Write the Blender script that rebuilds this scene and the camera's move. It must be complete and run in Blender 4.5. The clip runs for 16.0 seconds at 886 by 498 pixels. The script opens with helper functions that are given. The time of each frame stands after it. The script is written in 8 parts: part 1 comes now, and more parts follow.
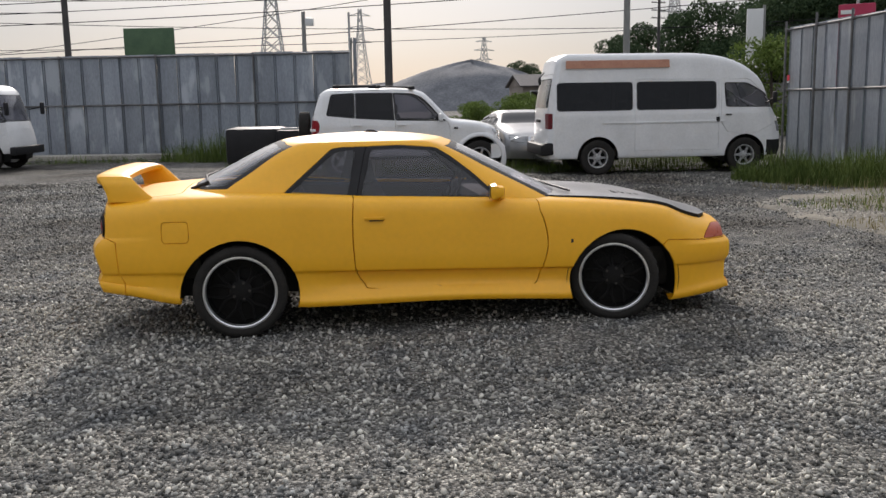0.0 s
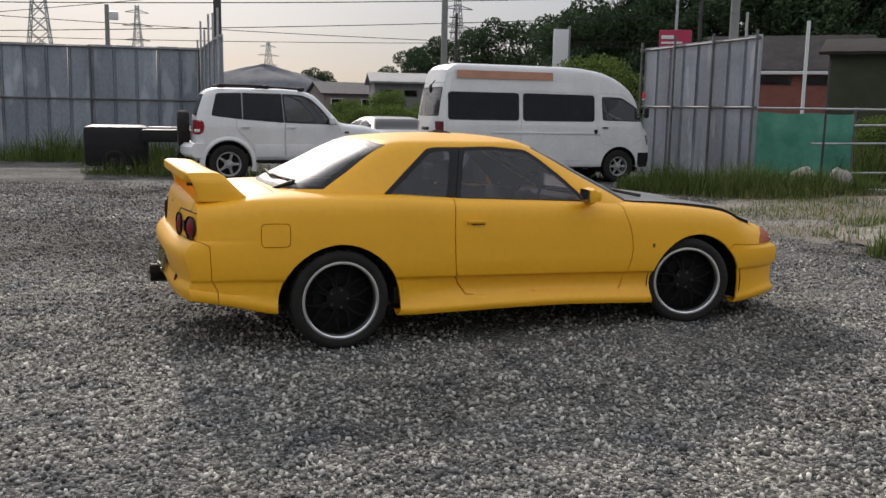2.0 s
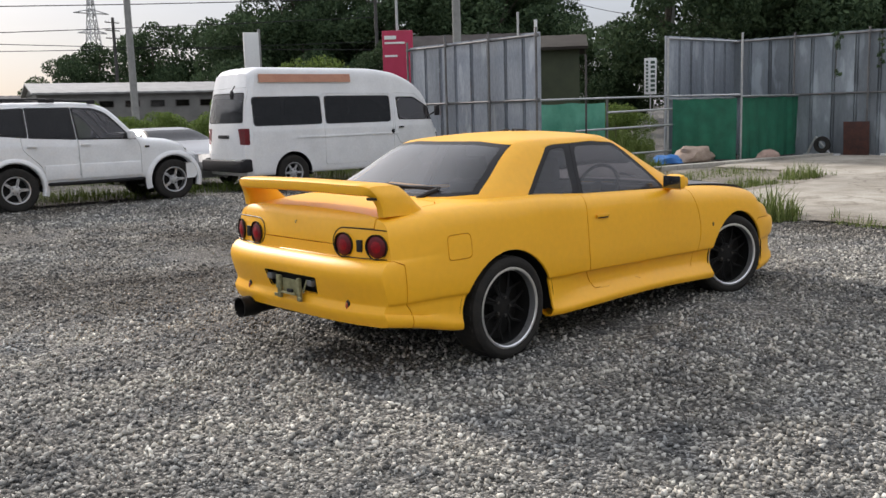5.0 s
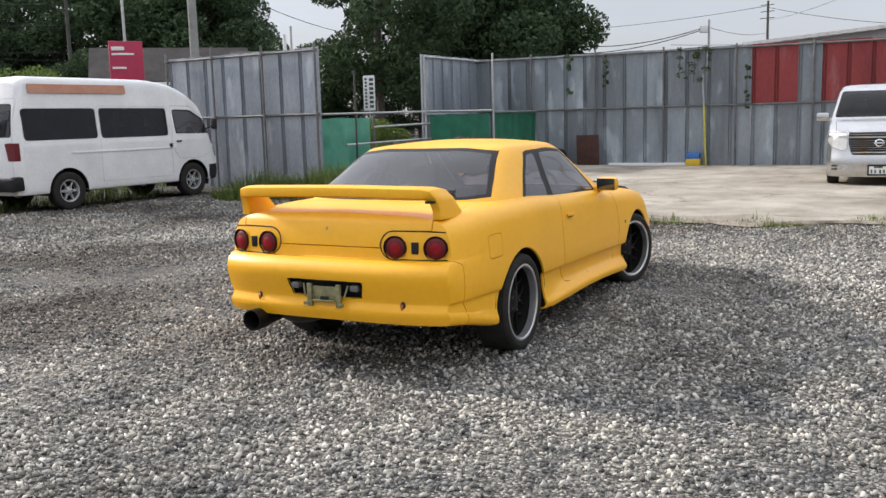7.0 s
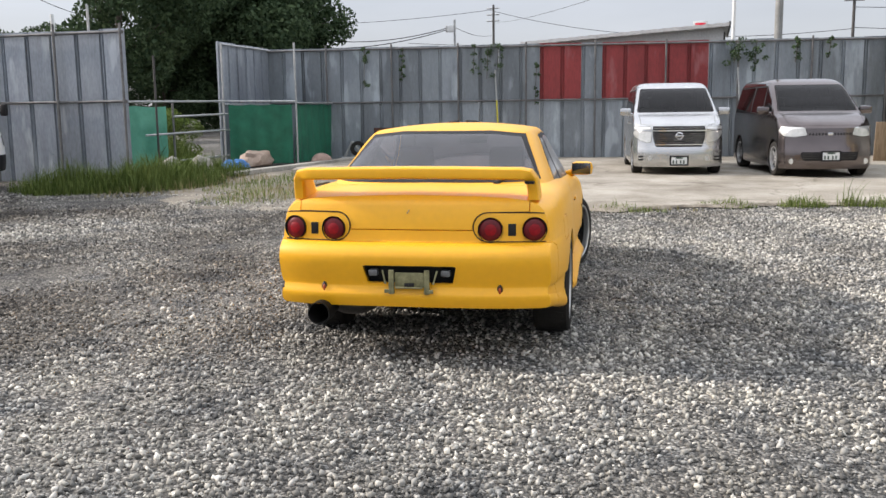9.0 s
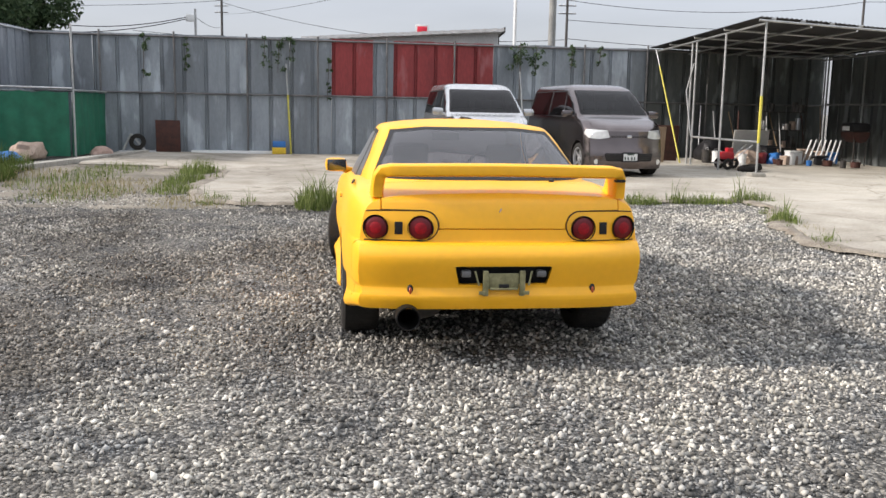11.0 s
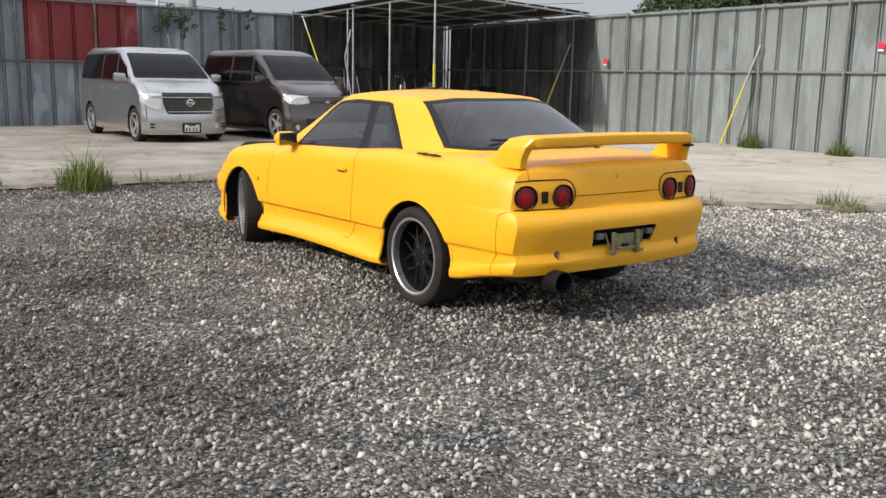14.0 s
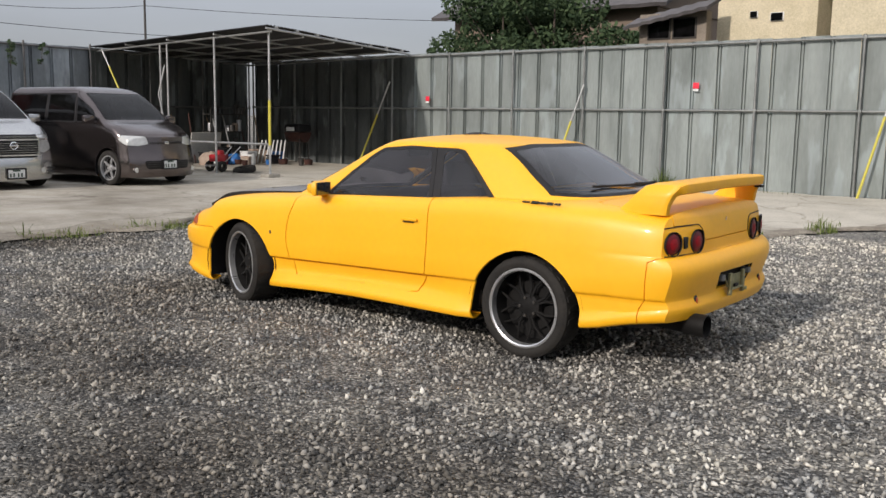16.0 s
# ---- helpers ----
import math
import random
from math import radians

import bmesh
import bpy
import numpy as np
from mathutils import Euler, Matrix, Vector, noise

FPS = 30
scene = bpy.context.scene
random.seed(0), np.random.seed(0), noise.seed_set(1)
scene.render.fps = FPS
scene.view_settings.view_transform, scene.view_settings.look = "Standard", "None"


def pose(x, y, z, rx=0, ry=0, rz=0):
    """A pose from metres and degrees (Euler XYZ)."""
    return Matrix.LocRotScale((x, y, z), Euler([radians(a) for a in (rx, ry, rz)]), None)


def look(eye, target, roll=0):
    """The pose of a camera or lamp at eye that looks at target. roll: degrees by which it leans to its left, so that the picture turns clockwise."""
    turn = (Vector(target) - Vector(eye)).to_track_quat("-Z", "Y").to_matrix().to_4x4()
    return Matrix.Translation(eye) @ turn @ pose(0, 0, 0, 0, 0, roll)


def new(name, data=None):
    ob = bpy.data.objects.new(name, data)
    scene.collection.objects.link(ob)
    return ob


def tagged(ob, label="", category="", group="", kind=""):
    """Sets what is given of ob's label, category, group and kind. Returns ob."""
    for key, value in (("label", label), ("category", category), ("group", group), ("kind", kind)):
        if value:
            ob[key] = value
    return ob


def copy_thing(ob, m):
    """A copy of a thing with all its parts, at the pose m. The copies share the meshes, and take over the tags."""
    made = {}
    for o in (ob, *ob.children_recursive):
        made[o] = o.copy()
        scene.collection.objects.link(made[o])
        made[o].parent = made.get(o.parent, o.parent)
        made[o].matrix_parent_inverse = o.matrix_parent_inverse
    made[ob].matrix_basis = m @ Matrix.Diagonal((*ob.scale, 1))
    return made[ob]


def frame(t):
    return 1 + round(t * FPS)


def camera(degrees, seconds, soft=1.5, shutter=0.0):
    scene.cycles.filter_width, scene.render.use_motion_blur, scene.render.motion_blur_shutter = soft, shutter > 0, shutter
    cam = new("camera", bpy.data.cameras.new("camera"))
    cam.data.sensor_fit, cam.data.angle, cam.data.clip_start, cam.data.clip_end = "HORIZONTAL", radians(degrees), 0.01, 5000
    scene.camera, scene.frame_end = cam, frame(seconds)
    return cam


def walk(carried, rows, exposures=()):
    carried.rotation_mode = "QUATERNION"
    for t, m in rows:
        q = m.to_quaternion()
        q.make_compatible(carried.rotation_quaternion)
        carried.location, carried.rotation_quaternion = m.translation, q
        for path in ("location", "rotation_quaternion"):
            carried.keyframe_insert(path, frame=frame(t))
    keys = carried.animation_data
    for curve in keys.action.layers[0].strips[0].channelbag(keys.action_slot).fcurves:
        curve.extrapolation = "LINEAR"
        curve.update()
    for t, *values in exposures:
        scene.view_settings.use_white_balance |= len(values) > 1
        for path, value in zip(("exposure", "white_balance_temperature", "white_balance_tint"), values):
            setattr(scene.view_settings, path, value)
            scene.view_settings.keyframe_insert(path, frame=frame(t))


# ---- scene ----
cam = camera(51.8, 16.0)
METRES, EYE, TILT, LEAN, TURN = 16.66, 1.547, 0.0, 0.0, 0.0
ROWS = [
    (0.0, 0.0, 0.0, 0.0, -0.17, -9.21, 1.04),
    (0.5, -0.0298, 0.0059, -0.0006, -3.85, -8.46, 1.38),
    (1.0, -0.062, 0.0097, -0.0019, -5.98, -8.09, 1.47),
    (1.5, -0.0924, 0.0189, -0.0034, -9.24, -8.33, 0.29),
    (2.0, -0.1242, 0.0256, -0.0033, -13.67, -8.68, -1.11),
    (2.5, -0.15, 0.04, -0.0042, -18.21, -8.15, -0.22),
    (3.0, -0.1773, 0.0538, -0.0048, -22.27, -8.3, -0.68),
    (3.5, -0.2062, 0.0657, -0.0051, -24.89, -9.06, -0.69),
    (4.0, -0.233, 0.0795, -0.0036, -27.81, -8.86, 0.24),
    (6.5, -0.3562, 0.1607, -0.004, -49.75, -8.73, 1.88),
    (7.0, -0.3779, 0.1824, -0.0037, -54.74, -8.14, 1.59),
    (7.5, -0.3941, 0.2083, -0.0043, -57.98, -6.9, 1.14),
    (8.0, -0.4081, 0.2363, -0.0051, -61.68, -7.96, 0.21),
    (8.5, -0.4186, 0.2649, -0.0061, -66.8, -8.49, 0.58),
    (11.0, -0.4356, 0.4154, -0.0078, -89.26, -8.89, -1.07),
    (11.5, -0.4344, 0.4465, -0.0073, -93.63, -8.73, -0.75),
    (12.0, -0.4358, 0.4794, -0.0074, -97.82, -8.73, -0.54),
    (12.5, -0.4296, 0.5104, -0.0074, -102.48, -9.07, -0.24),
    (13.0, -0.4228, 0.542, -0.0072, -108.45, -9.4, -0.49),
    (13.5, -0.409, 0.5713, -0.0073, -112.96, -9.63, -0.65),
    (14.0, -0.3978, 0.6028, -0.0081, -117.51, -10.61, -1.13),
    (14.5, -0.3814, 0.631, -0.0077, -122.03, -10.16, -0.86),
    (15.0, -0.3591, 0.6556, -0.0068, -127.08, -8.95, -0.4),
    (15.5, -0.3365, 0.6809, -0.0065, -131.57, -8.65, -0.52),
    (16.0, -0.3098, 0.7024, -0.0059, -133.62, -8.22, -0.89),
]
walk(cam, [(t, pose(0, 0, EYE, TILT, LEAN, TURN) @ pose(METRES * x, METRES * y, METRES * z, 90 + pitch, roll, yaw)) for t, x, y, z, yaw, pitch, roll in ROWS],
     exposures=[(0.0, -0.22, 6700, 15), (2.0, -0.30, 6700, 15), (3.0, -0.24, 6700, 15), (3.5, 0.15, 6700, 15), (4.0, 0.12, 6700, 15), (7.0, 0.44, 6700, 15), (8.5, 0.5, 6700, 15), (11.0, 0.45, 6700, 15), (12.5, 0.22, 6700, 15), (13.5, 0.1, 6700, 15), (15.0, -0.14, 6700, 15), (16.0, -0.18, 6700, 15)])

# ---- light ----
SUN_AZ, SUN_EL = 97.0, 28.5        # degrees from +x towards +y; above the horizon
world = bpy.data.worlds.new("sky")
scene.world = world
world.use_nodes = True
wn = world.node_tree.nodes
sky = wn.new("ShaderNodeTexSky")
sky.sky_type = 'NISHITA'
sky.sun_disc = False
sky.sun_elevation = radians(SUN_EL)
sky.sun_rotation = radians(90.0 - SUN_AZ)
sky.altitude = 50
sky.air_density = 1.0
sky.dust_density = 1.2
sky.ozone_density = 1.0
wn["Background"].inputs[1].default_value = 0.12
haze = wn.new("ShaderNodeMix")          # thin haze over the whole sky, brightest overhead
haze.data_type = 'RGBA'
haze.inputs[0].default_value = 0.80
wl = world.node_tree.links
wtc = wn.new("ShaderNodeTexCoord")
wsep = wn.new("ShaderNodeSeparateXYZ")
wl.new(wtc.outputs["Generated"], wsep.inputs[0])
wramp = wn.new("ShaderNodeValToRGB")
wramp.color_ramp.elements[0].position, wramp.color_ramp.elements[0].color = 0.0, (0.305, 0.333, 0.377, 1)
wramp.color_ramp.elements[1].position, wramp.color_ramp.elements[1].color = 0.75, (1.09, 1.18, 1.29, 1)
wl.new(wsep.outputs[2], wramp.inputs[0])
wgain = wn.new("ShaderNodeVectorMath")
wgain.operation = 'SCALE'
wgain.inputs["Scale"].default_value = 9.4
wmap = wn.new("ShaderNodeMapping")            # faint streaks of high cloud
wmap.inputs["Scale"].default_value = (1.0, 1.6, 7.0)
wl.new(wtc.outputs["Generated"], wmap.inputs[0])
wcl = wn.new("ShaderNodeTexNoise")
wcl.inputs["Scale"].default_value, wcl.inputs["Detail"].default_value = 2.2, 6
wl.new(wmap.outputs[0], wcl.inputs["Vector"])
wcr = wn.new("ShaderNodeMapRange")
wcr.inputs["From Min"].default_value, wcr.inputs["From Max"].default_value = 0.3, 0.7
wcr.inputs["To Min"].default_value, wcr.inputs["To Max"].default_value = 0.92, 1.09
wl.new(wcl.outputs[0], wcr.inputs[0])
wmul = wn.new("ShaderNodeVectorMath")
wmul.operation = 'SCALE'
wl.new(wramp.outputs[0], wmul.inputs[0])
wl.new(wcr.outputs[0], wmul.inputs["Scale"])
wl.new(wmul.outputs[0], wgain.inputs[0])
_sd = Vector((math.cos(radians(SUN_EL)) * math.cos(radians(SUN_AZ)), math.cos(radians(SUN_EL)) * math.sin(radians(SUN_AZ)), math.sin(radians(SUN_EL))))
wdot = wn.new("ShaderNodeVectorMath")           # the hazy sun's broad aureole
wdot.operation = 'DOT_PRODUCT'
wdot.inputs[1].default_value = _sd
wl.new(wtc.outputs["Generated"], wdot.inputs[0])
wpow = wn.new("ShaderNodeMath")
wpow.operation = 'POWER'
wpow.use_clamp = True
wpow.inputs[1].default_value = 14
wmax = wn.new("ShaderNodeMath")
wmax.operation = 'MAXIMUM'
wmax.inputs[1].default_value = 0.0
wl.new(wdot.outputs["Value"], wmax.inputs[0])
wl.new(wmax.outputs[0], wpow.inputs[0])
wglow = wn.new("ShaderNodeVectorMath")
wglow.operation = 'SCALE'
wglow.inputs[0].default_value = (7, 6.9, 6.6)
wl.new(wpow.outputs[0], wglow.inputs["Scale"])
wadd = wn.new("ShaderNodeVectorMath")
wl.new(wgain.outputs[0], wadd.inputs[0])
wl.new(wglow.outputs[0], wadd.inputs[1])
wl.new(sky.outputs[0], haze.inputs[6])
wl.new(wadd.outputs[0], haze.inputs[7])
wl.new(haze.outputs[2], wn["Background"].inputs[0])
sun_data = bpy.data.lights.new("sun", 'SUN')
sun_data.energy = 3.4
sun_data.angle = radians(2.2)
sun_data.color = (1.0, 0.955, 0.885)
sun = new("sun", sun_data)
sun.matrix_world = look(_sd * 60, (0, 0, 0))


# ---- materials ----
def _nodes(name):
    m = bpy.data.materials.new(name)
    m.use_nodes = True
    return m, m.node_tree.nodes, m.node_tree.links, m.node_tree.nodes["Principled BSDF"]


def _ramp(n, stops):
    r = n.new("ShaderNodeValToRGB")
    e = r.color_ramp.elements
    while len(e) < len(stops):
        e.new(0.5)
    for el, (p, c) in zip(e, stops):
        el.position = p
        el.color = (c[0], c[1], c[2], 1)
    return r


def surface(name, a, b, scale=3.0, rough=0.6, metal=0.0, grain=40.0, grain_amt=0.25, bump=0.15, coat=0.0, spec=0.5,
            stretch=(1, 1, 1), rough_var=0.1, rand=0.0, stain=None, runs=0.35):
    """Two-scale surface: broad blotches between colours a and b, fine grain, grainy relief and varied gloss."""
    m, n, k, p = _nodes(name)
    tc = n.new("ShaderNodeTexCoord")
    mp = n.new("ShaderNodeMapping")
    mp.inputs["Scale"].default_value = stretch
    if rand:
        sh = n.new("ShaderNodeNewGeometry")         # runs on over the alike sheets
        k.new(sh.outputs["Position"], mp.inputs[0])
    else:
        k.new(tc.outputs["Object"], mp.inputs[0])
    n1 = n.new("ShaderNodeTexNoise")
    n1.inputs["Scale"].default_value, n1.inputs["Detail"].default_value = scale, 6
    n1.inputs["Roughness"].default_value = 0.62
    n2 = n.new("ShaderNodeTexNoise")
    n2.inputs["Scale"].default_value, n2.inputs["Detail"].default_value = grain, 4
    k.new(mp.outputs[0], n1.inputs[0])
    k.new(mp.outputs[0], n2.inputs[0])
    r = _ramp(n, [(0.32, a), (0.68, b)])
    k.new(n1.outputs[0], r.inputs[0])
    mul = n.new("ShaderNodeMix")
    mul.data_type, mul.blend_type = 'RGBA', 'MULTIPLY'
    mul.inputs[0].default_value = grain_amt
    g = _ramp(n, [(0.3, (0.35, 0.35, 0.35)), (0.7, (1.4, 1.4, 1.4))])
    k.new(n2.outputs[0], g.inputs[0])
    k.new(r.outputs[0], mul.inputs[6])
    k.new(g.outputs[0], mul.inputs[7])
    out = mul.outputs[2]
    if stain:
        # pale scuffs and dark runs, drawn out downwards
        for sc, lo, hi, col, st in ((2.3, 0.565, 0.63, stain, (1, 1, 0.30)), (5.0, 0.50, 0.80, tuple(0.5 * c for c in a), (1, 1, 0.13))):
            m2 = n.new("ShaderNodeMapping")
            m2.inputs["Scale"].default_value = st
            k.new(mp.inputs[0].links[0].from_socket, m2.inputs[0])
            ns = n.new("ShaderNodeTexNoise")
            ns.inputs["Scale"].default_value, ns.inputs["Detail"].default_value = sc, 7
            k.new(m2.outputs[0], ns.inputs[0])
            mr = n.new("ShaderNodeMapRange")
            mr.inputs["From Min"].default_value, mr.inputs["From Max"].default_value = lo, hi
            mr.inputs["To Max"].default_value = 0.8 if col is stain else runs
            k.new(ns.outputs[0], mr.inputs[0])
            sm = n.new("ShaderNodeMix")
            sm.data_type = 'RGBA'
            sm.inputs[7].default_value = (*col, 1)
            k.new(mr.outputs[0], sm.inputs[0])
            k.new(out, sm.inputs[6])
            out = sm.outputs[2]
    if rand:
        oi = n.new("ShaderNodeObjectInfo")
        mr = n.new("ShaderNodeMapRange")
        mr.inputs["To Min"].default_value, mr.inputs["To Max"].default_value = 1 - rand, 1 + rand
        k.new(oi.outputs["Random"], mr.inputs[0])
        hs = n.new("ShaderNodeHueSaturation")
        k.new(mr.outputs[0], hs.inputs["Value"])
        k.new(out, hs.inputs["Color"])
        out = hs.outputs[0]
    k.new(out, p.inputs["Base Color"])
    rr = n.new("ShaderNodeMapRange")
    rr.inputs["To Min"].default_value, rr.inputs["To Max"].default_value = max(0.02, rough - rough_var), min(1, rough + rough_var)
    k.new(n1.outputs[0], rr.inputs[0])
    k.new(rr.outputs[0], p.inputs["Roughness"])
    p.inputs["Metallic"].default_value = metal
    p.inputs["Specular IOR Level"].default_value = spec
    p.inputs["Coat Weight"].default_value = coat
    p.inputs["Coat Roughness"].default_value = 0.12
    if bump:
        bp = n.new("ShaderNodeBump")
        bp.inputs["Strength"].default_value, bp.inputs["Distance"].default_value = bump, 0.01
        k.new(n2.outputs[0], bp.inputs["Height"])
        k.new(bp.outputs[0], p.inputs["Normal"])
    return m


def leafy(name, a, b, rough=0.75):
    """Leaves: colour by clump, some light through."""
    m, n, k, p = _nodes(name)
    g = n.new("ShaderNodeNewGeometry")
    r = _ramp(n, [(0.0, a), (1.0, b)])
    k.new(g.outputs["Random Per Island"], r.inputs[0])
    k.new(r.outputs[0], p.inputs["Base Color"])
    p.inputs["Roughness"].default_value = rough
    p.inputs["Specular IOR Level"].default_value = 0.08
    t = n.new("ShaderNodeBsdfTranslucent")
    k.new(r.outputs[0], t.inputs[0])
    mx = n.new("ShaderNodeMixShader")
    mx.inputs[0].default_value = 0.18
    k.new(p.outputs[0], mx.inputs[1])
    k.new(t.outputs[0], mx.inputs[2])
    k.new(mx.outputs[0], n["Material Output"].inputs[0])
    return m


def pane(name, tint, gloss=0.04, ior=1.5, dust=0.035, film=False):
    """A tinted see-through pane with real mirror gloss by angle, and a film of dust."""
    m, n, k, p = _nodes(name)
    tr = n.new("ShaderNodeBsdfTransparent")
    tr.inputs[0].default_value = (*tint, 1)
    gl = n.new("ShaderNodeBsdfGlossy")
    gl.inputs["Roughness"].default_value = gloss
    df = n.new("ShaderNodeBsdfDiffuse")
    df.inputs[0].default_value = (0.40, 0.385, 0.41, 1)
    tc = n.new("ShaderNodeTexCoord")
    no = n.new("ShaderNodeTexNoise")
    no.inputs["Scale"].default_value, no.inputs["Detail"].default_value = 5, 6
    k.new(tc.outputs["Object"], no.inputs[0])
    mr = n.new("ShaderNodeMapRange")
    mr.inputs["From Min"].default_value, mr.inputs["From Max"].default_value = 0.35, 0.8
    mr.inputs["To Min"].default_value, mr.inputs["To Max"].default_value = dust * 0.25, dust
    k.new(no.outputs[0], mr.inputs[0])
    m0 = n.new("ShaderNodeMixShader")
    k.new(mr.outputs[0], m0.inputs[0])
    k.new(tr.outputs[0], m0.inputs[1])
    k.new(df.outputs[0], m0.inputs[2])
    fr = n.new("ShaderNodeFresnel")
    fr.inputs[0].default_value = ior
    mx = n.new("ShaderNodeMixShader")
    k.new(fr.outputs[0], mx.inputs[0])
    k.new(m0.outputs[0], mx.inputs[1])
    k.new(gl.outputs[0], mx.inputs[2])
    if film:                                # a dusty film glares where it is seen edge on
        g2 = n.new("ShaderNodeBsdfGlossy")
        g2.inputs["Roughness"].default_value = 0.38
        lw = n.new("ShaderNodeLayerWeight")
        lw.inputs[0].default_value = 0.5
        pw = n.new("ShaderNodeMath")
        pw.operation = 'POWER'
        pw.inputs[1].default_value = 5.0
        k.new(lw.outputs["Facing"], pw.inputs[0])
        ml = n.new("ShaderNodeMath")
        ml.operation = 'MULTIPLY'
        ml.inputs[1].default_value = 0.55
        k.new(pw.outputs[0], ml.inputs[0])
        m3 = n.new("ShaderNodeMixShader")
        k.new(ml.outputs[0], m3.inputs[0])
        k.new(mx.outputs[0], m3.inputs[1])
        k.new(g2.outputs[0], m3.inputs[2])
        mx = m3
    k.new(mx.outputs[0], n["Material Output"].inputs[0])
    return m


M_YELLOW = surface("yellow_paint", (0.86, 0.416, 0.008), (0.90, 0.44, 0.010), 2.0, 0.46, grain=25, grain_amt=0.05, bump=0.01, coat=0.15, rough_var=0.06)
M_CARBON = surface("bare_bonnet", (0.15, 0.145, 0.14), (0.27, 0.255, 0.24), 4, 0.42, grain=80, grain_amt=0.4, bump=0.03, coat=0.3)
M_TRIM = surface("black_trim", (0.010, 0.010, 0.011), (0.018, 0.017, 0.018), 6, 0.55, spec=0.28, grain=60, bump=0.05)
M_CABIN = surface("dark_upholstery", (0.035, 0.035, 0.04), (0.06, 0.058, 0.062), 12, 0.85, grain=150, bump=0.2)
M_TYRE = surface("tyre_rubber", (0.016, 0.015, 0.014), (0.032, 0.029, 0.025), 7, 0.85, spec=0.25, grain=70, grain_amt=0.3, bump=0.2)
M_RIMLIP = surface("polished_lip", (0.62, 0.62, 0.62), (0.75, 0.75, 0.74), 9, 0.3, metal=0.85, grain=60, grain_amt=0.1, bump=0.02)
M_RIMBLACK = surface("black_rim", (0.006, 0.006, 0.006), (0.012, 0.011, 0.010), 9, 0.6, spec=0.2, grain=60, bump=0.02)
M_ALLOY = surface("silver_alloy", (0.40, 0.40, 0.40), (0.55, 0.55, 0.55), 9, 0.4, metal=0.6, grain=60, bump=0.02)
M_GLASS = pane("car_glass", (0.44, 0.43, 0.48), ior=1.6, dust=0.06, film=True)
M_GLASSM = pane("windscreen_glass", (0.10, 0.12, 0.115), ior=1.36, dust=0.010)
M_GLASSD = pane("dark_glass", (0.02, 0.02, 0.023), ior=1.42, dust=0.02)
M_REDHOT = surface("bright_red_lens", (0.22, 0.004, 0.008), (0.28, 0.006, 0.012), 20, 0.45, grain=90, bump=0.05, spec=0.25)
M_RED = surface("red_lens", (0.10, 0.003, 0.006), (0.15, 0.004, 0.008), 20, 0.35, grain=90, bump=0.05, spec=0.35)
M_ORANGE = surface("orange_lens", (0.38, 0.055, 0.012), (0.46, 0.075, 0.015), 20, 0.3, grain=90, bump=0.05, coat=0.15)
M_LAMPC = surface("bright_lens", (0.50, 0.50, 0.48), (0.66, 0.66, 0.63), 14, 0.12, metal=0.45, grain=90, bump=0.03, coat=0.8)
M_LAMP = surface("clear_lens", (0.26, 0.27, 0.27), (0.42, 0.42, 0.41), 14, 0.15, metal=0.5, grain=90, bump=0.03, coat=0.6)
M_WHITE = surface("white_paint", (0.66, 0.66, 0.65), (0.76, 0.76, 0.75), 2, 0.35, grain=30, grain_amt=0.08, bump=0.01, coat=0.35)
M_SILVER = surface("silver_paint", (0.50, 0.50, 0.49), (0.56, 0.56, 0.55), 2, 0.24, metal=0.92, grain=30, grain_amt=0.06, bump=0.01, coat=0.4)
M_BRONZE = surface("grey_bronze_paint", (0.125, 0.105, 0.102), (0.16, 0.137, 0.133), 2, 0.17, metal=0.92, grain=30, grain_amt=0.06, bump=0.01, coat=0.4)
M_CHROME = surface("chrome", (0.6, 0.6, 0.6), (0.75, 0.75, 0.75), 8, 0.18, metal=1.0, grain=50, grain_amt=0.1, bump=0.01)
M_DARKMETAL = surface("dark_metal", (0.03, 0.03, 0.03), (0.08, 0.07, 0.06), 9, 0.55, metal=0.4, grain=60, bump=0.15)
M_PLATE = surface("white_plate", (0.65, 0.66, 0.64), (0.74, 0.74, 0.72), 20, 0.5, grain=90, bump=0.02)
M_INK = surface("dark_ink", (0.03, 0.06, 0.04), (0.05, 0.08, 0.06), 20, 0.6, grain=90, bump=0.0)
M_PIPE = surface("galvanised_pipe", (0.36, 0.37, 0.37), (0.52, 0.52, 0.51), 6, 0.42, metal=0.7, grain=60, grain_amt=0.3, bump=0.08)
M_PIPEY = surface("yellow_pipe", (0.46, 0.40, 0.05), (0.60, 0.53, 0.08), 6, 0.5, grain=60, grain_amt=0.2, bump=0.08)
M_STEEL = surface("steel_panel", (0.25, 0.275, 0.31), (0.33, 0.36, 0.395), 1.3, 0.42, metal=0.35, stain=(0.44, 0.47, 0.50), grain=26, grain_amt=0.25, bump=0.06, stretch=(1, 1, 0.35), rough_var=0.14, rand=0.13)
M_STEELD = surface("weathered_panel", (0.20, 0.226, 0.216), (0.295, 0.328, 0.316), 1.6, 0.42, metal=0.3, stain=(0.32, 0.365, 0.365), grain=26, grain_amt=0.12, bump=0.04, stretch=(1, 1, 0.22), rough_var=0.15, rand=0.12, runs=0.5)
M_STEELB = surface("stained_dark_panel", (0.17, 0.192, 0.212), (0.27, 0.300, 0.322), 1.3, 0.45, metal=0.25, stain=(0.36, 0.40, 0.43), grain=26, grain_amt=0.16, bump=0.06, stretch=(1, 1, 0.35), rough_var=0.15, rand=0.24, runs=0.45)
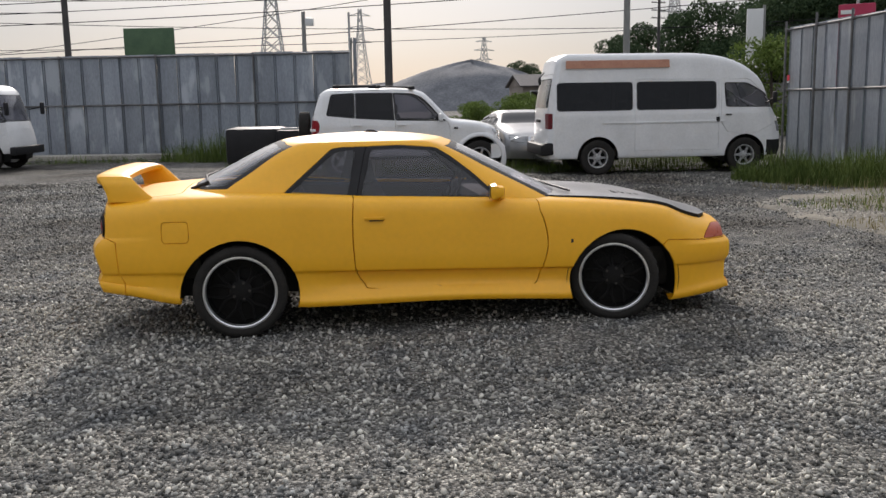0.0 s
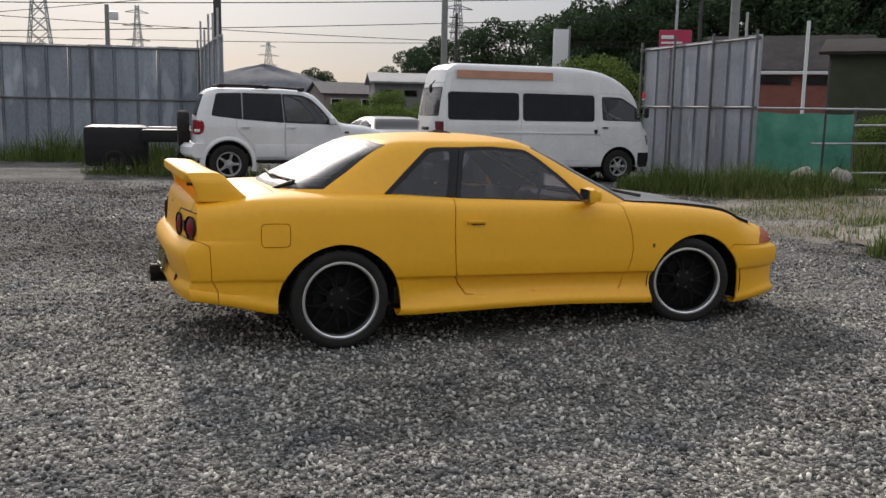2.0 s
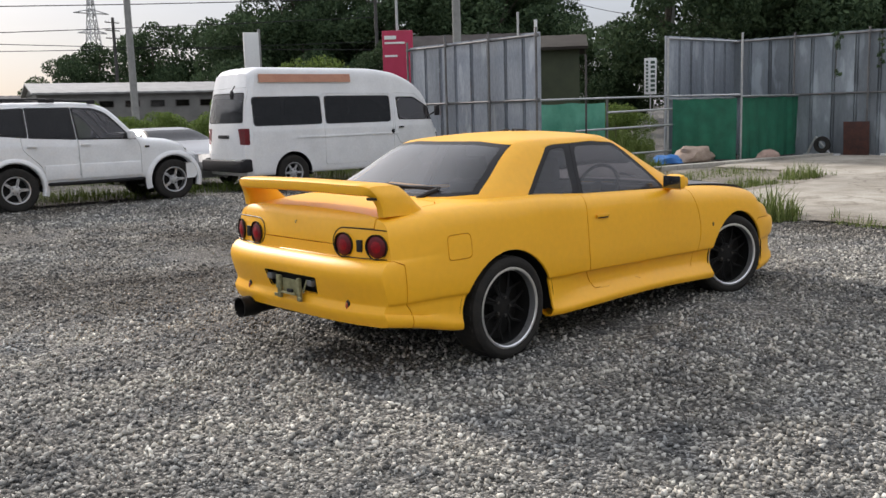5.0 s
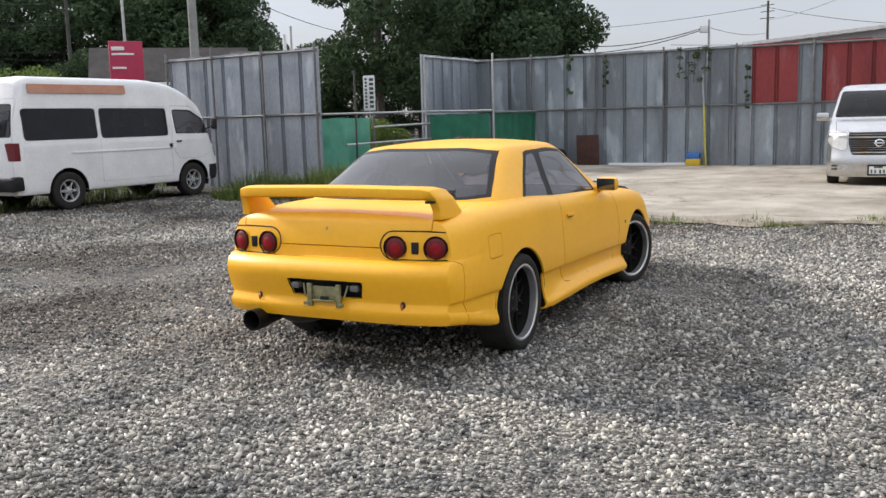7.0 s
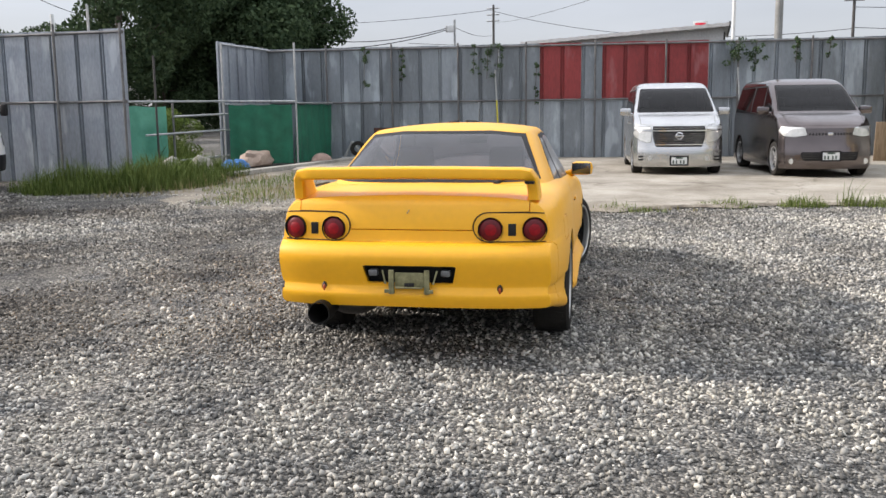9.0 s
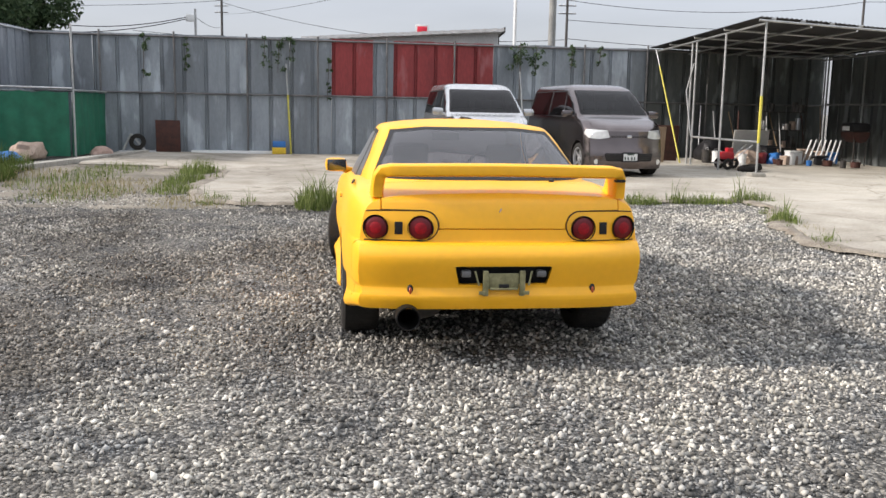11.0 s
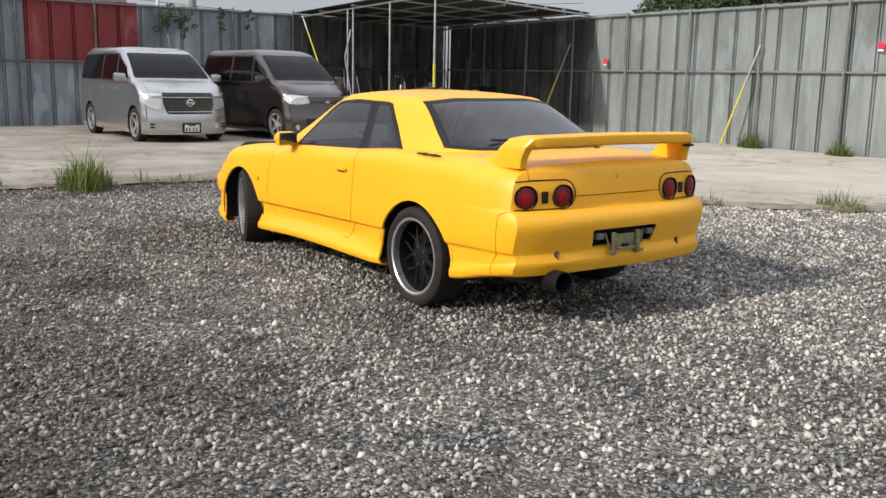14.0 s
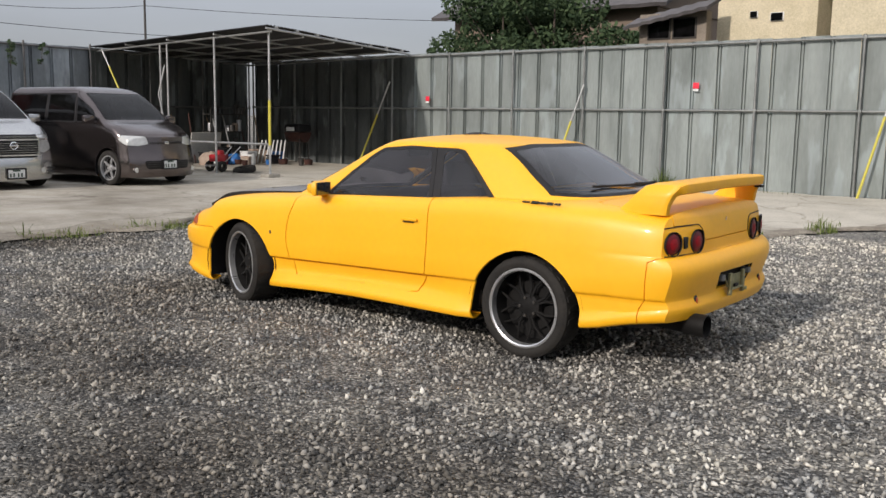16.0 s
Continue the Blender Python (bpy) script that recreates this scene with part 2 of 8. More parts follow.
# much darker, streaked variant of the steel sheets, used along the lean-to
M_DARKSHEET = surface("darker_panel", (0.055, 0.062, 0.060), (0.12, 0.132, 0.128), 1.4, 0.5, metal=0.25, stain=(0.21, 0.23, 0.23), grain=26, grain_amt=0.2, bump=0.06, stretch=(1, 1, 0.35), rough_var=0.15, rand=0.12, runs=0.6)
M_PIPEG = surface("grey_pipe", (0.17, 0.18, 0.175), (0.27, 0.28, 0.27), 5, 0.5, metal=0.5, grain=60, grain_amt=0.3, bump=0.1)
M_PIPED = surface("dull_pipe", (0.10, 0.10, 0.10), (0.19, 0.185, 0.18), 5, 0.6, metal=0.4, grain=60, grain_amt=0.3, bump=0.1)
M_REDPANEL = surface("red_panel", (0.20, 0.022, 0.022), (0.28, 0.035, 0.035), 1.5, 0.55, stain=(0.30, 0.10, 0.10), grain=26, grain_amt=0.3, bump=0.12, stretch=(1, 1, 0.3), rand=0.03)
M_RUST = surface("rusty_steel", (0.035, 0.015, 0.012), (0.085, 0.030, 0.020), 6, 0.8, grain=50, grain_amt=0.4, bump=0.3)
M_NET = surface("green_netting", (0.006, 0.095, 0.052), (0.014, 0.155, 0.088), 3, 0.75, grain=90, grain_amt=0.35, bump=0.3)
M_NETL = surface("pale_green_sheet", (0.045, 0.24, 0.16), (0.13, 0.40, 0.285), 1.4, 0.7, grain=60, grain_amt=0.25, bump=0.15)
M_CONC = surface("concrete", (0.23, 0.215, 0.185), (0.40, 0.38, 0.33), 0.55, 0.9, grain=18, grain_amt=0.35, bump=0.2)


def yard_concrete():
    """Old cast concrete: pale and brown clouds, damp stains, sand in the grain and fine cracks."""
    m, n, k, p = _nodes("yard_concrete")
    tc = n.new("ShaderNodeTexCoord")

    def cloud(scale, detail, lo, hi, rough=0.6):
        t = n.new("ShaderNodeTexNoise")
        t.inputs["Scale"].default_value, t.inputs["Detail"].default_value, t.inputs["Roughness"].default_value = scale, detail, rough
        k.new(tc.outputs["Object"], t.inputs["Vector"])
        r = _ramp(n, [lo, hi])
        k.new(t.outputs[0], r.inputs[0])
        return r.outputs[0], t

    def times(a, b, f=1.0):
        x = n.new("ShaderNodeMix")
        x.data_type, x.blend_type = 'RGBA', 'MULTIPLY'
        x.inputs[0].default_value = f
        k.new(a, x.inputs[6])
        k.new(b, x.inputs[7])
        return x.outputs[2]
    base, _ = cloud(0.45, 6, (0.34, (0.235, 0.212, 0.176)), (0.62, (0.385, 0.358, 0.308)))
    stain, _ = cloud(1.5, 8, (0.34, (0.74, 0.71, 0.66)), (0.58, (1.05, 1.05, 1.05)), 0.62)
    grain, gn = cloud(34, 5, (0.30, (0.62, 0.62, 0.62)), (0.70, (1.25, 1.24, 1.2)))
    wob = n.new("ShaderNodeTexNoise")
    wob.inputs["Scale"].default_value, wob.inputs["Detail"].default_value = 1.3, 6
    k.new(tc.outputs["Object"], wob.inputs["Vector"])
    sh = n.new("ShaderNodeVectorMath")
    sh.operation = 'MULTIPLY_ADD'
    sh.inputs[1].default_value = (0.9, 0.9, 0.9)
    k.new(wob.outputs["Color"], sh.inputs[0])
    k.new(tc.outputs["Object"], sh.inputs[2])
    vo = n.new("ShaderNodeTexVoronoi")
    vo.feature = 'DISTANCE_TO_EDGE'
    vo.inputs["Scale"].default_value = 0.33
    k.new(sh.outputs[0], vo.inputs["Vector"])
    crack = _ramp(n, [(0.0, (0.38, 0.35, 0.30)), (0.011, (1, 1, 1))])
    k.new(vo.outputs["Distance"], crack.inputs[0])
    sp = n.new("ShaderNodeSeparateXYZ")               # dry and dusty towards the side hoarding
    k.new(tc.outputs["Object"], sp.inputs[0])
    mr = n.new("ShaderNodeMapRange")
    mr.inputs["From Min"].default_value, mr.inputs["From Max"].default_value = 4.5, -1.0
    mr.inputs["To Min"].default_value, mr.inputs["To Max"].default_value = 0.0, 0.5
    k.new(sp.outputs[1], mr.inputs[0])
    far, _ = cloud(0.9, 6, (0.30, (0.80, 0.80, 0.80)), (0.60, (1.2, 1.2, 1.2)))
    amt = n.new("ShaderNodeMath")
    amt.operation = 'MULTIPLY'
    k.new(mr.outputs[0], amt.inputs[0])
    k.new(far, amt.inputs[1])
    dust = n.new("ShaderNodeMix")
    dust.data_type = 'RGBA'
    dust.inputs[7].default_value = (0.60, 0.56, 0.475, 1)
    k.new(amt.outputs[0], dust.inputs[0])
    k.new(times(base, stain, 0.85), dust.inputs[6])
    k.new(times(times(dust.outputs[2], grain, 0.6), crack.outputs[0], 0.6), p.inputs["Base Color"])
    p.inputs["Roughness"].default_value = 0.9
    p.inputs["Specular IOR Level"].default_value = 0.25
    bp = n.new("ShaderNodeBump")
    bp.inputs["Strength"].default_value, bp.inputs["Distance"].default_value = 0.3, 0.01
    k.new(gn.outputs[0], bp.inputs["Height"])
    k.new(bp.outputs[0], p.inputs["Normal"])
    return m


M_YARD = yard_concrete()
M_SIGNRED = surface("red_sign", (0.36, 0.012, 0.05), (0.42, 0.02, 0.07), 3, 0.5, grain=40, grain_amt=0.1, bump=0.02)
M_ORANGEBAND = surface("faded_orange", (0.42, 0.19, 0.12), (0.50, 0.25, 0.16), 5, 0.6, grain=40, grain_amt=0.2, bump=0.02)
M_DOT = surface("bright_red_label", (0.75, 0.02, 0.05), (0.8, 0.03, 0.06), 5, 0.5, grain=40, grain_amt=0.05, bump=0.0)
M_POLE = surface("concrete_pole", (0.20, 0.20, 0.19), (0.30, 0.30, 0.28), 2, 0.85, grain=30, bump=0.1)
M_POLED = surface("dark_pole", (0.045, 0.042, 0.04), (0.08, 0.075, 0.07), 2, 0.8, grain=30, bump=0.1)
M_WOOD = surface("old_wood", (0.22, 0.15, 0.09), (0.38, 0.28, 0.18), 3, 0.8, grain=30, grain_amt=0.4, bump=0.2, stretch=(6, 6, 1))
M_BARK = surface("bark", (0.05, 0.04, 0.03), (0.11, 0.09, 0.07), 6, 0.9, grain=25, bump=0.4)
M_BLUE = surface("blue_plastic", (0.02, 0.12, 0.35), (0.03, 0.17, 0.45), 5, 0.5, grain=50, bump=0.1)
M_TAN = surface("tan_wall", (0.50, 0.44, 0.30), (0.60, 0.53, 0.38), 1.5, 0.85, grain=25, bump=0.1)
M_ROOFT = surface("dark_tile_roof", (0.06, 0.055, 0.055), (0.11, 0.10, 0.10), 3, 0.7, grain=20, bump=0.2)
M_MOUND = surface("crushed_stone_heap", (0.10, 0.105, 0.115), (0.17, 0.175, 0.185), 0.4, 0.95, grain=3, grain_amt=0.4, bump=0.3)
M_CANVAS = surface("clutter_cloth", (0.30, 0.22, 0.17), (0.42, 0.33, 0.26), 7, 0.9, grain=60, bump=0.3)
M_LEAF = leafy("tree_leaves", (0.032, 0.056, 0.030), (0.085, 0.125, 0.060))
M_LEAFL = leafy("bright_leaves", (0.07, 0.11, 0.025), (0.17, 0.23, 0.06))
M_GRASS = leafy("weeds", (0.042, 0.070, 0.014), (0.135, 0.175, 0.05))
M_GRASSP = leafy("pale_weeds", (0.065, 0.10, 0.022), (0.21, 0.245, 0.085))
M_DRY = leafy("dry_weeds", (0.20, 0.16, 0.08), (0.30, 0.27, 0.14))


# ---- tools ----
def part(name, bm, material, parent=None, label="", smooth=True, at=None):
    """Links a bmesh as one mesh object, under parent if given."""
    me = bpy.data.meshes.new(name)
    bm.to_mesh(me)
    bm.free()
    mats = material if isinstance(material, (list, tuple)) else [material]
    for m in mats:
        me.materials.append(m)
    if smooth:
        me.shade_smooth()
        me.set_sharp_from_angle(angle=radians(38))
    ob = new(name, me)
    if parent is not None:
        ob.parent = parent
    if at is not None:
        ob.matrix_basis = at
    if label:
        ob["label"] = label
    return ob


def thing(name, label, category, at=None, group="", kind=""):
    ob = new(name)
    ob.empty_display_size = 0.2
    if at is not None:
        ob.matrix_basis = at
    return tagged(ob, label, category, group, kind)


def box(bm, c, s, rot=None, bevel=0.0):
    r = bmesh.ops.create_cube(bm, size=1.0)
    v = r["verts"]
    m = Matrix.Translation(c) @ (rot.to_4x4() if rot is not None else Matrix()) @ Matrix.Diagonal((*s, 1))
    bmesh.ops.transform(bm, matrix=m, verts=v)
    if bevel:
        es = list({e for x in v for e in x.link_edges})
        bmesh.ops.bevel(bm, geom=es, offset=bevel, segments=2, affect='EDGES', profile=0.6)
    return v


def rod(bm, a, b, r, seg=10, r2=None):
    a, b = Vector(a), Vector(b)
    d = b - a
    m = Matrix.Translation((a + b) / 2) @ d.to_track_quat("Z", "Y").to_matrix().to_4x4()
    return bmesh.ops.create_cone(bm, cap_ends=True, segments=seg, radius1=r, radius2=r if r2 is None else r2, depth=d.length, matrix=m)["verts"]


def grid_faces(bm, rows, closed=False):
    """Quads between rows of points."""
    vs = [[bm.verts.new(p) for p in row] for row in rows]
    for i in range(len(vs) - 1):
        n = len(vs[i])
        for j in range(n if closed else n - 1):
            a, b, c, d = vs[i][j], vs[i][(j + 1) % n], vs[i + 1][(j + 1) % n], vs[i + 1][j]
            if len({a, b, c, d}) == 4:
                bm.faces.new((a, b, c, d))
    return vs


def lathe(bm, prof, seg=40, axis='Y'):
    """A turned ring from (radius, along) pairs about the axis."""
    rows = []
    for i in range(seg + 1):
        a = 2 * math.pi * i / seg
        rows.append([(r * math.cos(a), h, r * math.sin(a)) if axis == 'Y' else (r * math.cos(a), r * math.sin(a), h) for r, h in prof])
    grid_faces(bm, rows)
    bmesh.ops.remove_doubles(bm, verts=bm.verts[:], dist=1e-5)
    bmesh.ops.recalc_face_normals(bm, faces=bm.faces[:])


def smooth_poly(pts, steps=6):
    """A closed outline through pts, rounded (Catmull-Rom)."""
    out, n = [], len(pts)
    for i in range(n):
        p0, p1, p2, p3 = (Vector(pts[(i + j - 1) % n]) for j in range(4))
        for s in range(steps):
            t = s / steps
            out.append(tuple(0.5 * ((2 * p1) + (p2 - p0) * t + (2 * p0 - 5 * p1 + 4 * p2 - p3) * t * t + (3 * p1 - p0 - 3 * p2 + p3) * t ** 3)))
    return out


def rounded(pts, r=0.03, steps=4):
    """A closed outline with its corners rounded by r."""
    out, n = [], len(pts)
    for i in range(n):
        a, b, c = Vector(pts[i - 1]), Vector(pts[i]), Vector(pts[(i + 1) % n])
        q = min(r, (a - b).length * 0.45, (c - b).length * 0.45)
        s, e = b + (a - b).normalized() * q, b + (c - b).normalized() * q
        for j in range(steps + 1):
            t = j / steps
            out.append(tuple((1 - t) ** 2 * s + 2 * t * (1 - t) * b + t * t * e))
    return out


def circle(cx, cz, r, n=28):
    return [(cx + r * math.cos(2 * math.pi * i / n), cz + r * math.sin(2 * math.pi * i / n)) for i in range(n)]


def inside(pt, poly):
    x, y, c = pt[0], pt[1], False
    j = len(poly) - 1
    for i in range(len(poly)):
        (xi, yi), (xj, yj) = poly[i], poly[j]
        if (yi > y) != (yj > y) and x < (xj - xi) * (y - yi) / (yj - yi) + xi:
            c = not c
        j = i
    return c


AX = {'x': (1, 2), 'y': (0, 2), 'z': (0, 1)}


def cookie(bm, poly, axis='y', test=None):
    """Cuts the outline through the skin along the axis; returns the faces inside it for which test(centre) holds."""
    ia, ib = AX[axis]
    n = len(poly)
    for i in range(n):
        (x0, y0), (x1, y1) = poly[i], poly[(i + 1) % n]
        lx, hx, ly, hy = min(x0, x1) - 1e-4, max(x0, x1) + 1e-4, min(y0, y1) - 1e-4, max(y0, y1) + 1e-4
        fs = []
        for f in bm.faces:
            a = [v.co[ia] for v in f.verts]
            if max(a) < lx or min(a) > hx:
                continue
            b = [v.co[ib] for v in f.verts]
            if max(b) < ly or min(b) > hy:
                continue
            if test is None or test(f.calc_center_median()):
                fs.append(f)
        if not fs:
            continue
        co, no = [0, 0, 0], [0, 0, 0]
        co[ia], co[ib] = x0, y0
        no[ia], no[ib] = y1 - y0, x0 - x1
        geo = set(fs)
        for f in fs:
            geo.update(f.edges)
            geo.update(f.verts)
        bmesh.ops.bisect_plane(bm, geom=list(geo), dist=1e-5, plane_co=co, plane_no=no)
    out = []
    for f in bm.faces:
        c = f.calc_center_median()
        if (test is None or test(c)) and inside((c[ia], c[ib]), poly):
            out.append(f)
    return out


def lift(bm, faces):
    """Takes faces out of bm into a new bmesh."""
    nb = bmesh.new()
    m = {}
    for f in faces:
        vs = []
        for v in f.verts:
            if v not in m:
                m[v] = nb.verts.new(v.co)
            vs.append(m[v])
        nb.faces.new(vs)
    bmesh.ops.delete(bm, geom=list(faces), context='FACES')
    return nb


def hem(bm, width=0.005, deep=0.012, plain=None, second=0):
    """Turns the rim of a panel inwards, as pressed panels have it, but not where plain(place) holds."""
    bm.normal_update()
    rim = {v for e in bm.edges if len(e.link_faces) == 1 for v in e.verts if plain is None or not plain(v.co)}
    nrm = {v: v.normal.copy() for v in rim}
    old = {v: v.co.copy() for v in rim}
    ring = bmesh.ops.inset_region(bm, faces=bm.faces[:], thickness=width, depth=0, use_boundary=True, use_even_offset=True)["faces"]
    for f in ring:
        f.material_index = second
    for v in rim:
        if v.is_valid:
            v.co = old[v] - nrm[v] * deep
    return bm


def thicken(bm, t):
    bm.normal_update()
    bmesh.ops.solidify(bm, geom=bm.faces[:], thickness=t)
    return bm


# ---- ground ----
def ss(t):
    t = min(1.0, max(0.0, t))
    return t * t * (3 - 2 * t)


def gh(x, y):
    """Height of the ground: level gravel, a faint rise to the yard and the fences."""
    return max(0.035 * ss((x - 5.0) / 7.0), 0.03 * ss((1.5 - y) / 6.0), 0.07 * ss((y - 9.0) / 7.0))


def dirt_ramp(n, k, tc, big):
    """Worn, dirty stretch on the far side of the coupe, growing paler towards low y, with blotches."""
    sp = n.new("ShaderNodeSeparateXYZ")
    k.new(tc.outputs["Object"], sp.inputs[0])
    far = n.new("ShaderNodeMapRange")
    far.inputs["From Min"].default_value, far.inputs["From Max"].default_value = 3.8, 10.0
    far.inputs["To Min"].default_value, far.inputs["To Max"].default_value = 0.17, 0.01
    k.new(sp.outputs[1], far.inputs[0])
    ad = n.new("ShaderNodeMath")
    k.new(big.outputs[0], ad.inputs[0])
    near = n.new("ShaderNodeMapRange")                # paler towards the concrete
    near.inputs["From Min"].default_value, near.inputs["From Max"].default_value = 4.2, 1.0
    near.inputs["To Min"].default_value, near.inputs["To Max"].default_value = 0.0, 0.30
    k.new(sp.outputs[1], near.inputs[0])
    slope = n.new("ShaderNodeMath")
    k.new(far.outputs[0], slope.inputs[0])
    k.new(near.outputs[0], slope.inputs[1])
    k.new(slope.outputs[0], ad.inputs[1])
    r2 = _ramp(n, [(0.30, (0.46, 0.415, 0.365)), (0.48, (0.82, 0.795, 0.75)), (0.66, (1.27, 1.26, 1.21)), (0.86, (1.62, 1.58, 1.48))])
    k.new(ad.outputs[0], r2.inputs[0])
    # smaller patches of bluish fines and pale dust
    sm = n.new("ShaderNodeTexNoise")
    sm.inputs["Scale"].default_value, sm.inputs["Detail"].default_value, sm.inputs["Roughness"].default_value = 2.1, 6, 0.65
    k.new(tc.outputs["Object"], sm.inputs["Vector"])
    r3 = _ramp(n, [(0.34, (0.62, 0.645, 0.68)), (0.50, (1.0, 0.99, 0.97)), (0.68, (1.16, 1.14, 1.08))])
    k.new(sm.outputs[0], r3.inputs[0])
    mm = n.new("ShaderNodeMix")
    mm.data_type, mm.blend_type = 'RGBA', 'MULTIPLY'
    mm.inputs[0].default_value = 1.0
    k.new(r2.outputs[0], mm.inputs[6])
    k.new(r3.outputs[0], mm.inputs[7])
    return mm


def gravel_material():
    m, n, k, p = _nodes("gravel")
    tc = n.new("ShaderNodeTexCoord")
    vo = n.new("ShaderNodeTexVoronoi")
    vo.inputs["Scale"].default_value = 62
    v2 = n.new("ShaderNodeTexVoronoi")
    v2.inputs["Scale"].default_value = 140
    big = n.new("ShaderNodeTexNoise")
    big.inputs["Scale"].default_value, big.inputs["Detail"].default_value = 0.45, 5
    for t in (vo, v2, big):
        k.new(tc.outputs["Object"], t.inputs["Vector"])
    sep = n.new("ShaderNodeSeparateColor")
    k.new(vo.outputs["Color"], sep.inputs[0])
    r = _ramp(n, [(0.0, (0.06, 0.06, 0.06)), (0.4, (0.12, 0.118, 0.115)), (0.75, (0.22, 0.216, 0.207)), (1.0, (0.40, 0.39, 0.375))])
    k.new(sep.outputs[0], r.inputs[0])
    r2 = dirt_ramp(n, k, tc, big)
    mx = n.new("ShaderNodeMix")
    mx.data_type, mx.blend_type = 'RGBA', 'MULTIPLY'
    mx.inputs[0].default_value = 1.0
    k.new(r.outputs[0], mx.inputs[6])
    k.new(r2.outputs[2], mx.inputs[7])
    gap = _ramp(n, [(0.0, (1, 1, 1)), (0.55, (0.9, 0.9, 0.9)), (0.95, (0.3, 0.3, 0.3))])
    k.new(vo.outputs["Distance"], gap.inputs[0])
    mg = n.new("ShaderNodeMix")
    mg.data_type, mg.blend_type = 'RGBA', 'MULTIPLY'
    mg.inputs[0].default_value = 1.0
    k.new(mx.outputs[2], mg.inputs[6])
    k.new(gap.outputs[0], mg.inputs[7])
    k.new(mg.outputs[2], p.inputs["Base Color"])
    p.inputs["Roughness"].default_value = 0.85
    p.inputs["Specular IOR Level"].default_value = 0.1
    bp = n.new("ShaderNodeBump")
    bp.invert = True
    bp.inputs["Strength"].default_value, bp.inputs["Distance"].default_value = 0.9, 0.02
    k.new(vo.outputs["Distance"], bp.inputs["Height"])
    b2 = n.new("ShaderNodeBump")
    b2.invert = True
    b2.inputs["Strength"].default_value, b2.inputs["Distance"].default_value = 0.4, 0.01
    k.new(v2.outputs["Distance"], b2.inputs["Height"])
    k.new(bp.outputs[0], b2.inputs["Normal"])
    k.new(b2.outputs[0], p.inputs["Normal"])
    return m


M_GRAVEL = gravel_material()


def ground_sheet():
    xs = [-900, -300, -100, -40] + [-20 + 1.0 * i for i in range(51)] + [45, 100, 300, 900]
    ys = [-900, -300, -100, -40] + [-20 + 1.0 * i for i in range(61)] + [55, 100, 300, 900]
    bm = bmesh.new()
    grid_faces(bm, [[(x, y, gh(x, y)) for x in xs] for y in ys])
    bmesh.ops.recalc_face_normals(bm, faces=bm.faces[:])
    ob = part("ground", bm, M_GRAVEL)
    tagged(ob, "grey crushed-stone gravel yard with darker worn patches", "gravel ground", kind="structure")


ground_sheet()

SLAB = [(11.7, 12.9), (10.9, 11.4), (9.4, 11.2), (7.5, 11.1), (5.9, 10.55), (5.35, 9.9), (5.5, 9.0), (5.6, 7.6), (5.55, 6.6), (6.15, 5.6), (6.5, 4.8), (6.7, 4.2), (7.0, 3.2), (7.2, 2.3),
        (6.1, 2.15), (5.0, 2.5), (3.95, 2.8), (2.7, 3.0), (2.0, 2.75), (1.5, 2.4), (1.0, 1.9), (0.5, 1.15), (0.35, 0.4), (0.1, -0.4), (-0.3, -1.2), (-0.6, -2.4), (-1.0, -4.2), (-1.6, -6.1)]
BROKEN = len(SLAB)                 # so many corners lie along the broken edge
SLAB += [(20.1, -3.9), (17.1, 12.8), (16.5, 15.6), (13.2, 15.2), (11.6, 14.7)]


def slab():
    """The concrete yard: broken-edged slabs laid on the ground, split by joints."""
    bm = bmesh.new()
    n = 74
    grid_faces(bm, [[(-2 + 23 * i / n, -7 + 24 * j / n, 0) for i in range(n + 1)] for j in range(n + 1)])
    rnd = random.Random(4)
    edge = []
    for i in range(len(SLAB)):
        a, b = Vector(SLAB[i]), Vector(SLAB[(i + 1) % len(SLAB)])
        steps = max(1, int((b - a).length / 0.35))
        for s in range(steps):
            p = a.lerp(b, s / steps)
            j = 0.07 if i < BROKEN else 0.0
            edge.append((p.x + rnd.uniform(-j, j), p.y + rnd.uniform(-j, j)))
    keep = set(cookie(bm, edge, 'z'))
    bmesh.ops.delete(bm, geom=[f for f in bm.faces if f not in keep], context='FACES')
    for v in bm.verts:
        v.co.z = gh(v.co.x, v.co.y) + 0.045 + 0.012 * noise.noise(v.co * 0.9)
    r = bmesh.ops.extrude_face_region(bm, geom=bm.faces[:])
    for e in r["geom"]:
        if isinstance(e, bmesh.types.BMVert):
            e.co.z -= 0.12
    bmesh.ops.recalc_face_normals(bm, faces=bm.faces[:])
    ob = part("pavement", bm, M_YARD)
    tagged(ob, "pale weathered concrete slab with a broken weedy edge", "concrete slab", kind="structure")


slab()


# ---- fences ----
def panel_mesh(w, h, name, ribs):
    """A folded steel hoarding sheet: raised seams at its edges and shallow ribs between; face towards -y, foot at z=0."""
    prof = [(0, 0), (0.008, 0.05), (0.034, 0.05), (0.041, 0.008), (0.057, 0.008), (0.064, 0.05), (0.092, 0.05), (0.10, 0)]
    for r in ribs:
        prof += [(r * w - 0.022, 0), (r * w - 0.012, -0.014), (r * w + 0.012, -0.014), (r * w + 0.022, 0)]
    prof += [(w - 0.004, 0)]
    bm = bmesh.new()
    grid_faces(bm, [[(x, y, z) for x, y in prof] for z in (0, h * 0.5, h)])
    thicken(bm, 0.004)
    bmesh.ops.recalc_face_normals(bm, faces=bm.faces[:])
    me = bpy.data.meshes.new(name)
    bm.to_mesh(me)
    bm.free()
    return me


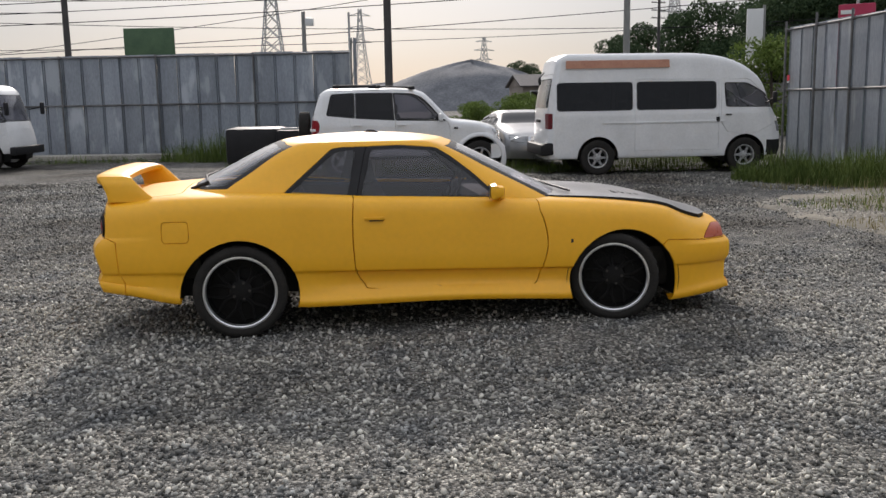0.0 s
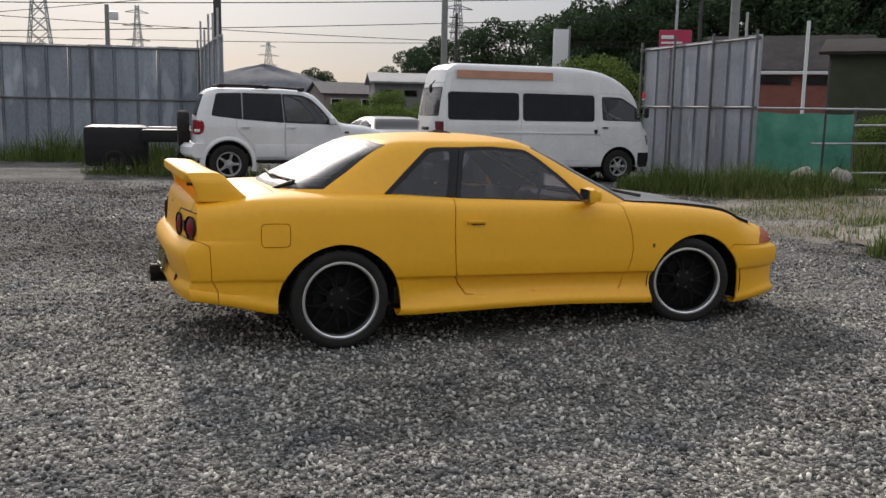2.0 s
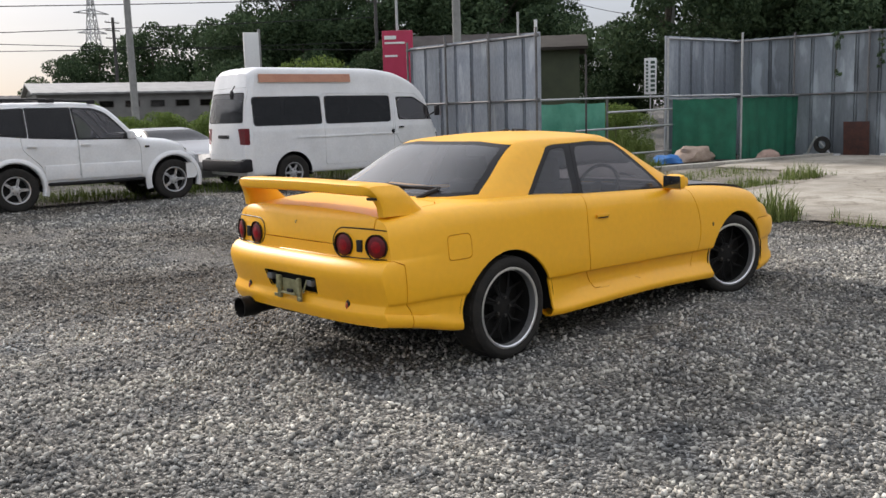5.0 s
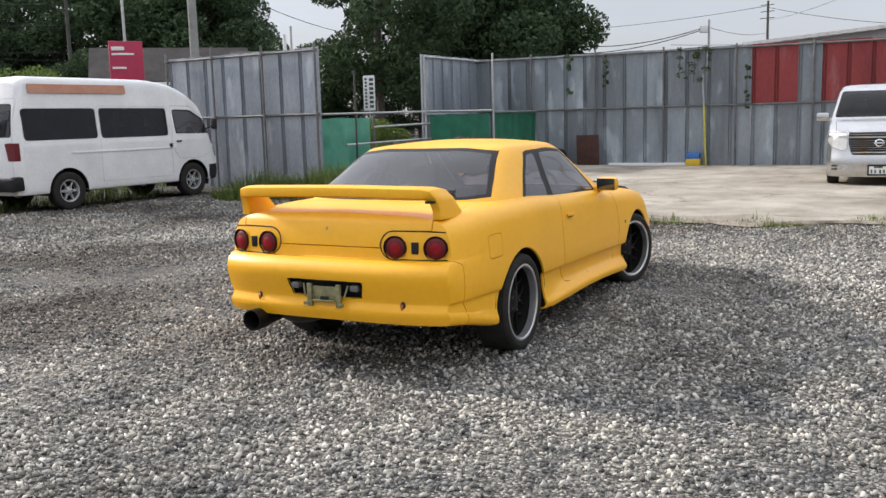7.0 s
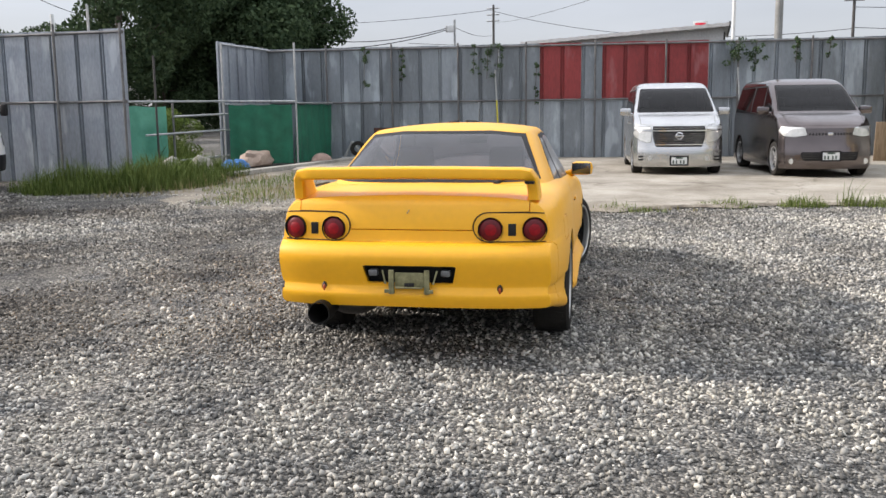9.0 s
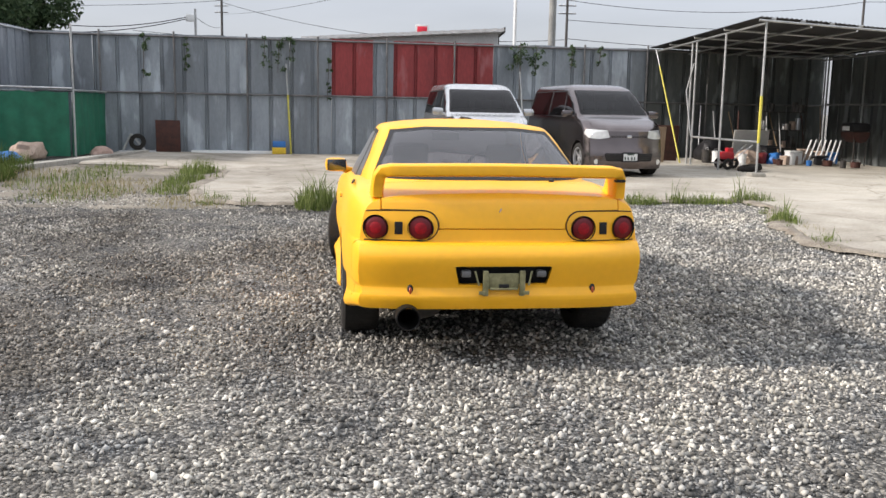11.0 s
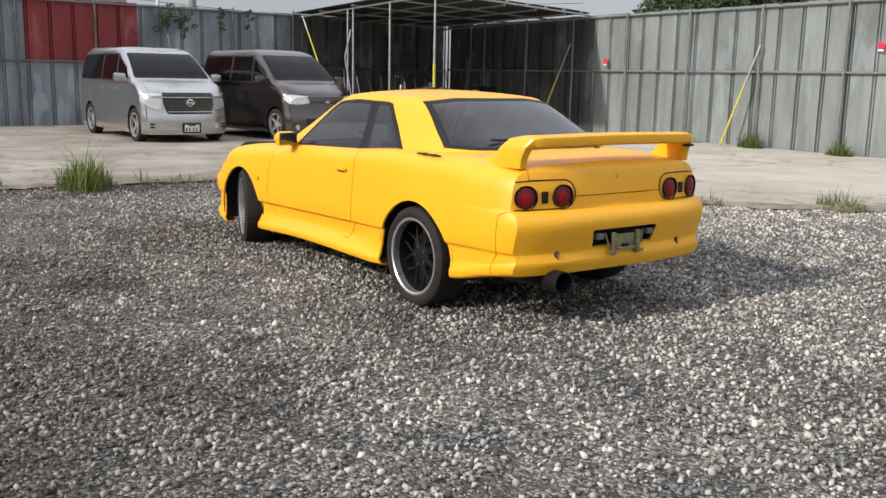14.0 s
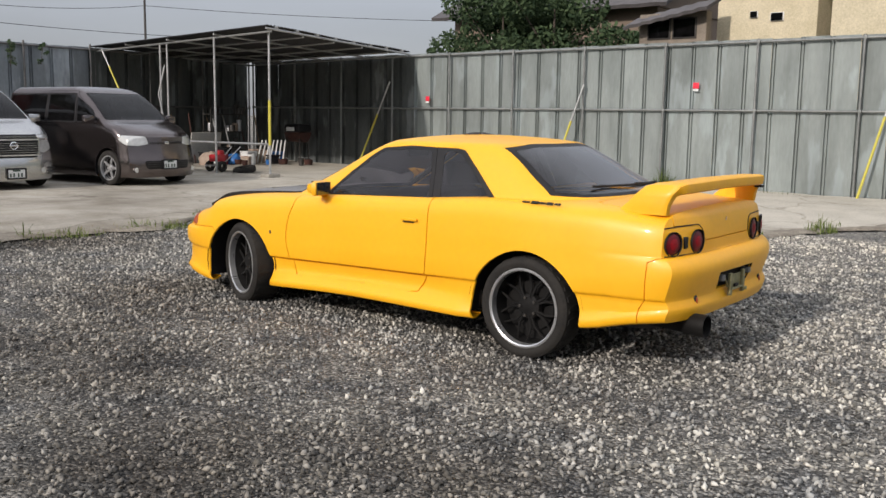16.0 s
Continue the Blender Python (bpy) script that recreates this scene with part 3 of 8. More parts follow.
def fence(name, label, p0, p1, top, rail, mat, width=0.54, foot=None, flip=False, special=None, posts=1.9, post_top=0.0, ribs=(0.5,), skip_rail=False, pipe=M_PIPE):
    """A hoarding of two rows of steel sheets on pipe posts and rails. Its face looks to the right of p0 -> p1."""
    p0, p1 = Vector((*p0, 0)), Vector((*p1, 0))
    d = p1 - p0
    L = d.length
    ang = math.atan2(d.y, d.x)
    n = max(1, round(L / width))
    w = L / n
    base = min(gh(p0.x, p0.y), gh(p1.x, p1.y)) if foot is None else foot
    root = thing(name, label, "fence", Matrix.Translation((p0.x, p0.y, 0)) @ Matrix.Rotation(ang, 4, 'Z'), kind="structure")
    lo, up = panel_mesh(w, rail - base, name + "_lower", ribs), panel_mesh(w, top - rail, name + "_upper", ribs)
    lo.materials.append(mat)
    up.materials.append(mat)
    reds = {}
    rnd = random.Random(len(name) + n)
    for i in range(n):
        for row, me, z in (("lower", lo, base), ("upper", up, rail)):
            use = me
            alt = special(p0 + d * ((i + 0.5) / n), row) if special else None
            if alt is not None:
                if (row, alt.name) not in reds:
                    c = me.copy()
                    c.materials.clear()
                    c.materials.append(alt)
                    reds[(row, alt.name)] = c
                use = reds[(row, alt.name)]
            ob = new("panel", use)
            ob.parent = root
            ob.matrix_basis = Matrix.Translation((i * w, rnd.uniform(-0.006, 0.006), z + rnd.uniform(-0.012, 0.012))) @ Matrix.Rotation(rnd.uniform(-0.006, 0.006), 4, 'Y')
    for z, r in (() if skip_rail else ((rail, 0.026), (top - 0.06, 0.026))):
        bm = bmesh.new()
        rod(bm, (0, -0.065, z), (L, -0.065, z), r)
        part("rail", bm, pipe, root)
    k = max(1, round(L / posts)) if posts else 0
    for i in range(k + 1 if posts else 0):
        x = min(L - 0.03, max(0.03, i * L / k))
        bm = bmesh.new()
        rod(bm, (x, -0.105, base - 0.1), (x, -0.105, top + post_top * (0.3 + rnd.random())), 0.026)
        for z in (rail, top - 0.06):
            box(bm, (x, -0.085, z), (0.07, 0.09, 0.07), bevel=0.01)
        part("post", bm, pipe, root)
    return root


fence("wall_far", "grey steel hoarding with a mid rail behind parked cars", (-17.0, 27.9), (-2.54, 27.1), 3.05, 1.6, M_STEEL, posts=3.2, pipe=M_PIPED, width=0.57, ribs=())
fence("wall_far_return", "grey steel hoarding with tall rough posts", (-2.5, 27.1), (-1.95, 21.4), 3.05, 1.6, M_STEEL, posts=1.1, post_top=0.5)
fence("wall_gate", "silver steel hoarding with pipe rails beside the gateway", (7.86, 20.9), (8.05, 16.3), 3.03, 1.65, M_STEEL, posts=1.5, post_top=0.15, pipe=M_PIPED, width=0.58, ribs=())
fence("wall_corner", "grey steel hoarding of ribbed sheets", (13.18, 17.44), (16.2, 17.7), 3.15, 1.6, M_STEEL, posts=0, ribs=())


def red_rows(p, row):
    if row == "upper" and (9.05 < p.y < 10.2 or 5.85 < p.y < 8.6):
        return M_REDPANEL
    # darker sheets beyond y = 1.3, at the lean-to end
    return M_DARKSHEET if p.y < 1.3 else None


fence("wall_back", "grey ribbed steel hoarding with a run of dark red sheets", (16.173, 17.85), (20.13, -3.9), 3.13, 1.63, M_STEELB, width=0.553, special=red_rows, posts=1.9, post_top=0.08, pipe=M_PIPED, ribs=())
# sheets beyond x = 13.3, beside the lean-to, take the darker material
fence("wall_side", "weathered greenish steel hoarding, streaked, with pipe rails", (19.75, -3.95), (-8.0, -6.82), 3.08, 1.67, M_STEELD, posts=1.95, width=0.56, ribs=(), pipe=M_PIPEG, special=lambda p, row: M_DARKSHEET if p.x > 13.3 else None)


# ---- the yellow coupe: x ahead from the rear axle, y to its left, z up ----
def table(*pairs):
    xs, ys = [p[0] for p in pairs], [p[1] for p in pairs]
    n = len(xs)
    # monotone-ish cubic through the pairs
    m = []
    for i in range(n):
        if i == 0:
            m.append((ys[1] - ys[0]) / (xs[1] - xs[0]))
        elif i == n - 1:
            m.append((ys[-1] - ys[-2]) / (xs[-1] - xs[-2]))
        else:
            a, b = (ys[i] - ys[i - 1]) / (xs[i] - xs[i - 1]), (ys[i + 1] - ys[i]) / (xs[i + 1] - xs[i])
            m.append(0.0 if a * b <= 0 else 2 * a * b / (a + b))

    def f(x):
        if x <= xs[0]:
            return ys[0]
        if x >= xs[-1]:
            return ys[-1]
        i = max(j for j in range(n - 1) if xs[j] <= x)
        h = xs[i + 1] - xs[i]
        t = (x - xs[i]) / h
        return ((1 + 2 * t) * (1 - t) ** 2 * ys[i] + t * (1 - t) ** 2 * h * m[i] + t * t * (3 - 2 * t) * ys[i + 1] + t * t * (t - 1) * h * m[i + 1])
    return f


def spline(pts, n):
    """n points along a smooth curve through pts, evenly by knot."""
    xs = table(*[(i, p[0]) for i, p in enumerate(pts)])
    ys = table(*[(i, p[1]) for i, p in enumerate(pts)])
    k = len(pts) - 1
    return [(xs(k * i / n), ys(k * i / n)) for i in range(n + 1)]


REAR, FRONT = -1.0, 3.62           # the bumpers' faces on the centre line
WIDE = table((REAR, 0.770), (-0.95, 0.790), (-0.80, 0.812), (-0.4, 0.840), (0.0, 0.852), (0.5, 0.842), (1.3, 0.838), (2.0, 0.842), (2.62, 0.850), (3.0, 0.840), (3.30, 0.812), (3.50, 0.765), (FRONT, 0.69))
DECK = table((REAR, 0.955), (-0.6, 0.972), (-0.3, 0.984), (0.0, 0.984), (1.0, 0.95), (1.9, 0.905), (2.25, 0.898), (2.7, 0.860), (3.1, 0.800), (3.4, 0.735), (FRONT, 0.675))
BELT = table((REAR, 0.895), (-0.5, 0.925), (0.3, 0.935), (0.78, 0.912), (1.73, 0.878), (2.0, 0.850), (2.62, 0.812), (3.05, 0.755), (3.36, 0.680), (FRONT, 0.615))
FOOT = table((REAR, 0.335), (-0.82, 0.305), (-0.42, 0.245), (0.40, 0.190), (1.35, 0.198), (2.30, 0.168), (3.0, 0.125), (3.35, 0.14), (FRONT, 0.17))
TUCK = table((REAR, 0.014), (-0.4, 0.014), (0.5, 0.02), (0.8, 0.040), (2.1, 0.040), (2.4, 0.015), (3.1, 0.012), (FRONT, 0.02))
TAIL = table((0.30, 0.06), (0.36, 0.030), (0.405, 0.018), (0.425, 0.026), (0.445, 0.040), (0.52, 0.020), (0.61, 0.0), (0.640, 0.004), (0.688, 0.046), (0.700, 0.072), (0.80, 0.080), (0.90, 0.100), (0.96, 0.145))
NOSE = table((0.12, -0.03), (0.20, -0.005), (0.24, -0.035), (0.36, -0.035), (0.44, 0.0), (0.52, -0.005), (0.545, -0.045), (0.62, -0.07), (0.66, -0.10), (0.72, -0.13), (0.80, -0.135))


def bend(p):
    """Rounds tail and nose in plan and gives both their upright profile."""
    x, y, z = p
    w = ss((-0.30 - x) / 0.67) if x < 0 else 0.0
    x += w * (TAIL(z) + 0.090 * (abs(y) / 0.8) ** 3.8)
    w = ss((x - 2.85) / 0.72) if x > 2 else 0.0
    x += w * (NOSE(z) - 0.175 * (abs(y) / 0.8) ** 2.5)
    return Vector((x, y, z))


def coupe_section(x):
    W, zt, zb, zs, tk = WIDE(x), DECK(x), BELT(x), FOOT(x), TUCK(x)
    cr = 0.452 - 0.021 * min(3.0, max(-0.6, x))
    hood = ss((x - 1.9) / 0.3)
    inner = W - 0.085 - 0.02 * hood
    sk = 0.025 * ss((x - 0.35) / 0.15) * ss((2.4 - x) / 0.25)      # skirt stands proud between the wheels
    up = lambda f: cr + 0.10 + (zb - 0.07 - cr - 0.10) * f
    pts = [(0, zs + 0.05), (W - 0.16, zs + 0.03), (W - 0.045, zs), (W - 0.004 + sk, zs + 0.010), (W + 0.004 + sk, zs + 0.042), (W - 0.008 + sk * 0.45, zs + 0.082), (W - tk, cr - 0.09), (W - tk * 0.92, cr - 0.016), (W - 0.002, cr - 0.003), (W + 0.002, cr + 0.010),
           (W + 0.006, cr + 0.09), (W + 0.003, up(0.2)), (W - 0.001, up(0.44)), (W - 0.003, up(0.526)), (W - 0.004, up(0.57)), (W - 0.010, up(0.74)), (W - 0.022, zb - 0.07), (W - 0.045, zb - 0.018), (inner, zb + 0.012 + 0.01 * hood), (inner - 0.10, zb + (zt - zb) * 0.55 + 0.005), (inner * 0.55, zt - 0.008), (0, zt)]
    return spline(pts, 3 * (len(pts) - 1))


def coupe_skin():
    xs = [REAR, REAR + 0.005, REAR + 0.02] + [REAR + 0.05 + 0.0452 * i for i in range(100)] + [FRONT - 0.035, FRONT - 0.01, FRONT]
    rows = []
    for x in xs:
        s = coupe_section(x)
        rows.append([bend((x, y, z)) for y, z in s[:0:-1]] + [bend((x, -y, z)) for y, z in s[:-1]])
    bm = bmesh.new()
    # rings run from deck centre down the left flank, under and up the right flank
    rows = [r + [r[0]] for r in rows]
    grid_faces(bm, rows)
    # end caps as fine bands from flank to flank
    for end in (rows[0], rows[-1]):
        half = (len(end) - 1) // 2
        left, right = end[:half + 1], end[half:][::-1]
        base_x = REAR if end is rows[0] else FRONT
        cap = []
        for a, b in zip(left, right):
            line = []
            for i in range(29):
                y = a.y + (b.y - a.y) * i / 28
                z = a.z + (b.z - a.z) * i / 28
                line.append(bend((base_x, y, z)))
            cap.append(line)
        grid_faces(bm, cap)
    bmesh.ops.remove_doubles(bm, verts=bm.verts[:], dist=0.0006)
    bmesh.ops.dissolve_degenerate(bm, dist=1e-5, edges=bm.edges[:])
    bmesh.ops.recalc_face_normals(bm, faces=bm.faces[:])
    return bm


def cabin_skin():
    """Pillars, roof and screens as stacked rings."""
    front = table((0.84, 2.42), (0.90, 2.30), (1.08, 1.93), (1.20, 1.69), (1.262, 1.55), (1.285, 1.48))
    back = table((0.84, -0.50), (0.96, -0.375), (1.10, -0.11), (1.22, 0.125), (1.28, 0.265), (1.30, 0.33))
    side = table((0.84, 0.765), (0.93, 0.735), (1.10, 0.655), (1.22, 0.600), (1.262, 0.572), (1.30, 0.53))
    rings = []
    N = 132
    levels = [0.84 + 0.025 * i for i in range(17)] + [1.255, 1.268, 1.278]

    def ring(f, b, w, z, dome=0.0, n=6.5):
        row = []
        for i in range(N):
            a = 2 * math.pi * i / N
            c, s = math.cos(a), math.sin(a)
            # slower through the corners
            u = math.copysign(abs(c) ** (2 / n), c)
            v = math.copysign(abs(s) ** (2 / n), s)
            if u > 0:
                x = (f + b) / 2 + u * (f - b) / 2 - 0.16 * v * v * u ** 4
            else:
                x = (f + b) / 2 + u * (f - b) / 2 + 0.12 * v * v * u ** 4
            wid = w * (1 - 0.025 * max(0, -u) ** 2 - 0.02 * max(0, u) ** 2)
            row.append(Vector((x, v * wid, z)))
        return row
    for z in levels:
        rings.append(ring(front(z), back(z), side(z), z))
    f0, b0, w0 = front(1.278), back(1.278), side(1.278)
    cx = 0.95
    for t in (0.97, 0.93, 0.87, 0.78, 0.66, 0.5, 0.34, 0.18, 0.06):
        z = 1.278 + 0.052 * (1 - t * t) ** 0.8
        rings.append(ring(cx + (f0 - cx) * t, cx + (b0 - cx) * t, w0 * t, z, n=6.5 - 3 * (1 - t)))
    # the roof line: highest over the front seats, falling to both ends
    for row in rings[len(levels):]:
        for p in row:
            p.z += 0.004 * math.cos((p.x - 1.0) * 1.6)
    bm = bmesh.new()
    vs = grid_faces(bm, rings, closed=True)
    mid = bm.verts.new((cx, 0, max(p.z for p in rings[-1]) + 0.0003))
    for i in range(N):
        bm.faces.new((vs[-1][i], vs[-1][(i + 1) % N], mid))
    bmesh.ops.remove_doubles(bm, verts=bm.verts[:], dist=0.0006)
    bmesh.ops.recalc_face_normals(bm, faces=bm.faces[:])
    return bm


def wheel(parent, at, left, radius=0.312, rim=0.237, width=0.225, spokes=8, face=M_RIMBLACK, lip=M_RIMLIP, dish=0.05, name="wheel", mesh=False):
    """A wheel about its own y axis, its face to +y (or -y on the right)."""
    o = 1.0 if left else -1.0
    w = width
    bm = bmesh.new()
    lathe(bm, [(rim - 0.02, o * -w * 0.42), (rim + 0.012, o * -w * 0.46), (radius - 0.02, o * -w * 0.5), (radius - 0.004, o * -w * 0.42), (radius, o * -w * 0.2), (radius, o * w * 0.2),
               (radius - 0.004, o * w * 0.42), (radius - 0.02, o * w * 0.49), (radius - 0.04, o * w * 0.51), (rim + 0.012, o * w * 0.47), (rim - 0.004, o * w * 0.44)], 48)
    root = part(name, bm, M_TYRE, parent, at=at)
    bm = bmesh.new()
    for i in range(56):
        a = 2 * math.pi * i / 56
        m = Matrix.Rotation(-a, 3, 'Y')
        box(bm, m @ Vector((radius - 0.0015, 0, 0)), (0.006, w * 0.70, radius * 0.085), m @ Matrix.Rotation(0.2 if i % 2 else -0.2, 3, 'X'))
    part("tread", bm, M_TYRE, root)
    bm = bmesh.new()
    lathe(bm, [(0.04, o * -w * 0.36), (rim - 0.03, o * -w * 0.38), (rim - 0.016, o * (w * 0.44 - dish - 0.02)), (rim - 0.012, o * w * (0.40 if not mesh else 0.26))], 48)
    part("barrel", bm, face, root)
    bm = bmesh.new()
    lathe(bm, [(rim - 0.012, o * w * (0.40 if not mesh else 0.26)), (rim - 0.010, o * w * 0.455), (rim - 0.002, o * w * 0.478), (rim + 0.008, o * w * 0.474), (rim + 0.010, o * w * 0.45)], 48)
    part("rim", bm, lip, root, "polished rim lip" if lip is M_RIMLIP else "")
    bm = bmesh.new()
    z0 = o * (w * 0.44 - dish)
    for i in range(spokes):
        a = 2 * math.pi * i / spokes
        for da in (-0.16, 0.16):
            if mesh:
                e, b = a + math.copysign(0.30, da), a + math.copysign(0.10, da)
                q = [Vector((rr * math.cos(t), z0 - o * dd, rr * math.sin(t))) for rr, t, dd in ((0.055, b, 0.0), (0.13, b, 0.012), (rim - 0.012, e, 0.016))]
                rod(bm, q[0], q[1], 0.010, 6, 0.0085)
                rod(bm, q[1], q[2], 0.0085, 6, 0.007)
                continue
            m = Matrix.Rotation(-(a + da * 0.6), 3, 'Y')
            r0, r1 = 0.05, rim - 0.013
            q = m @ Matrix.Rotation(da * 0.9, 3, 'Y')
            c = m @ Vector(((r0 + r1) / 2, 0, 0))
            box(bm, (c.x, z0 - o * 0.012, c.z), (r1 - r0, 0.026, 0.021), q, bevel=0.005)
    lathe2 = bmesh.new()
    lathe(lathe2, [(0.001, z0 + o * 0.012), (0.035, z0 + o * 0.012), (0.075, z0 + o * 0.002), (0.082, z0 - o * 0.03)], 24)
    me = bpy.data.meshes.new("t")
    lathe2.to_mesh(me)
    lathe2.free()
    bm.from_mesh(me)
    bpy.data.meshes.remove(me)
    part("spokes", bm, face, root)
    for i in range(5):
        a = 2 * math.pi * i / 5
        bm = bmesh.new()
        rod(bm, (0.057 * math.cos(a), z0, 0.057 * math.sin(a)), (0.057 * math.cos(a), z0 + o * 0.018, 0.057 * math.sin(a)), 0.010, 6)
        part("wheel_nut", bm, M_DARKMETAL, root)
    bm = bmesh.new()
    lathe(bm, [(0.03, z0 - o * 0.05), (rim - 0.085, z0 - o * 0.05), (rim - 0.085, z0 - o * 0.07), (rim - 0.02, z0 - o * 0.075), (rim - 0.017, z0 - o * 0.02)], 32)
    part("brake_disc", bm, M_RIMBLACK, root)
    return root


def arch_liner(parent, x, z, r, y0, y1):
    bm = bmesh.new()
    rows = []
    lo, hi = (-0.05, 1.05) if x < 1 else (-0.10, 1.10)
    for i in range(25):
        a = math.pi * (lo + (hi - lo) * i / 24)
        rows.append([(x + r * math.cos(a), y0, z + r * math.sin(a)), (x + r * math.cos(a), y1, z + r * math.sin(a))])
    vs = grid_faces(bm, rows)
    bm.faces.new([row[1] for row in vs])
    part("arch_liner", bm, M_TRIM, parent)


def arch_outline(x, z, r):
    """A wheel opening: round above, flaring towards the sill."""
    out = []
    for i in range(36):
        a = 2 * math.pi * i / 36
        c, s = math.cos(a), math.sin(a)
        out.append((x + c * (r + 0.028 * c * c + (0.022 * -s if s < 0 else 0.0)), z + s * r))
    return out


CAR_AT = pose(-1.47, 6.776, 0.0, 0, 0.25, 8.0)


def coupe():
    car = thing("sports_coupe", "bright yellow two-door sports coupe with rear wing and unpainted dark bonnet", "car", CAR_AT)
    sk = coupe_skin()
    flank = lambda c: abs(c.y) > 0.55
    # wheel arches
    for x, z, r in ((0.0, 0.30, 0.362), (2.650, 0.290, 0.362)):
        gone = cookie(sk, arch_outline(x, z, r), 'y', flank)
        bmesh.ops.delete(sk, geom=gone, context='FACES')
    low = [f for f in sk.faces if abs(f.calc_center_median().y) < 0.72 and f.calc_center_median().z < 0.30 and f.normal.z < -0.5]
    bmesh.ops.delete(sk, geom=low, context='FACES')
    # opening for the cabin
    gone = cookie(sk, [(-0.28, -0.20), (-0.28, 0.20), (-0.18, 0.42), (0.0, 0.60), (0.3, 0.675), (0.8, 0.733), (1.7, 0.733), (1.95, 0.66), (2.12, 0.5), (2.12, -0.5), (1.95, -0.66), (1.7, -0.733), (0.8, -0.733), (0.3, -0.675), (0.0, -0.60), (-0.18, -0.42)], 'z', lambda c: c.z > 0.7)
    bmesh.ops.delete(sk, geom=gone, context='FACES')
    # bonnet
    bonnet = [(2.06, 0.60), (2.20, 0.66), (2.8, 0.675), (3.10, 0.650), (3.30, 0.595), (3.40, 0.45), (3.455, 0.2), (3.465, 0.0)]
    bonnet = bonnet + [(x, -y) for x, y in bonnet[-2::-1]]
    b = lift(sk, cookie(sk, bonnet, 'z', lambda c: c.z > 0.6))
    under = b.copy()
    for v in under.verts:
        v.co.z -= 0.03
    part("engine_bay", under, M_TRIM, car, "dark bay under the bonnet")
    for v in b.verts:                       # not quite shut: stands proud towards the nose
        v.co.z += 0.010 + 0.014 * ss((v.co.x - 2.1) / 1.1) + 0.012 * ss((v.co.y + 0.2) / 0.7) * ss((v.co.x - 2.5) / 0.7)
    part("bonnet", hem(b, 0.004, 0.026, None, 1), [M_CARBON, M_TRIM], car, "bare grey-black bonnet with vents and dark edges")
    # boot lid
    lid = [(-1.05, -0.655), (-0.42, -0.655), (-0.37, -0.60), (-0.37, 0.60), (-0.42, 0.655), (-1.05, 0.655)]
    b1 = cookie(sk, lid, 'z', lambda c: c.z > 0.885)
    bow = [(0.43 - 0.084 * math.sin(a), 0.778 + 0.084 * math.cos(a)) for a in [math.pi * i / 16 for i in range(9)]]
    face = [(0.655, 0.99), (0.655, 0.863)] + bow + [(0.352, 0.764)]
    face = face + [(-y, z) for y, z in face[::-1]]
    b2 = cookie(sk, face, 'x', lambda c: c.x < -0.70)
    both = [f for f in set(b1) | set(b2) if f.is_valid]
    part("boot_lid", hem(lift(sk, both), 0.004, 0.016), M_YELLOW, car)
    # doors
    sill = lambda c: 0.88 < c.x < 2.02 and c.z < 0.315
    for s in (-1, 1):
        tst = lambda c, s=s: c.y * s > 0.55
        door = smooth_poly([(0.80, 0.95), (0.768, 0.915), (0.755, 0.74), (0.758, 0.56), (0.775, 0.42), (0.830, 0.330), (0.90, 0.300), (1.4, 0.296), (1.8, 0.288), (2.005, 0.286), (2.055, 0.38), (2.10, 0.55), (2.085, 0.70), (2.05, 0.80), (1.99, 0.90), (1.5, 0.96), (1.2, 0.97)], 4)
        d = lift(sk, cookie(sk, door, 'y', tst))
        dr = part("door", hem(d, 0.0060, 0.024, sill), M_YELLOW, car)
        bm = bmesh.new()
        yy = s * 0.838
        box(bm, (0.905, yy + s * 0.003, 0.783), (0.135, 0.014, 0.020), bevel=0.006)
        hd = part("door_handle", bm, M_YELLOW, dr)
        bm = bmesh.new()
        box(bm, (0.915, yy - s * 0.001, 0.7665), (0.095, 0.012, 0.006), bevel=0.003)
        part("finger_slot", bm, M_TRIM, hd)
        # rear and front bumper ends, wing and quarter stay with the body
        flap = rounded([(-0.487, 0.658), (-0.487, 0.797), (-0.315, 0.797), (-0.315, 0.658)], 0.03)
        if s < 0:
            part("fuel_flap", hem(lift(sk, cookie(sk, flap, 'y', tst)), 0.003, 0.008), M_YELLOW, car)
    # bumpers
    rb = [(-1.2, 0.1), (-1.2, 0.696), (-0.84, 0.696), (-0.785, 0.67), (-0.775, 0.46), (-0.74, 0.40), (-0.735, 0.1)]
    bumper = lift(sk, cookie(sk, rb, 'y'))
    pocket = lift(bumper, cookie(bumper, rounded([(-0.262, 0.570), (0.262, 0.570), (0.238, 0.470), (-0.238, 0.470)], 0.012), 'x', lambda c: c.x < -0.85))
    part("rear_bumper", hem(bumper, 0.003, 0.012), M_YELLOW, car)
    for e in bmesh.ops.extrude_face_region(pocket, geom=pocket.faces[:])["geom"]:
        if isinstance(e, bmesh.types.BMVert):
            e.co.x += 0.055
    bmesh.ops.delete(pocket, geom=[f for f in pocket.faces if max(v.co.x for v in f.verts) < -0.955], context='FACES')
    bmesh.ops.recalc_face_normals(pocket, faces=pocket.faces[:])
    recess = part("plate_recess", pocket, M_TRIM, car, "empty dark plate recess with bare bracket")
    fb = [(3.9, 0.05), (3.9, 0.549), (3.30, 0.549), (2.97, 0.568), (2.90, 0.50), (2.90, 0.05)]
    part("front_bumper", hem(lift(sk, cookie(sk, fb, 'y', lambda c: c.x > 2.9)), 0.003, 0.012), M_YELLOW, car)
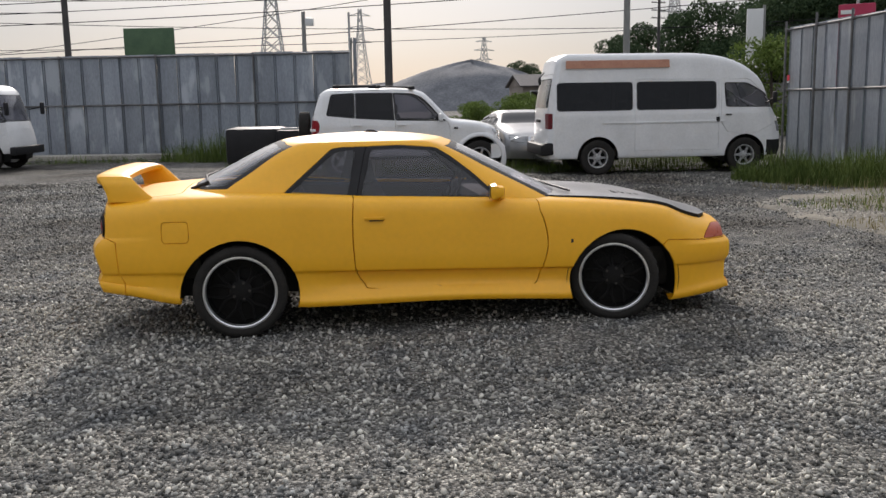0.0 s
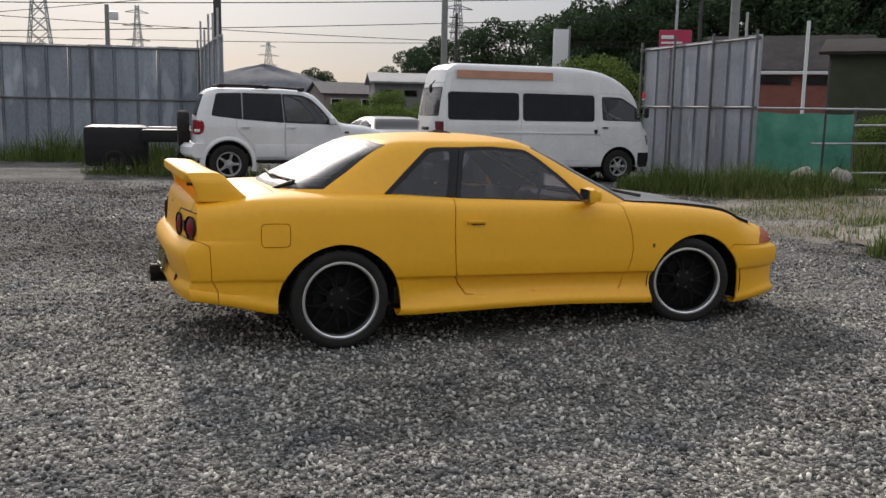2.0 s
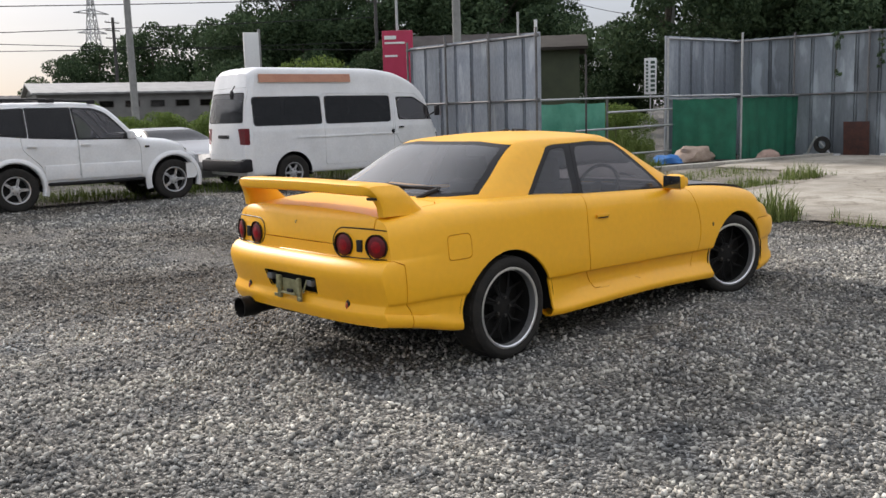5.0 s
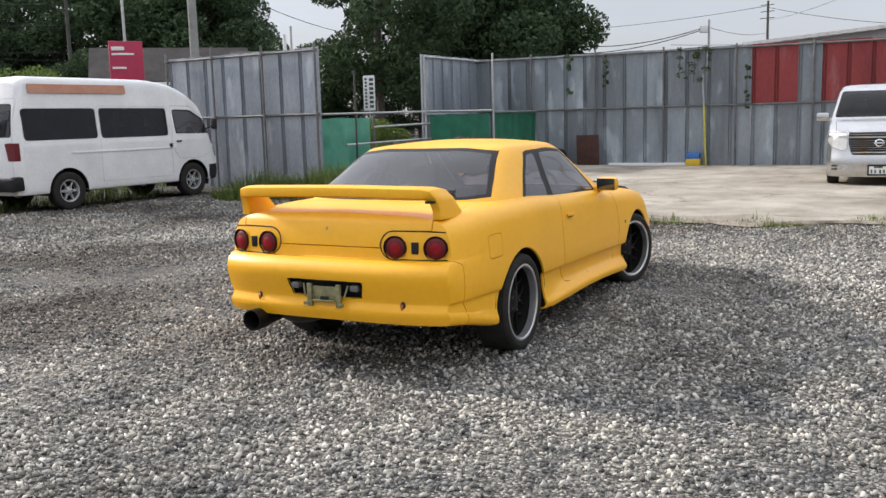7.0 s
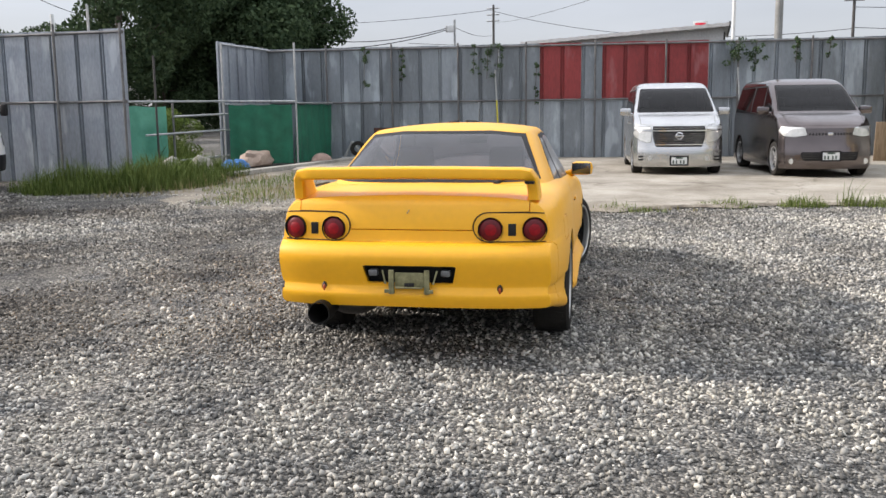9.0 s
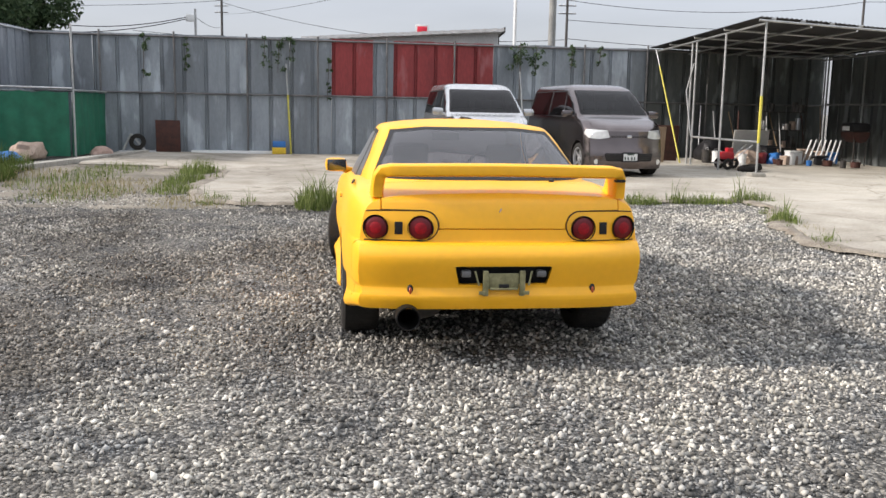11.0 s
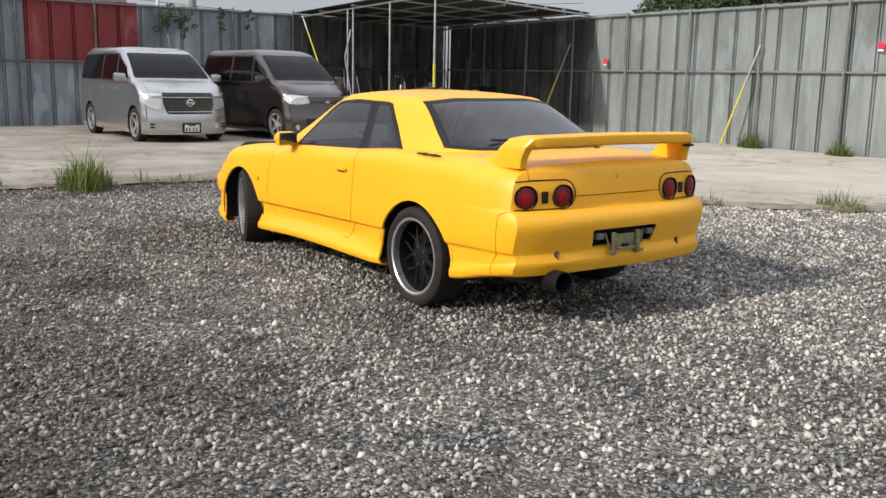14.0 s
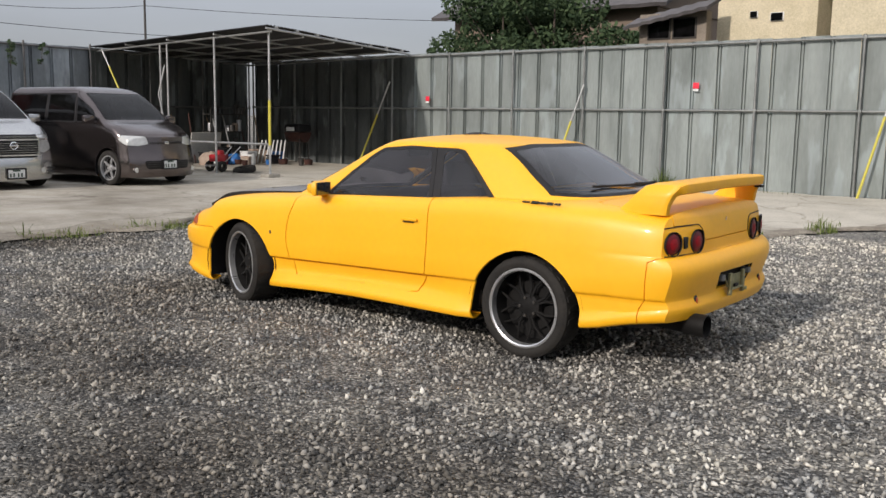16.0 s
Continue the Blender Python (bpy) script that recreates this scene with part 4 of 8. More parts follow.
    # front lamps at the wing corners
    for s in (-1, 1):
        tst = lambda c, s=s: c.y * s > 0.45
        lp = rounded([(3.262, 0.557), (3.315, 0.625), (3.375, 0.652), (3.60, 0.635), (3.60, 0.557)], 0.02)
        part("side_lamp", hem(lift(sk, cookie(sk, lp, 'y', tst)), 0.003, 0.006), M_ORANGE, car, "orange corner lamp")
    lp = [(-0.60, 0.56), (-0.60, 0.64), (0.60, 0.64), (0.60, 0.56)]
    part("grille", hem(lift(sk, cookie(sk, lp, 'x', lambda c: c.x > 3.2)), 0.003, 0.01), M_TRIM, car)
    tail_details(car, recess)
    part("body", hem(sk, 0.003, 0.012, sill), M_YELLOW, car)
    cabin_parts(car)
    for x, z, r in ((0.0, 0.30, 0.362), (2.650, 0.290, 0.362)):
        for s in (-1, 1):
            arch_liner(car, x, z, r + 0.05, s * 0.828, s * 0.48)
    for x, turn in ((0.0, 0), (2.608, -17)):
        wheel(car, pose(x, 0.735, 0.312, 0, 0, turn), True, spokes=7, dish=0.065, mesh=True)
        wheel(car, pose(x, -0.735, 0.312, 0, 0, turn), False, spokes=7, dish=0.065, mesh=True)
    for s in (-1, 1):
        bm = bmesh.new()
        box(bm, (2.27, s * 0.849, 0.585), (0.016, 0.006, 0.026), bevel=0.002)
        part("side_badge", bm, M_DARKMETAL, car)
    bm = bmesh.new()
    box(bm, (1.31, 0, 0.30), (1.86, 1.44, 0.12), bevel=0.03)
    box(bm, (-0.52, 0, 0.44), (0.50, 1.10, 0.16), bevel=0.05)
    box(bm, (3.05, 0, 0.34), (0.55, 1.2, 0.3), bevel=0.05)
    part("underbody", bm, M_DARKMETAL, car)
    return car


def tail_details(car, rec):
    for s in (-1, 1):
        for yc in (0.445, 0.682):
            lb = bmesh.new()
            lathe(lb, [(0.060, 0.006), (0.065, -0.003), (0.0685, -0.002), (0.070, 0.012)], 32, 'Y')
            xx = bend((REAR, yc, 0.768)).x
            part("lamp_bezel", lb, M_TRIM, car, at=pose(xx - 0.002, s * yc, 0.768, 0, 0, (-s * (6 if yc < 0.6 else 16)) - 90) @ Matrix.Scale(-1, 4, (0, 1, 0)))
        for yc, r in ((0.445, 0.065), (0.682, 0.065)):
            xx = bend((REAR, yc, 0.768)).x
            tilt = 0.10 if yc < 0.6 else 0.28
            bm = bmesh.new()
            rows = []
            for ri, dx in ((0.0, -0.012), (0.3, -0.0115), (0.6, -0.009), (0.85, -0.005), (1.0, 0.003)):
                rows.append([(dx, r * max(ri, 0.02) * math.cos(2 * math.pi * j / 32), r * max(ri, 0.02) * math.sin(2 * math.pi * j / 32)) for j in range(32)])
            vs = grid_faces(bm, rows, closed=True)
            bm.faces.new(vs[0])
            bmesh.ops.recalc_face_normals(bm, faces=bm.faces[:])
            lens = part("tail_lamp", bm, M_RED, car, "round red lens", at=pose(xx - 0.004, s * yc, 0.768, 0, 0, -s * math.degrees(tilt)))
            bm = bmesh.new()
            lathe(bm, [(0.001, 0.003), (r * 0.35, 0.002), (r * 0.50, -0.002)], 28, 'Y')
            part("bulb_lens", bm, M_REDHOT, lens, "brighter red middle", at=pose(-0.012, 0, 0, 0, 0, 90))
        bm = bmesh.new()
        xx = bend((REAR, 0.56, 0.768)).x
        box(bm, (xx + 0.002, s * 0.562, 0.768), (0.02, 0.042, 0.066), bevel=0.004)
        part("small_lamp", bm, M_TRIM, car)
        # seam round the lamp pair
        bm = bmesh.new()
        out = [(0.735, 0.856), (0.66, 0.860), (0.56, 0.862), (0.46, 0.862)] + [(0.43 - 0.080 * math.sin(a), 0.782 + 0.080 * math.cos(a)) for a in [math.pi * i / 12 for i in range(13)]] + [(0.50, 0.702), (0.60, 0.702), (0.70, 0.702), (0.745, 0.702)]
        pts = [Vector((bend((REAR, y, z)).x - 0.001, s * y, z)) for y, z in out]
        for a, b in zip(pts, pts[1:]):
            rod(bm, a, b, 0.0034, 5)
        part("lamp_seam", bm, M_TRIM, car)
        # reflector
        bm = bmesh.new()
        xx = bend((REAR, 0.50, 0.44)).x
        bmesh.ops.create_uvsphere(bm, u_segments=14, v_segments=8, radius=1.0, matrix=Matrix.Translation((xx, s * 0.50, 0.44)) @ Matrix.Diagonal((0.012, 0.017, 0.030, 1)))
        rf = part("reflector", bm, M_TRIM, car)
        bm = bmesh.new()
        bmesh.ops.create_uvsphere(bm, u_segments=12, v_segments=6, radius=1.0, matrix=Matrix.Translation((xx - 0.008, s * 0.50, 0.437)) @ Matrix.Diagonal((0.010, 0.009, 0.02, 1)))
        part("reflector_lens", bm, M_ORANGE, rf)
    # bare bracket and lamps in the number-plate recess
    xx = REAR + 0.005
    bare = surface("bare_bracket", (0.16, 0.15, 0.07), (0.30, 0.28, 0.15), 20, 0.55, metal=0.3, grain=60, bump=0.1)
    bm = bmesh.new()
    box(bm, (xx + 0.012, 0, 0.492), (0.006, 0.165, 0.085), bevel=0.004)
    box(bm, (xx - 0.002, 0, 0.452), (0.022, 0.150, 0.010), bevel=0.003)
    part("bracket", bm, bare, rec, "dull yellowish metal bracket")
    for y in (-0.100, 0.100):
        bm = bmesh.new()
        box(bm, (xx + 0.002, y, 0.482), (0.020, 0.030, 0.135), bevel=0.004)
        box(bm, (xx - 0.010, y + math.copysign(0.022, y), 0.432), (0.012, 0.030, 0.020), bevel=0.003)
        part("bracket_arm", bm, bare, rec)
        bm = bmesh.new()
        rod(bm, (xx + 0.02, y * 1.55, 0.545), (xx + 0.004, y * 1.35, 0.470), 0.006, 6)
        part("bracket_stay", bm, bare, rec)
    bm = bmesh.new()
    box(bm, (xx + 0.004, 0.0, 0.466), (0.012, 0.055, 0.020), bevel=0.004)
    part("lock_hole", bm, M_TRIM, rec)
    for y in (-0.205, 0.205):
        bm = bmesh.new()
        box(bm, (xx + 0.022, y, 0.532), (0.05, 0.052, 0.036), bevel=0.010)
        part("plate_lamp", bm, surface("grey_lens", (0.09, 0.09, 0.09), (0.16, 0.16, 0.155), 20, 0.3, grain=90, bump=0.03), rec, "grey plate lamp")
    # badge
    bm = bmesh.new()
    xb = bend((REAR, 0, 0.86)).x
    box(bm, (xb - 0.002, 0.015, 0.865), (0.008, 0.006, 0.024), Matrix.Rotation(0.5, 3, 'X'), bevel=0.002)
    part("badge", bm, M_CHROME, car)
    # exhaust
    bm = bmesh.new()
    lathe(bm, [(0.058, 0.0), (0.064, 0.0), (0.064, 0.12), (0.04, 0.16), (0.04, 0.5), (0.035, 0.5), (0.056, 0.12), (0.058, 0.0)], 28, 'Y')
    part("exhaust", bm, M_RIMBLACK, car, at=pose(-1.03, 0.515, 0.300, 0, 0, -90))
    bm = bmesh.new()
    bmesh.ops.create_uvsphere(bm, u_segments=20, v_segments=12, radius=1, matrix=Matrix.Translation((-0.55, 0.42, 0.30)) @ Matrix.Diagonal((0.26, 0.16, 0.09, 1)))
    part("silencer", bm, M_DARKMETAL, car)
    # the wing: a blade whose ends sweep down into long feet
    path = [(-0.672, 0.925), (-0.671, 0.980), (-0.664, 1.034), (-0.645, 1.065), (-0.604, 1.073), (-0.50, 1.074), (-0.25, 1.078), (0, 1.080)]
    path = path + [(-y, z) for y, z in path[-2::-1]]
    aft = [-0.838, -0.845, -0.870, -0.900, -0.915, -0.920, -0.926, -0.928]
    fore = [-0.52, -0.585, -0.640, -0.676, -0.70, -0.712, -0.72, -0.722]
    aft, fore = aft + aft[-2::-1], fore + fore[-2::-1]
    rows = []
    for i, (y, z) in enumerate(path):
        a, b = path[max(0, i - 1)], path[min(len(path) - 1, i + 1)]
        t = Vector((b[0] - a[0], b[1] - a[1])).normalized()
        nrm = Vector((-t.y, t.x))
        row = []
        for j in range(18):
            ang = 2 * math.pi * j / 18
            c, s = math.cos(ang), math.sin(ang)
            x = (aft[i] + fore[i]) / 2 + (fore[i] - aft[i]) / 2 * math.copysign(abs(c) ** 0.55, c)
            th = 0.041 * math.copysign(abs(s) ** 0.5, s) * (0.80 - 0.20 * c)
            row.append((x, y + nrm.x * th, z + nrm.y * th))
        rows.append(row)
    fine = []
    for i in range(len(rows) - 1):
        for q in range(3):
            fine.append([tuple(Vector(p).lerp(Vector(r), q / 3)) for p, r in zip(rows[i], rows[i + 1])])
    fine.append(rows[-1])
    bm = bmesh.new()
    vs = grid_faces(bm, fine, closed=True)
    bm.faces.new(vs[0])
    bm.faces.new(vs[-1])
    bmesh.ops.recalc_face_normals(bm, faces=bm.faces[:])
    w = part("rear_wing", bm, M_YELLOW, car)
    bm = bmesh.new()
    box(bm, (-0.868, -0.655, 1.026), (0.05, 0.052, 0.015), bevel=0.003)
    part("slot", bm, M_TRIM, w, "dark gap in the wing foot")


def cabin_parts(car):
    sk = cabin_skin()
    for s in (-1, 1):
        tst = lambda c, s=s: c.y * s > 0.42
        # door window and rear quarter window with black edging
        dw_o = rounded([(0.788, 0.905), (0.870, 1.252), (1.10, 1.258), (1.36, 1.238), (1.46, 1.175), (1.60, 1.065), (1.79, 0.885)], 0.03)
        dw_i = rounded([(0.825, 0.925), (0.905, 1.228), (1.10, 1.234), (1.345, 1.216), (1.44, 1.155), (1.575, 1.05), (1.735, 0.905)], 0.03)
        qw_o = rounded([(0.275, 0.930), (0.635, 1.240), (0.70, 1.250), (0.895, 1.252), (0.815, 0.905)], 0.02)
        qw_i = rounded([(0.345, 0.950), (0.655, 1.215), (0.72, 1.226), (0.800, 1.228), (0.728, 0.928)], 0.03)
        for nm, o, i in (("door_window", dw_o, dw_i), ("quarter_window", qw_o, qw_i)):
            cookie(sk, i, 'y', tst)
            fo = cookie(sk, o, 'y', tst)
            ins = [f for f in fo if inside((f.calc_center_median().x, f.calc_center_median().z), i)]
            gl = lift(sk, ins)
            fr = lift(sk, [f for f in fo if f.is_valid])
            w = part(nm, hem(fr, 0.002, 0.006), M_TRIM, car, "black window edging")
            g = part("pane", gl, M_GLASS, w)
            g.visible_shadow = False
    # screens
    rw_o = [(0.55, 0.982), (0.66, 0.990), (0.525, 1.262), (0.30, 1.285), (-0.30, 1.285), (-0.525, 1.262), (-0.66, 0.990), (-0.55, 0.982)]
    rw_i = [(0.53, 0.998), (0.630, 1.008), (0.50, 1.245), (0.30, 1.265), (-0.30, 1.265), (-0.50, 1.245), (-0.630, 1.008), (-0.53, 0.998)]
    ws_o = [(0.66, 0.87), (0.525, 1.245), (0.30, 1.262), (-0.30, 1.262), (-0.525, 1.245), (-0.66, 0.87)]
    ws_i = [(0.61, 0.88), (0.485, 1.225), (0.30, 1.245), (-0.30, 1.245), (-0.485, 1.225), (-0.61, 0.88)]
    for nm, o, i, tst in (("rear_window", rw_o, rw_i, lambda c: c.x < 0.55), ("windscreen", ws_o, ws_i, lambda c: c.x > 1.3)):
        cookie(sk, i, 'x', tst)
        fo = cookie(sk, o, 'x', tst)
        ins = [f for f in fo if inside((f.calc_center_median().y, f.calc_center_median().z), i)]
        gl = lift(sk, ins)
        fr = lift(sk, [f for f in fo if f.is_valid])
        w = part(nm, hem(fr, 0.002, 0.006), M_TRIM, car, "black screen edging")
        g = part("pane", gl, M_GLASS, w)
        g.visible_shadow = False
    roof = lift(sk, sk.faces[:])
    sk.free()
    lining = roof.copy()
    lining.normal_update()
    for v in lining.verts:
        v.co -= v.normal * 0.016
    part("headlining", lining, M_CABIN, car, "dark cloth headlining")
    hem(roof, 0.002, 0.008)
    part("roof", roof, M_YELLOW, car)
    # cabin fittings
    bm = bmesh.new()
    box(bm, (1.93, 0, 0.785), (0.62, 1.38, 0.20), Matrix.Rotation(0.12, 3, 'Y'), bevel=0.06)
    part("dashboard", bm, M_CABIN, car)
    bm = bmesh.new()
    box(bm, (0.0, 0, 0.90), (0.70, 1.30, 0.05), bevel=0.02)
    box(bm, (0.38, 0, 0.68), (0.20, 1.16, 0.46), Matrix.Rotation(-0.3, 3, 'Y'), bevel=0.06)
    box(bm, (0.62, 0, 0.50), (0.5, 1.16, 0.18), bevel=0.06)
    part("rear_seat", bm, M_CABIN, car)
    for s in (-1, 1):
        bm = bmesh.new()
        box(bm, (0.98, s * 0.34, 0.72), (0.16, 0.46, 0.56), Matrix.Rotation(-0.30, 3, 'Y'), bevel=0.06)
        box(bm, (1.20, s * 0.34, 0.48), (0.50, 0.48, 0.16), bevel=0.06)
        box(bm, (0.88, s * 0.34, 1.07), (0.10, 0.26, 0.17), Matrix.Rotation(-0.2, 3, 'Y'), bevel=0.04)
        part("front_seat", bm, M_CABIN, car)
        bm = bmesh.new()
        box(bm, (1.06, s * 0.745, 0.65), (1.30, 0.05, 0.46), bevel=0.01)
        part("door_lining", bm, M_CABIN, car)
    bm = bmesh.new()
    lathe(bm, [(0.178 + 0.013 * math.cos(a * math.pi / 4), 0.013 * math.sin(a * math.pi / 4)) for a in range(9)], 28, 'Y')
    box(bm, (0, 0, 0), (0.34, 0.015, 0.05), bevel=0.006)
    bmesh.ops.create_uvsphere(bm, u_segments=12, v_segments=8, radius=0.055, matrix=Matrix.Diagonal((1, 0.5, 1, 1)))
    part("steering_wheel", bm, M_TRIM, car, at=pose(1.50, -0.34, 0.90, 0, 0, 90) @ pose(0, 0, 0, 25, 0, 0))
    bm = bmesh.new()
    box(bm, (1.53, 0.0, 1.19), (0.02, 0.22, 0.06), bevel=0.01)
    part("inner_mirror", bm, M_TRIM, car)
    # door mirrors
    for s in (-1, 1):
        bm = bmesh.new()
        box(bm, (0, 0, 0), (0.105, 0.175, 0.108), bevel=0.042)
        for v in bm.verts:
            if v.co.x > 0.0:
                v.co.z *= 0.72
                v.co.y *= 0.86
        rod(bm, (0.01, -s * 0.07, -0.035), (0.04, -s * 0.15, -0.06), 0.03, 10)
        mi = part("door_mirror", bm, M_YELLOW, car, at=pose(1.735, s * 0.865, 0.945, 0, 0, s * 8))
        bm = bmesh.new()
        box(bm, (-0.053, 0, 0), (0.006, 0.152, 0.088), bevel=0.003)
        part("mirror_glass", bm, surface("mirror_glass", (0.12, 0.13, 0.14), (0.14, 0.15, 0.16), 5, 0.08, metal=0.9, grain=20, bump=0.0), mi)
    # wipers
    bm = bmesh.new()
    rod(bm, (-0.330, -0.40, 0.972), (-0.215, -0.46, 1.018), 0.016, 8)
    rod(bm, (-0.215, -0.46, 1.018), (-0.268, -0.05, 1.040), 0.010, 6)
    rod(bm, (-0.212, -0.48, 1.030), (-0.272, 0.0, 1.034), 0.008, 6)
    rod(bm, (-0.272, 0.0, 1.034), (-0.225, 0.42, 1.040), 0.008, 6)
    part("rear_wiper", bm, M_TRIM, car)
    bm = bmesh.new()
    for y0 in (-0.55, 0.0):
        rod(bm, (2.33, y0, 0.905), (2.22, y0 + 0.45, 0.935), 0.008, 6)
        rod(bm, (2.30, y0 - 0.05, 0.92), (2.18, y0 + 0.5, 0.95), 0.006, 6)
    part("wipers", bm, M_TRIM, car)
    # dark script on the rear pillar, unreadable
    for i, (x, w, h) in enumerate(((0.035, 0.05, 0.010), (-0.03, 0.05, 0.020), (-0.085, 0.045, 0.012), (-0.14, 0.045, 0.018), (-0.195, 0.04, 0.012))):
        bm = bmesh.new()
        box(bm, (x, 0.772 + 0.004 * i, 0.952), (w, 0.006, h), Matrix.Rotation(0.9, 3, 'X'))
        part("script_bar", bm, M_TRIM, car)
    # bonnet vents
    for s in (-1, 1):
        bm = bmesh.new()
        box(bm, (2.82, s * 0.36, DECK(2.82) - 0.002), (0.26, 0.16, 0.02), Matrix.Rotation(0.16, 3, 'Y'), bevel=0.008)
        for i in range(4):
            box(bm, (2.73 + 0.055 * i, s * 0.36, DECK(2.73 + 0.055 * i) + 0.008), (0.03, 0.15, 0.006), Matrix.Rotation(0.45, 3, 'Y'))
        part("bonnet_vent", bm, M_TRIM, car, "black vent")


coupe()


# ---- other vehicles ----
def shell(tail, nose, W, zs, belt, top, tum, tailp, nosep, tail_round, nose_round, step=0.06, arc=0.0):
    """A closed one-box body skin, x ahead from the rear axle."""
    H = max(top(tail + (nose - tail) * i / 40) for i in range(41))

    def bent(p):
        x, y, z = p
        w = ss((tail + 0.6 - x) / 0.6)
        x2 = x + w * (tailp(z) + tail_round * (abs(y) / W) ** 3.5)
        w = ss((x - nose + 0.7) / 0.7)
        x2 += w * (nosep(z) - nose_round * (abs(y) / W) ** 2.6)
        return Vector((x2, y, z))
    xs = [tail, tail + 0.01, tail + 0.03]
    n = int((nose - tail - 0.08) / step)
    xs += [tail + 0.04 + (nose - tail - 0.08) * i / n for i in range(n + 1)] + [nose - 0.03, nose - 0.01, nose]
    rows = []
    for x in xs:
        zt = top(x)
        end = 1 - 0.10 * ss((tail + 0.10 - x) / 0.10) - 0.10 * ss((x - nose + 0.14) / 0.14)
        w = W * end
        b = min(belt, zt - 0.10)
        q = min(1.0, max(0.0, (zt - b - 0.08) / 0.35))
        t = tum * (zt - b) / max(0.1, H - belt)
        pts = [(0, zs + 0.04), (w - 0.15, zs + 0.02), (w - 0.03, zs), (w - 0.004, zs + 0.07), (w + 0.004, zs + (b - zs) * 0.45), (w, b - 0.10), (w - 0.012, b), (w - 0.02 - t * 0.62, b + (zt - b) * (0.62 if q > 0.5 else 0.45)),
               (w - 0.02 - t * 0.98 - 0.02 * (1 - q), zt - 0.035 - 0.055 * q), (w - 0.09 - t * 1.1 - 0.05 * (1 - q), zt - 0.012 - 0.008 * q), ((w - t) * 0.55, zt - 0.002 + arc * 0.6), (0, zt + arc)]
        s = spline(pts, 44)
        rows.append([bent((x, y, z)) for y, z in s[:0:-1]] + [bent((x, -y, z)) for y, z in s[:-1]])
    bm = bmesh.new()
    rows = [r + [r[0]] for r in rows]
    grid_faces(bm, rows)
    for end, bx in ((rows[0], tail), (rows[-1], nose)):
        half = (len(end) - 1) // 2
        cap = []
        for a, b in zip(end[:half + 1], end[half:][::-1]):
            cap.append([bent((bx, a.y + (b.y - a.y) * i / 20, a.z + (b.z - a.z) * i / 20)) for i in range(21)])
        grid_faces(bm, cap)
    bmesh.ops.remove_doubles(bm, verts=bm.verts[:], dist=0.0008)
    bmesh.ops.dissolve_degenerate(bm, dist=1e-5, edges=bm.edges[:])
    bmesh.ops.recalc_face_normals(bm, faces=bm.faces[:])
    return bm


def cut_glass(root, sk, name, outer, axis, test, glass=M_GLASSD, edge=0.018, rim=M_TRIM):
    """A window: black edging and a pane, cut from the skin."""
    c = Vector((sum(p[0] for p in outer) / len(outer), sum(p[1] for p in outer) / len(outer)))
    inner = []
    for p in outer:
        d = Vector(p) - c
        inner.append(tuple(c + d * max(0.5, 1 - edge * 1.6 / max(0.05, d.length))))
    cookie(sk, inner, axis, test)
    fo = cookie(sk, outer, axis, test)
    ia, ib = AX[axis]
    ins = [f for f in fo if inside((f.calc_center_median()[ia], f.calc_center_median()[ib]), inner)]
    gl = lift(sk, ins)
    fr = lift(sk, [f for f in fo if f.is_valid])
    w = part(name, hem(fr, 0.003, 0.008), rim, root)
    g = part("pane", gl, glass, w)
    g.visible_shadow = False


def cut_panel(root, sk, name, outer, axis, test, mat, label="", deep=0.014, width=0.005):
    fs = cookie(sk, outer, axis, test)
    if fs:
        return part(name, hem(lift(sk, fs), width, deep), mat, root, label)


def both(fn):
    for s in (-1, 1):
        fn(s, lambda c, s=s: c.y * s > 0.3)


def plate(root, x, z, w=0.33, h=0.165, face=1, ry=0.0):
    bm = bmesh.new()
    box(bm, (x, 0, z), (0.012, w, h), bevel=0.003)
    p = part("number_plate", bm, M_PLATE, root, "white number plate with dark bars")
    bm = bmesh.new()
    for dy, dz, sy, sz in ((0, h / 2, w, 0.014), (0, -h / 2, w, 0.014), (w / 2, 0, 0.014, h), (-w / 2, 0, 0.014, h)):
        box(bm, (x + face * 0.004, dy, z + dz), (0.014, sy + 0.014, sz + 0.014))
    part("plate_frame", bm, M_TRIM, p, "black plate frame")
    bm = bmesh.new()
    for i, yy in enumerate((-0.11, -0.05, 0.03, 0.09)):
        box(bm, (x + face * 0.008, yy, z - 0.025), (0.004, 0.028, 0.065))
    box(bm, (x + face * 0.008, 0, z + 0.052), (0.004, 0.14, 0.028))
    part("plate_bars", bm, M_INK, p)


def finish(root, sk, paint, wb, track, wr, zc, rimmat, arch=0.06, spokes=6, rim=None, floor=None, skirt=0.28):
    for x in (0.0, wb):
        gone = cookie(sk, circle(x, zc, wr + arch, 30), 'y', lambda c: abs(c.y) > 0.4)
        bmesh.ops.delete(sk, geom=gone, context='FACES')
        for s in (-1, 1):
            arch_liner(root, x, zc, wr + arch + 0.004, s * (track + 0.10), s * (track - 0.28))
    part("body", hem(sk, 0.003, 0.010), paint, root)
    for x in (0.0, wb):
        wheel(root, pose(x, track, wr), True, wr, rim or wr * 0.66, 0.2, spokes, rimmat, rimmat, 0.03)
        wheel(root, pose(x, -track, wr), False, wr, rim or wr * 0.66, 0.2, spokes, rimmat, rimmat, 0.03)


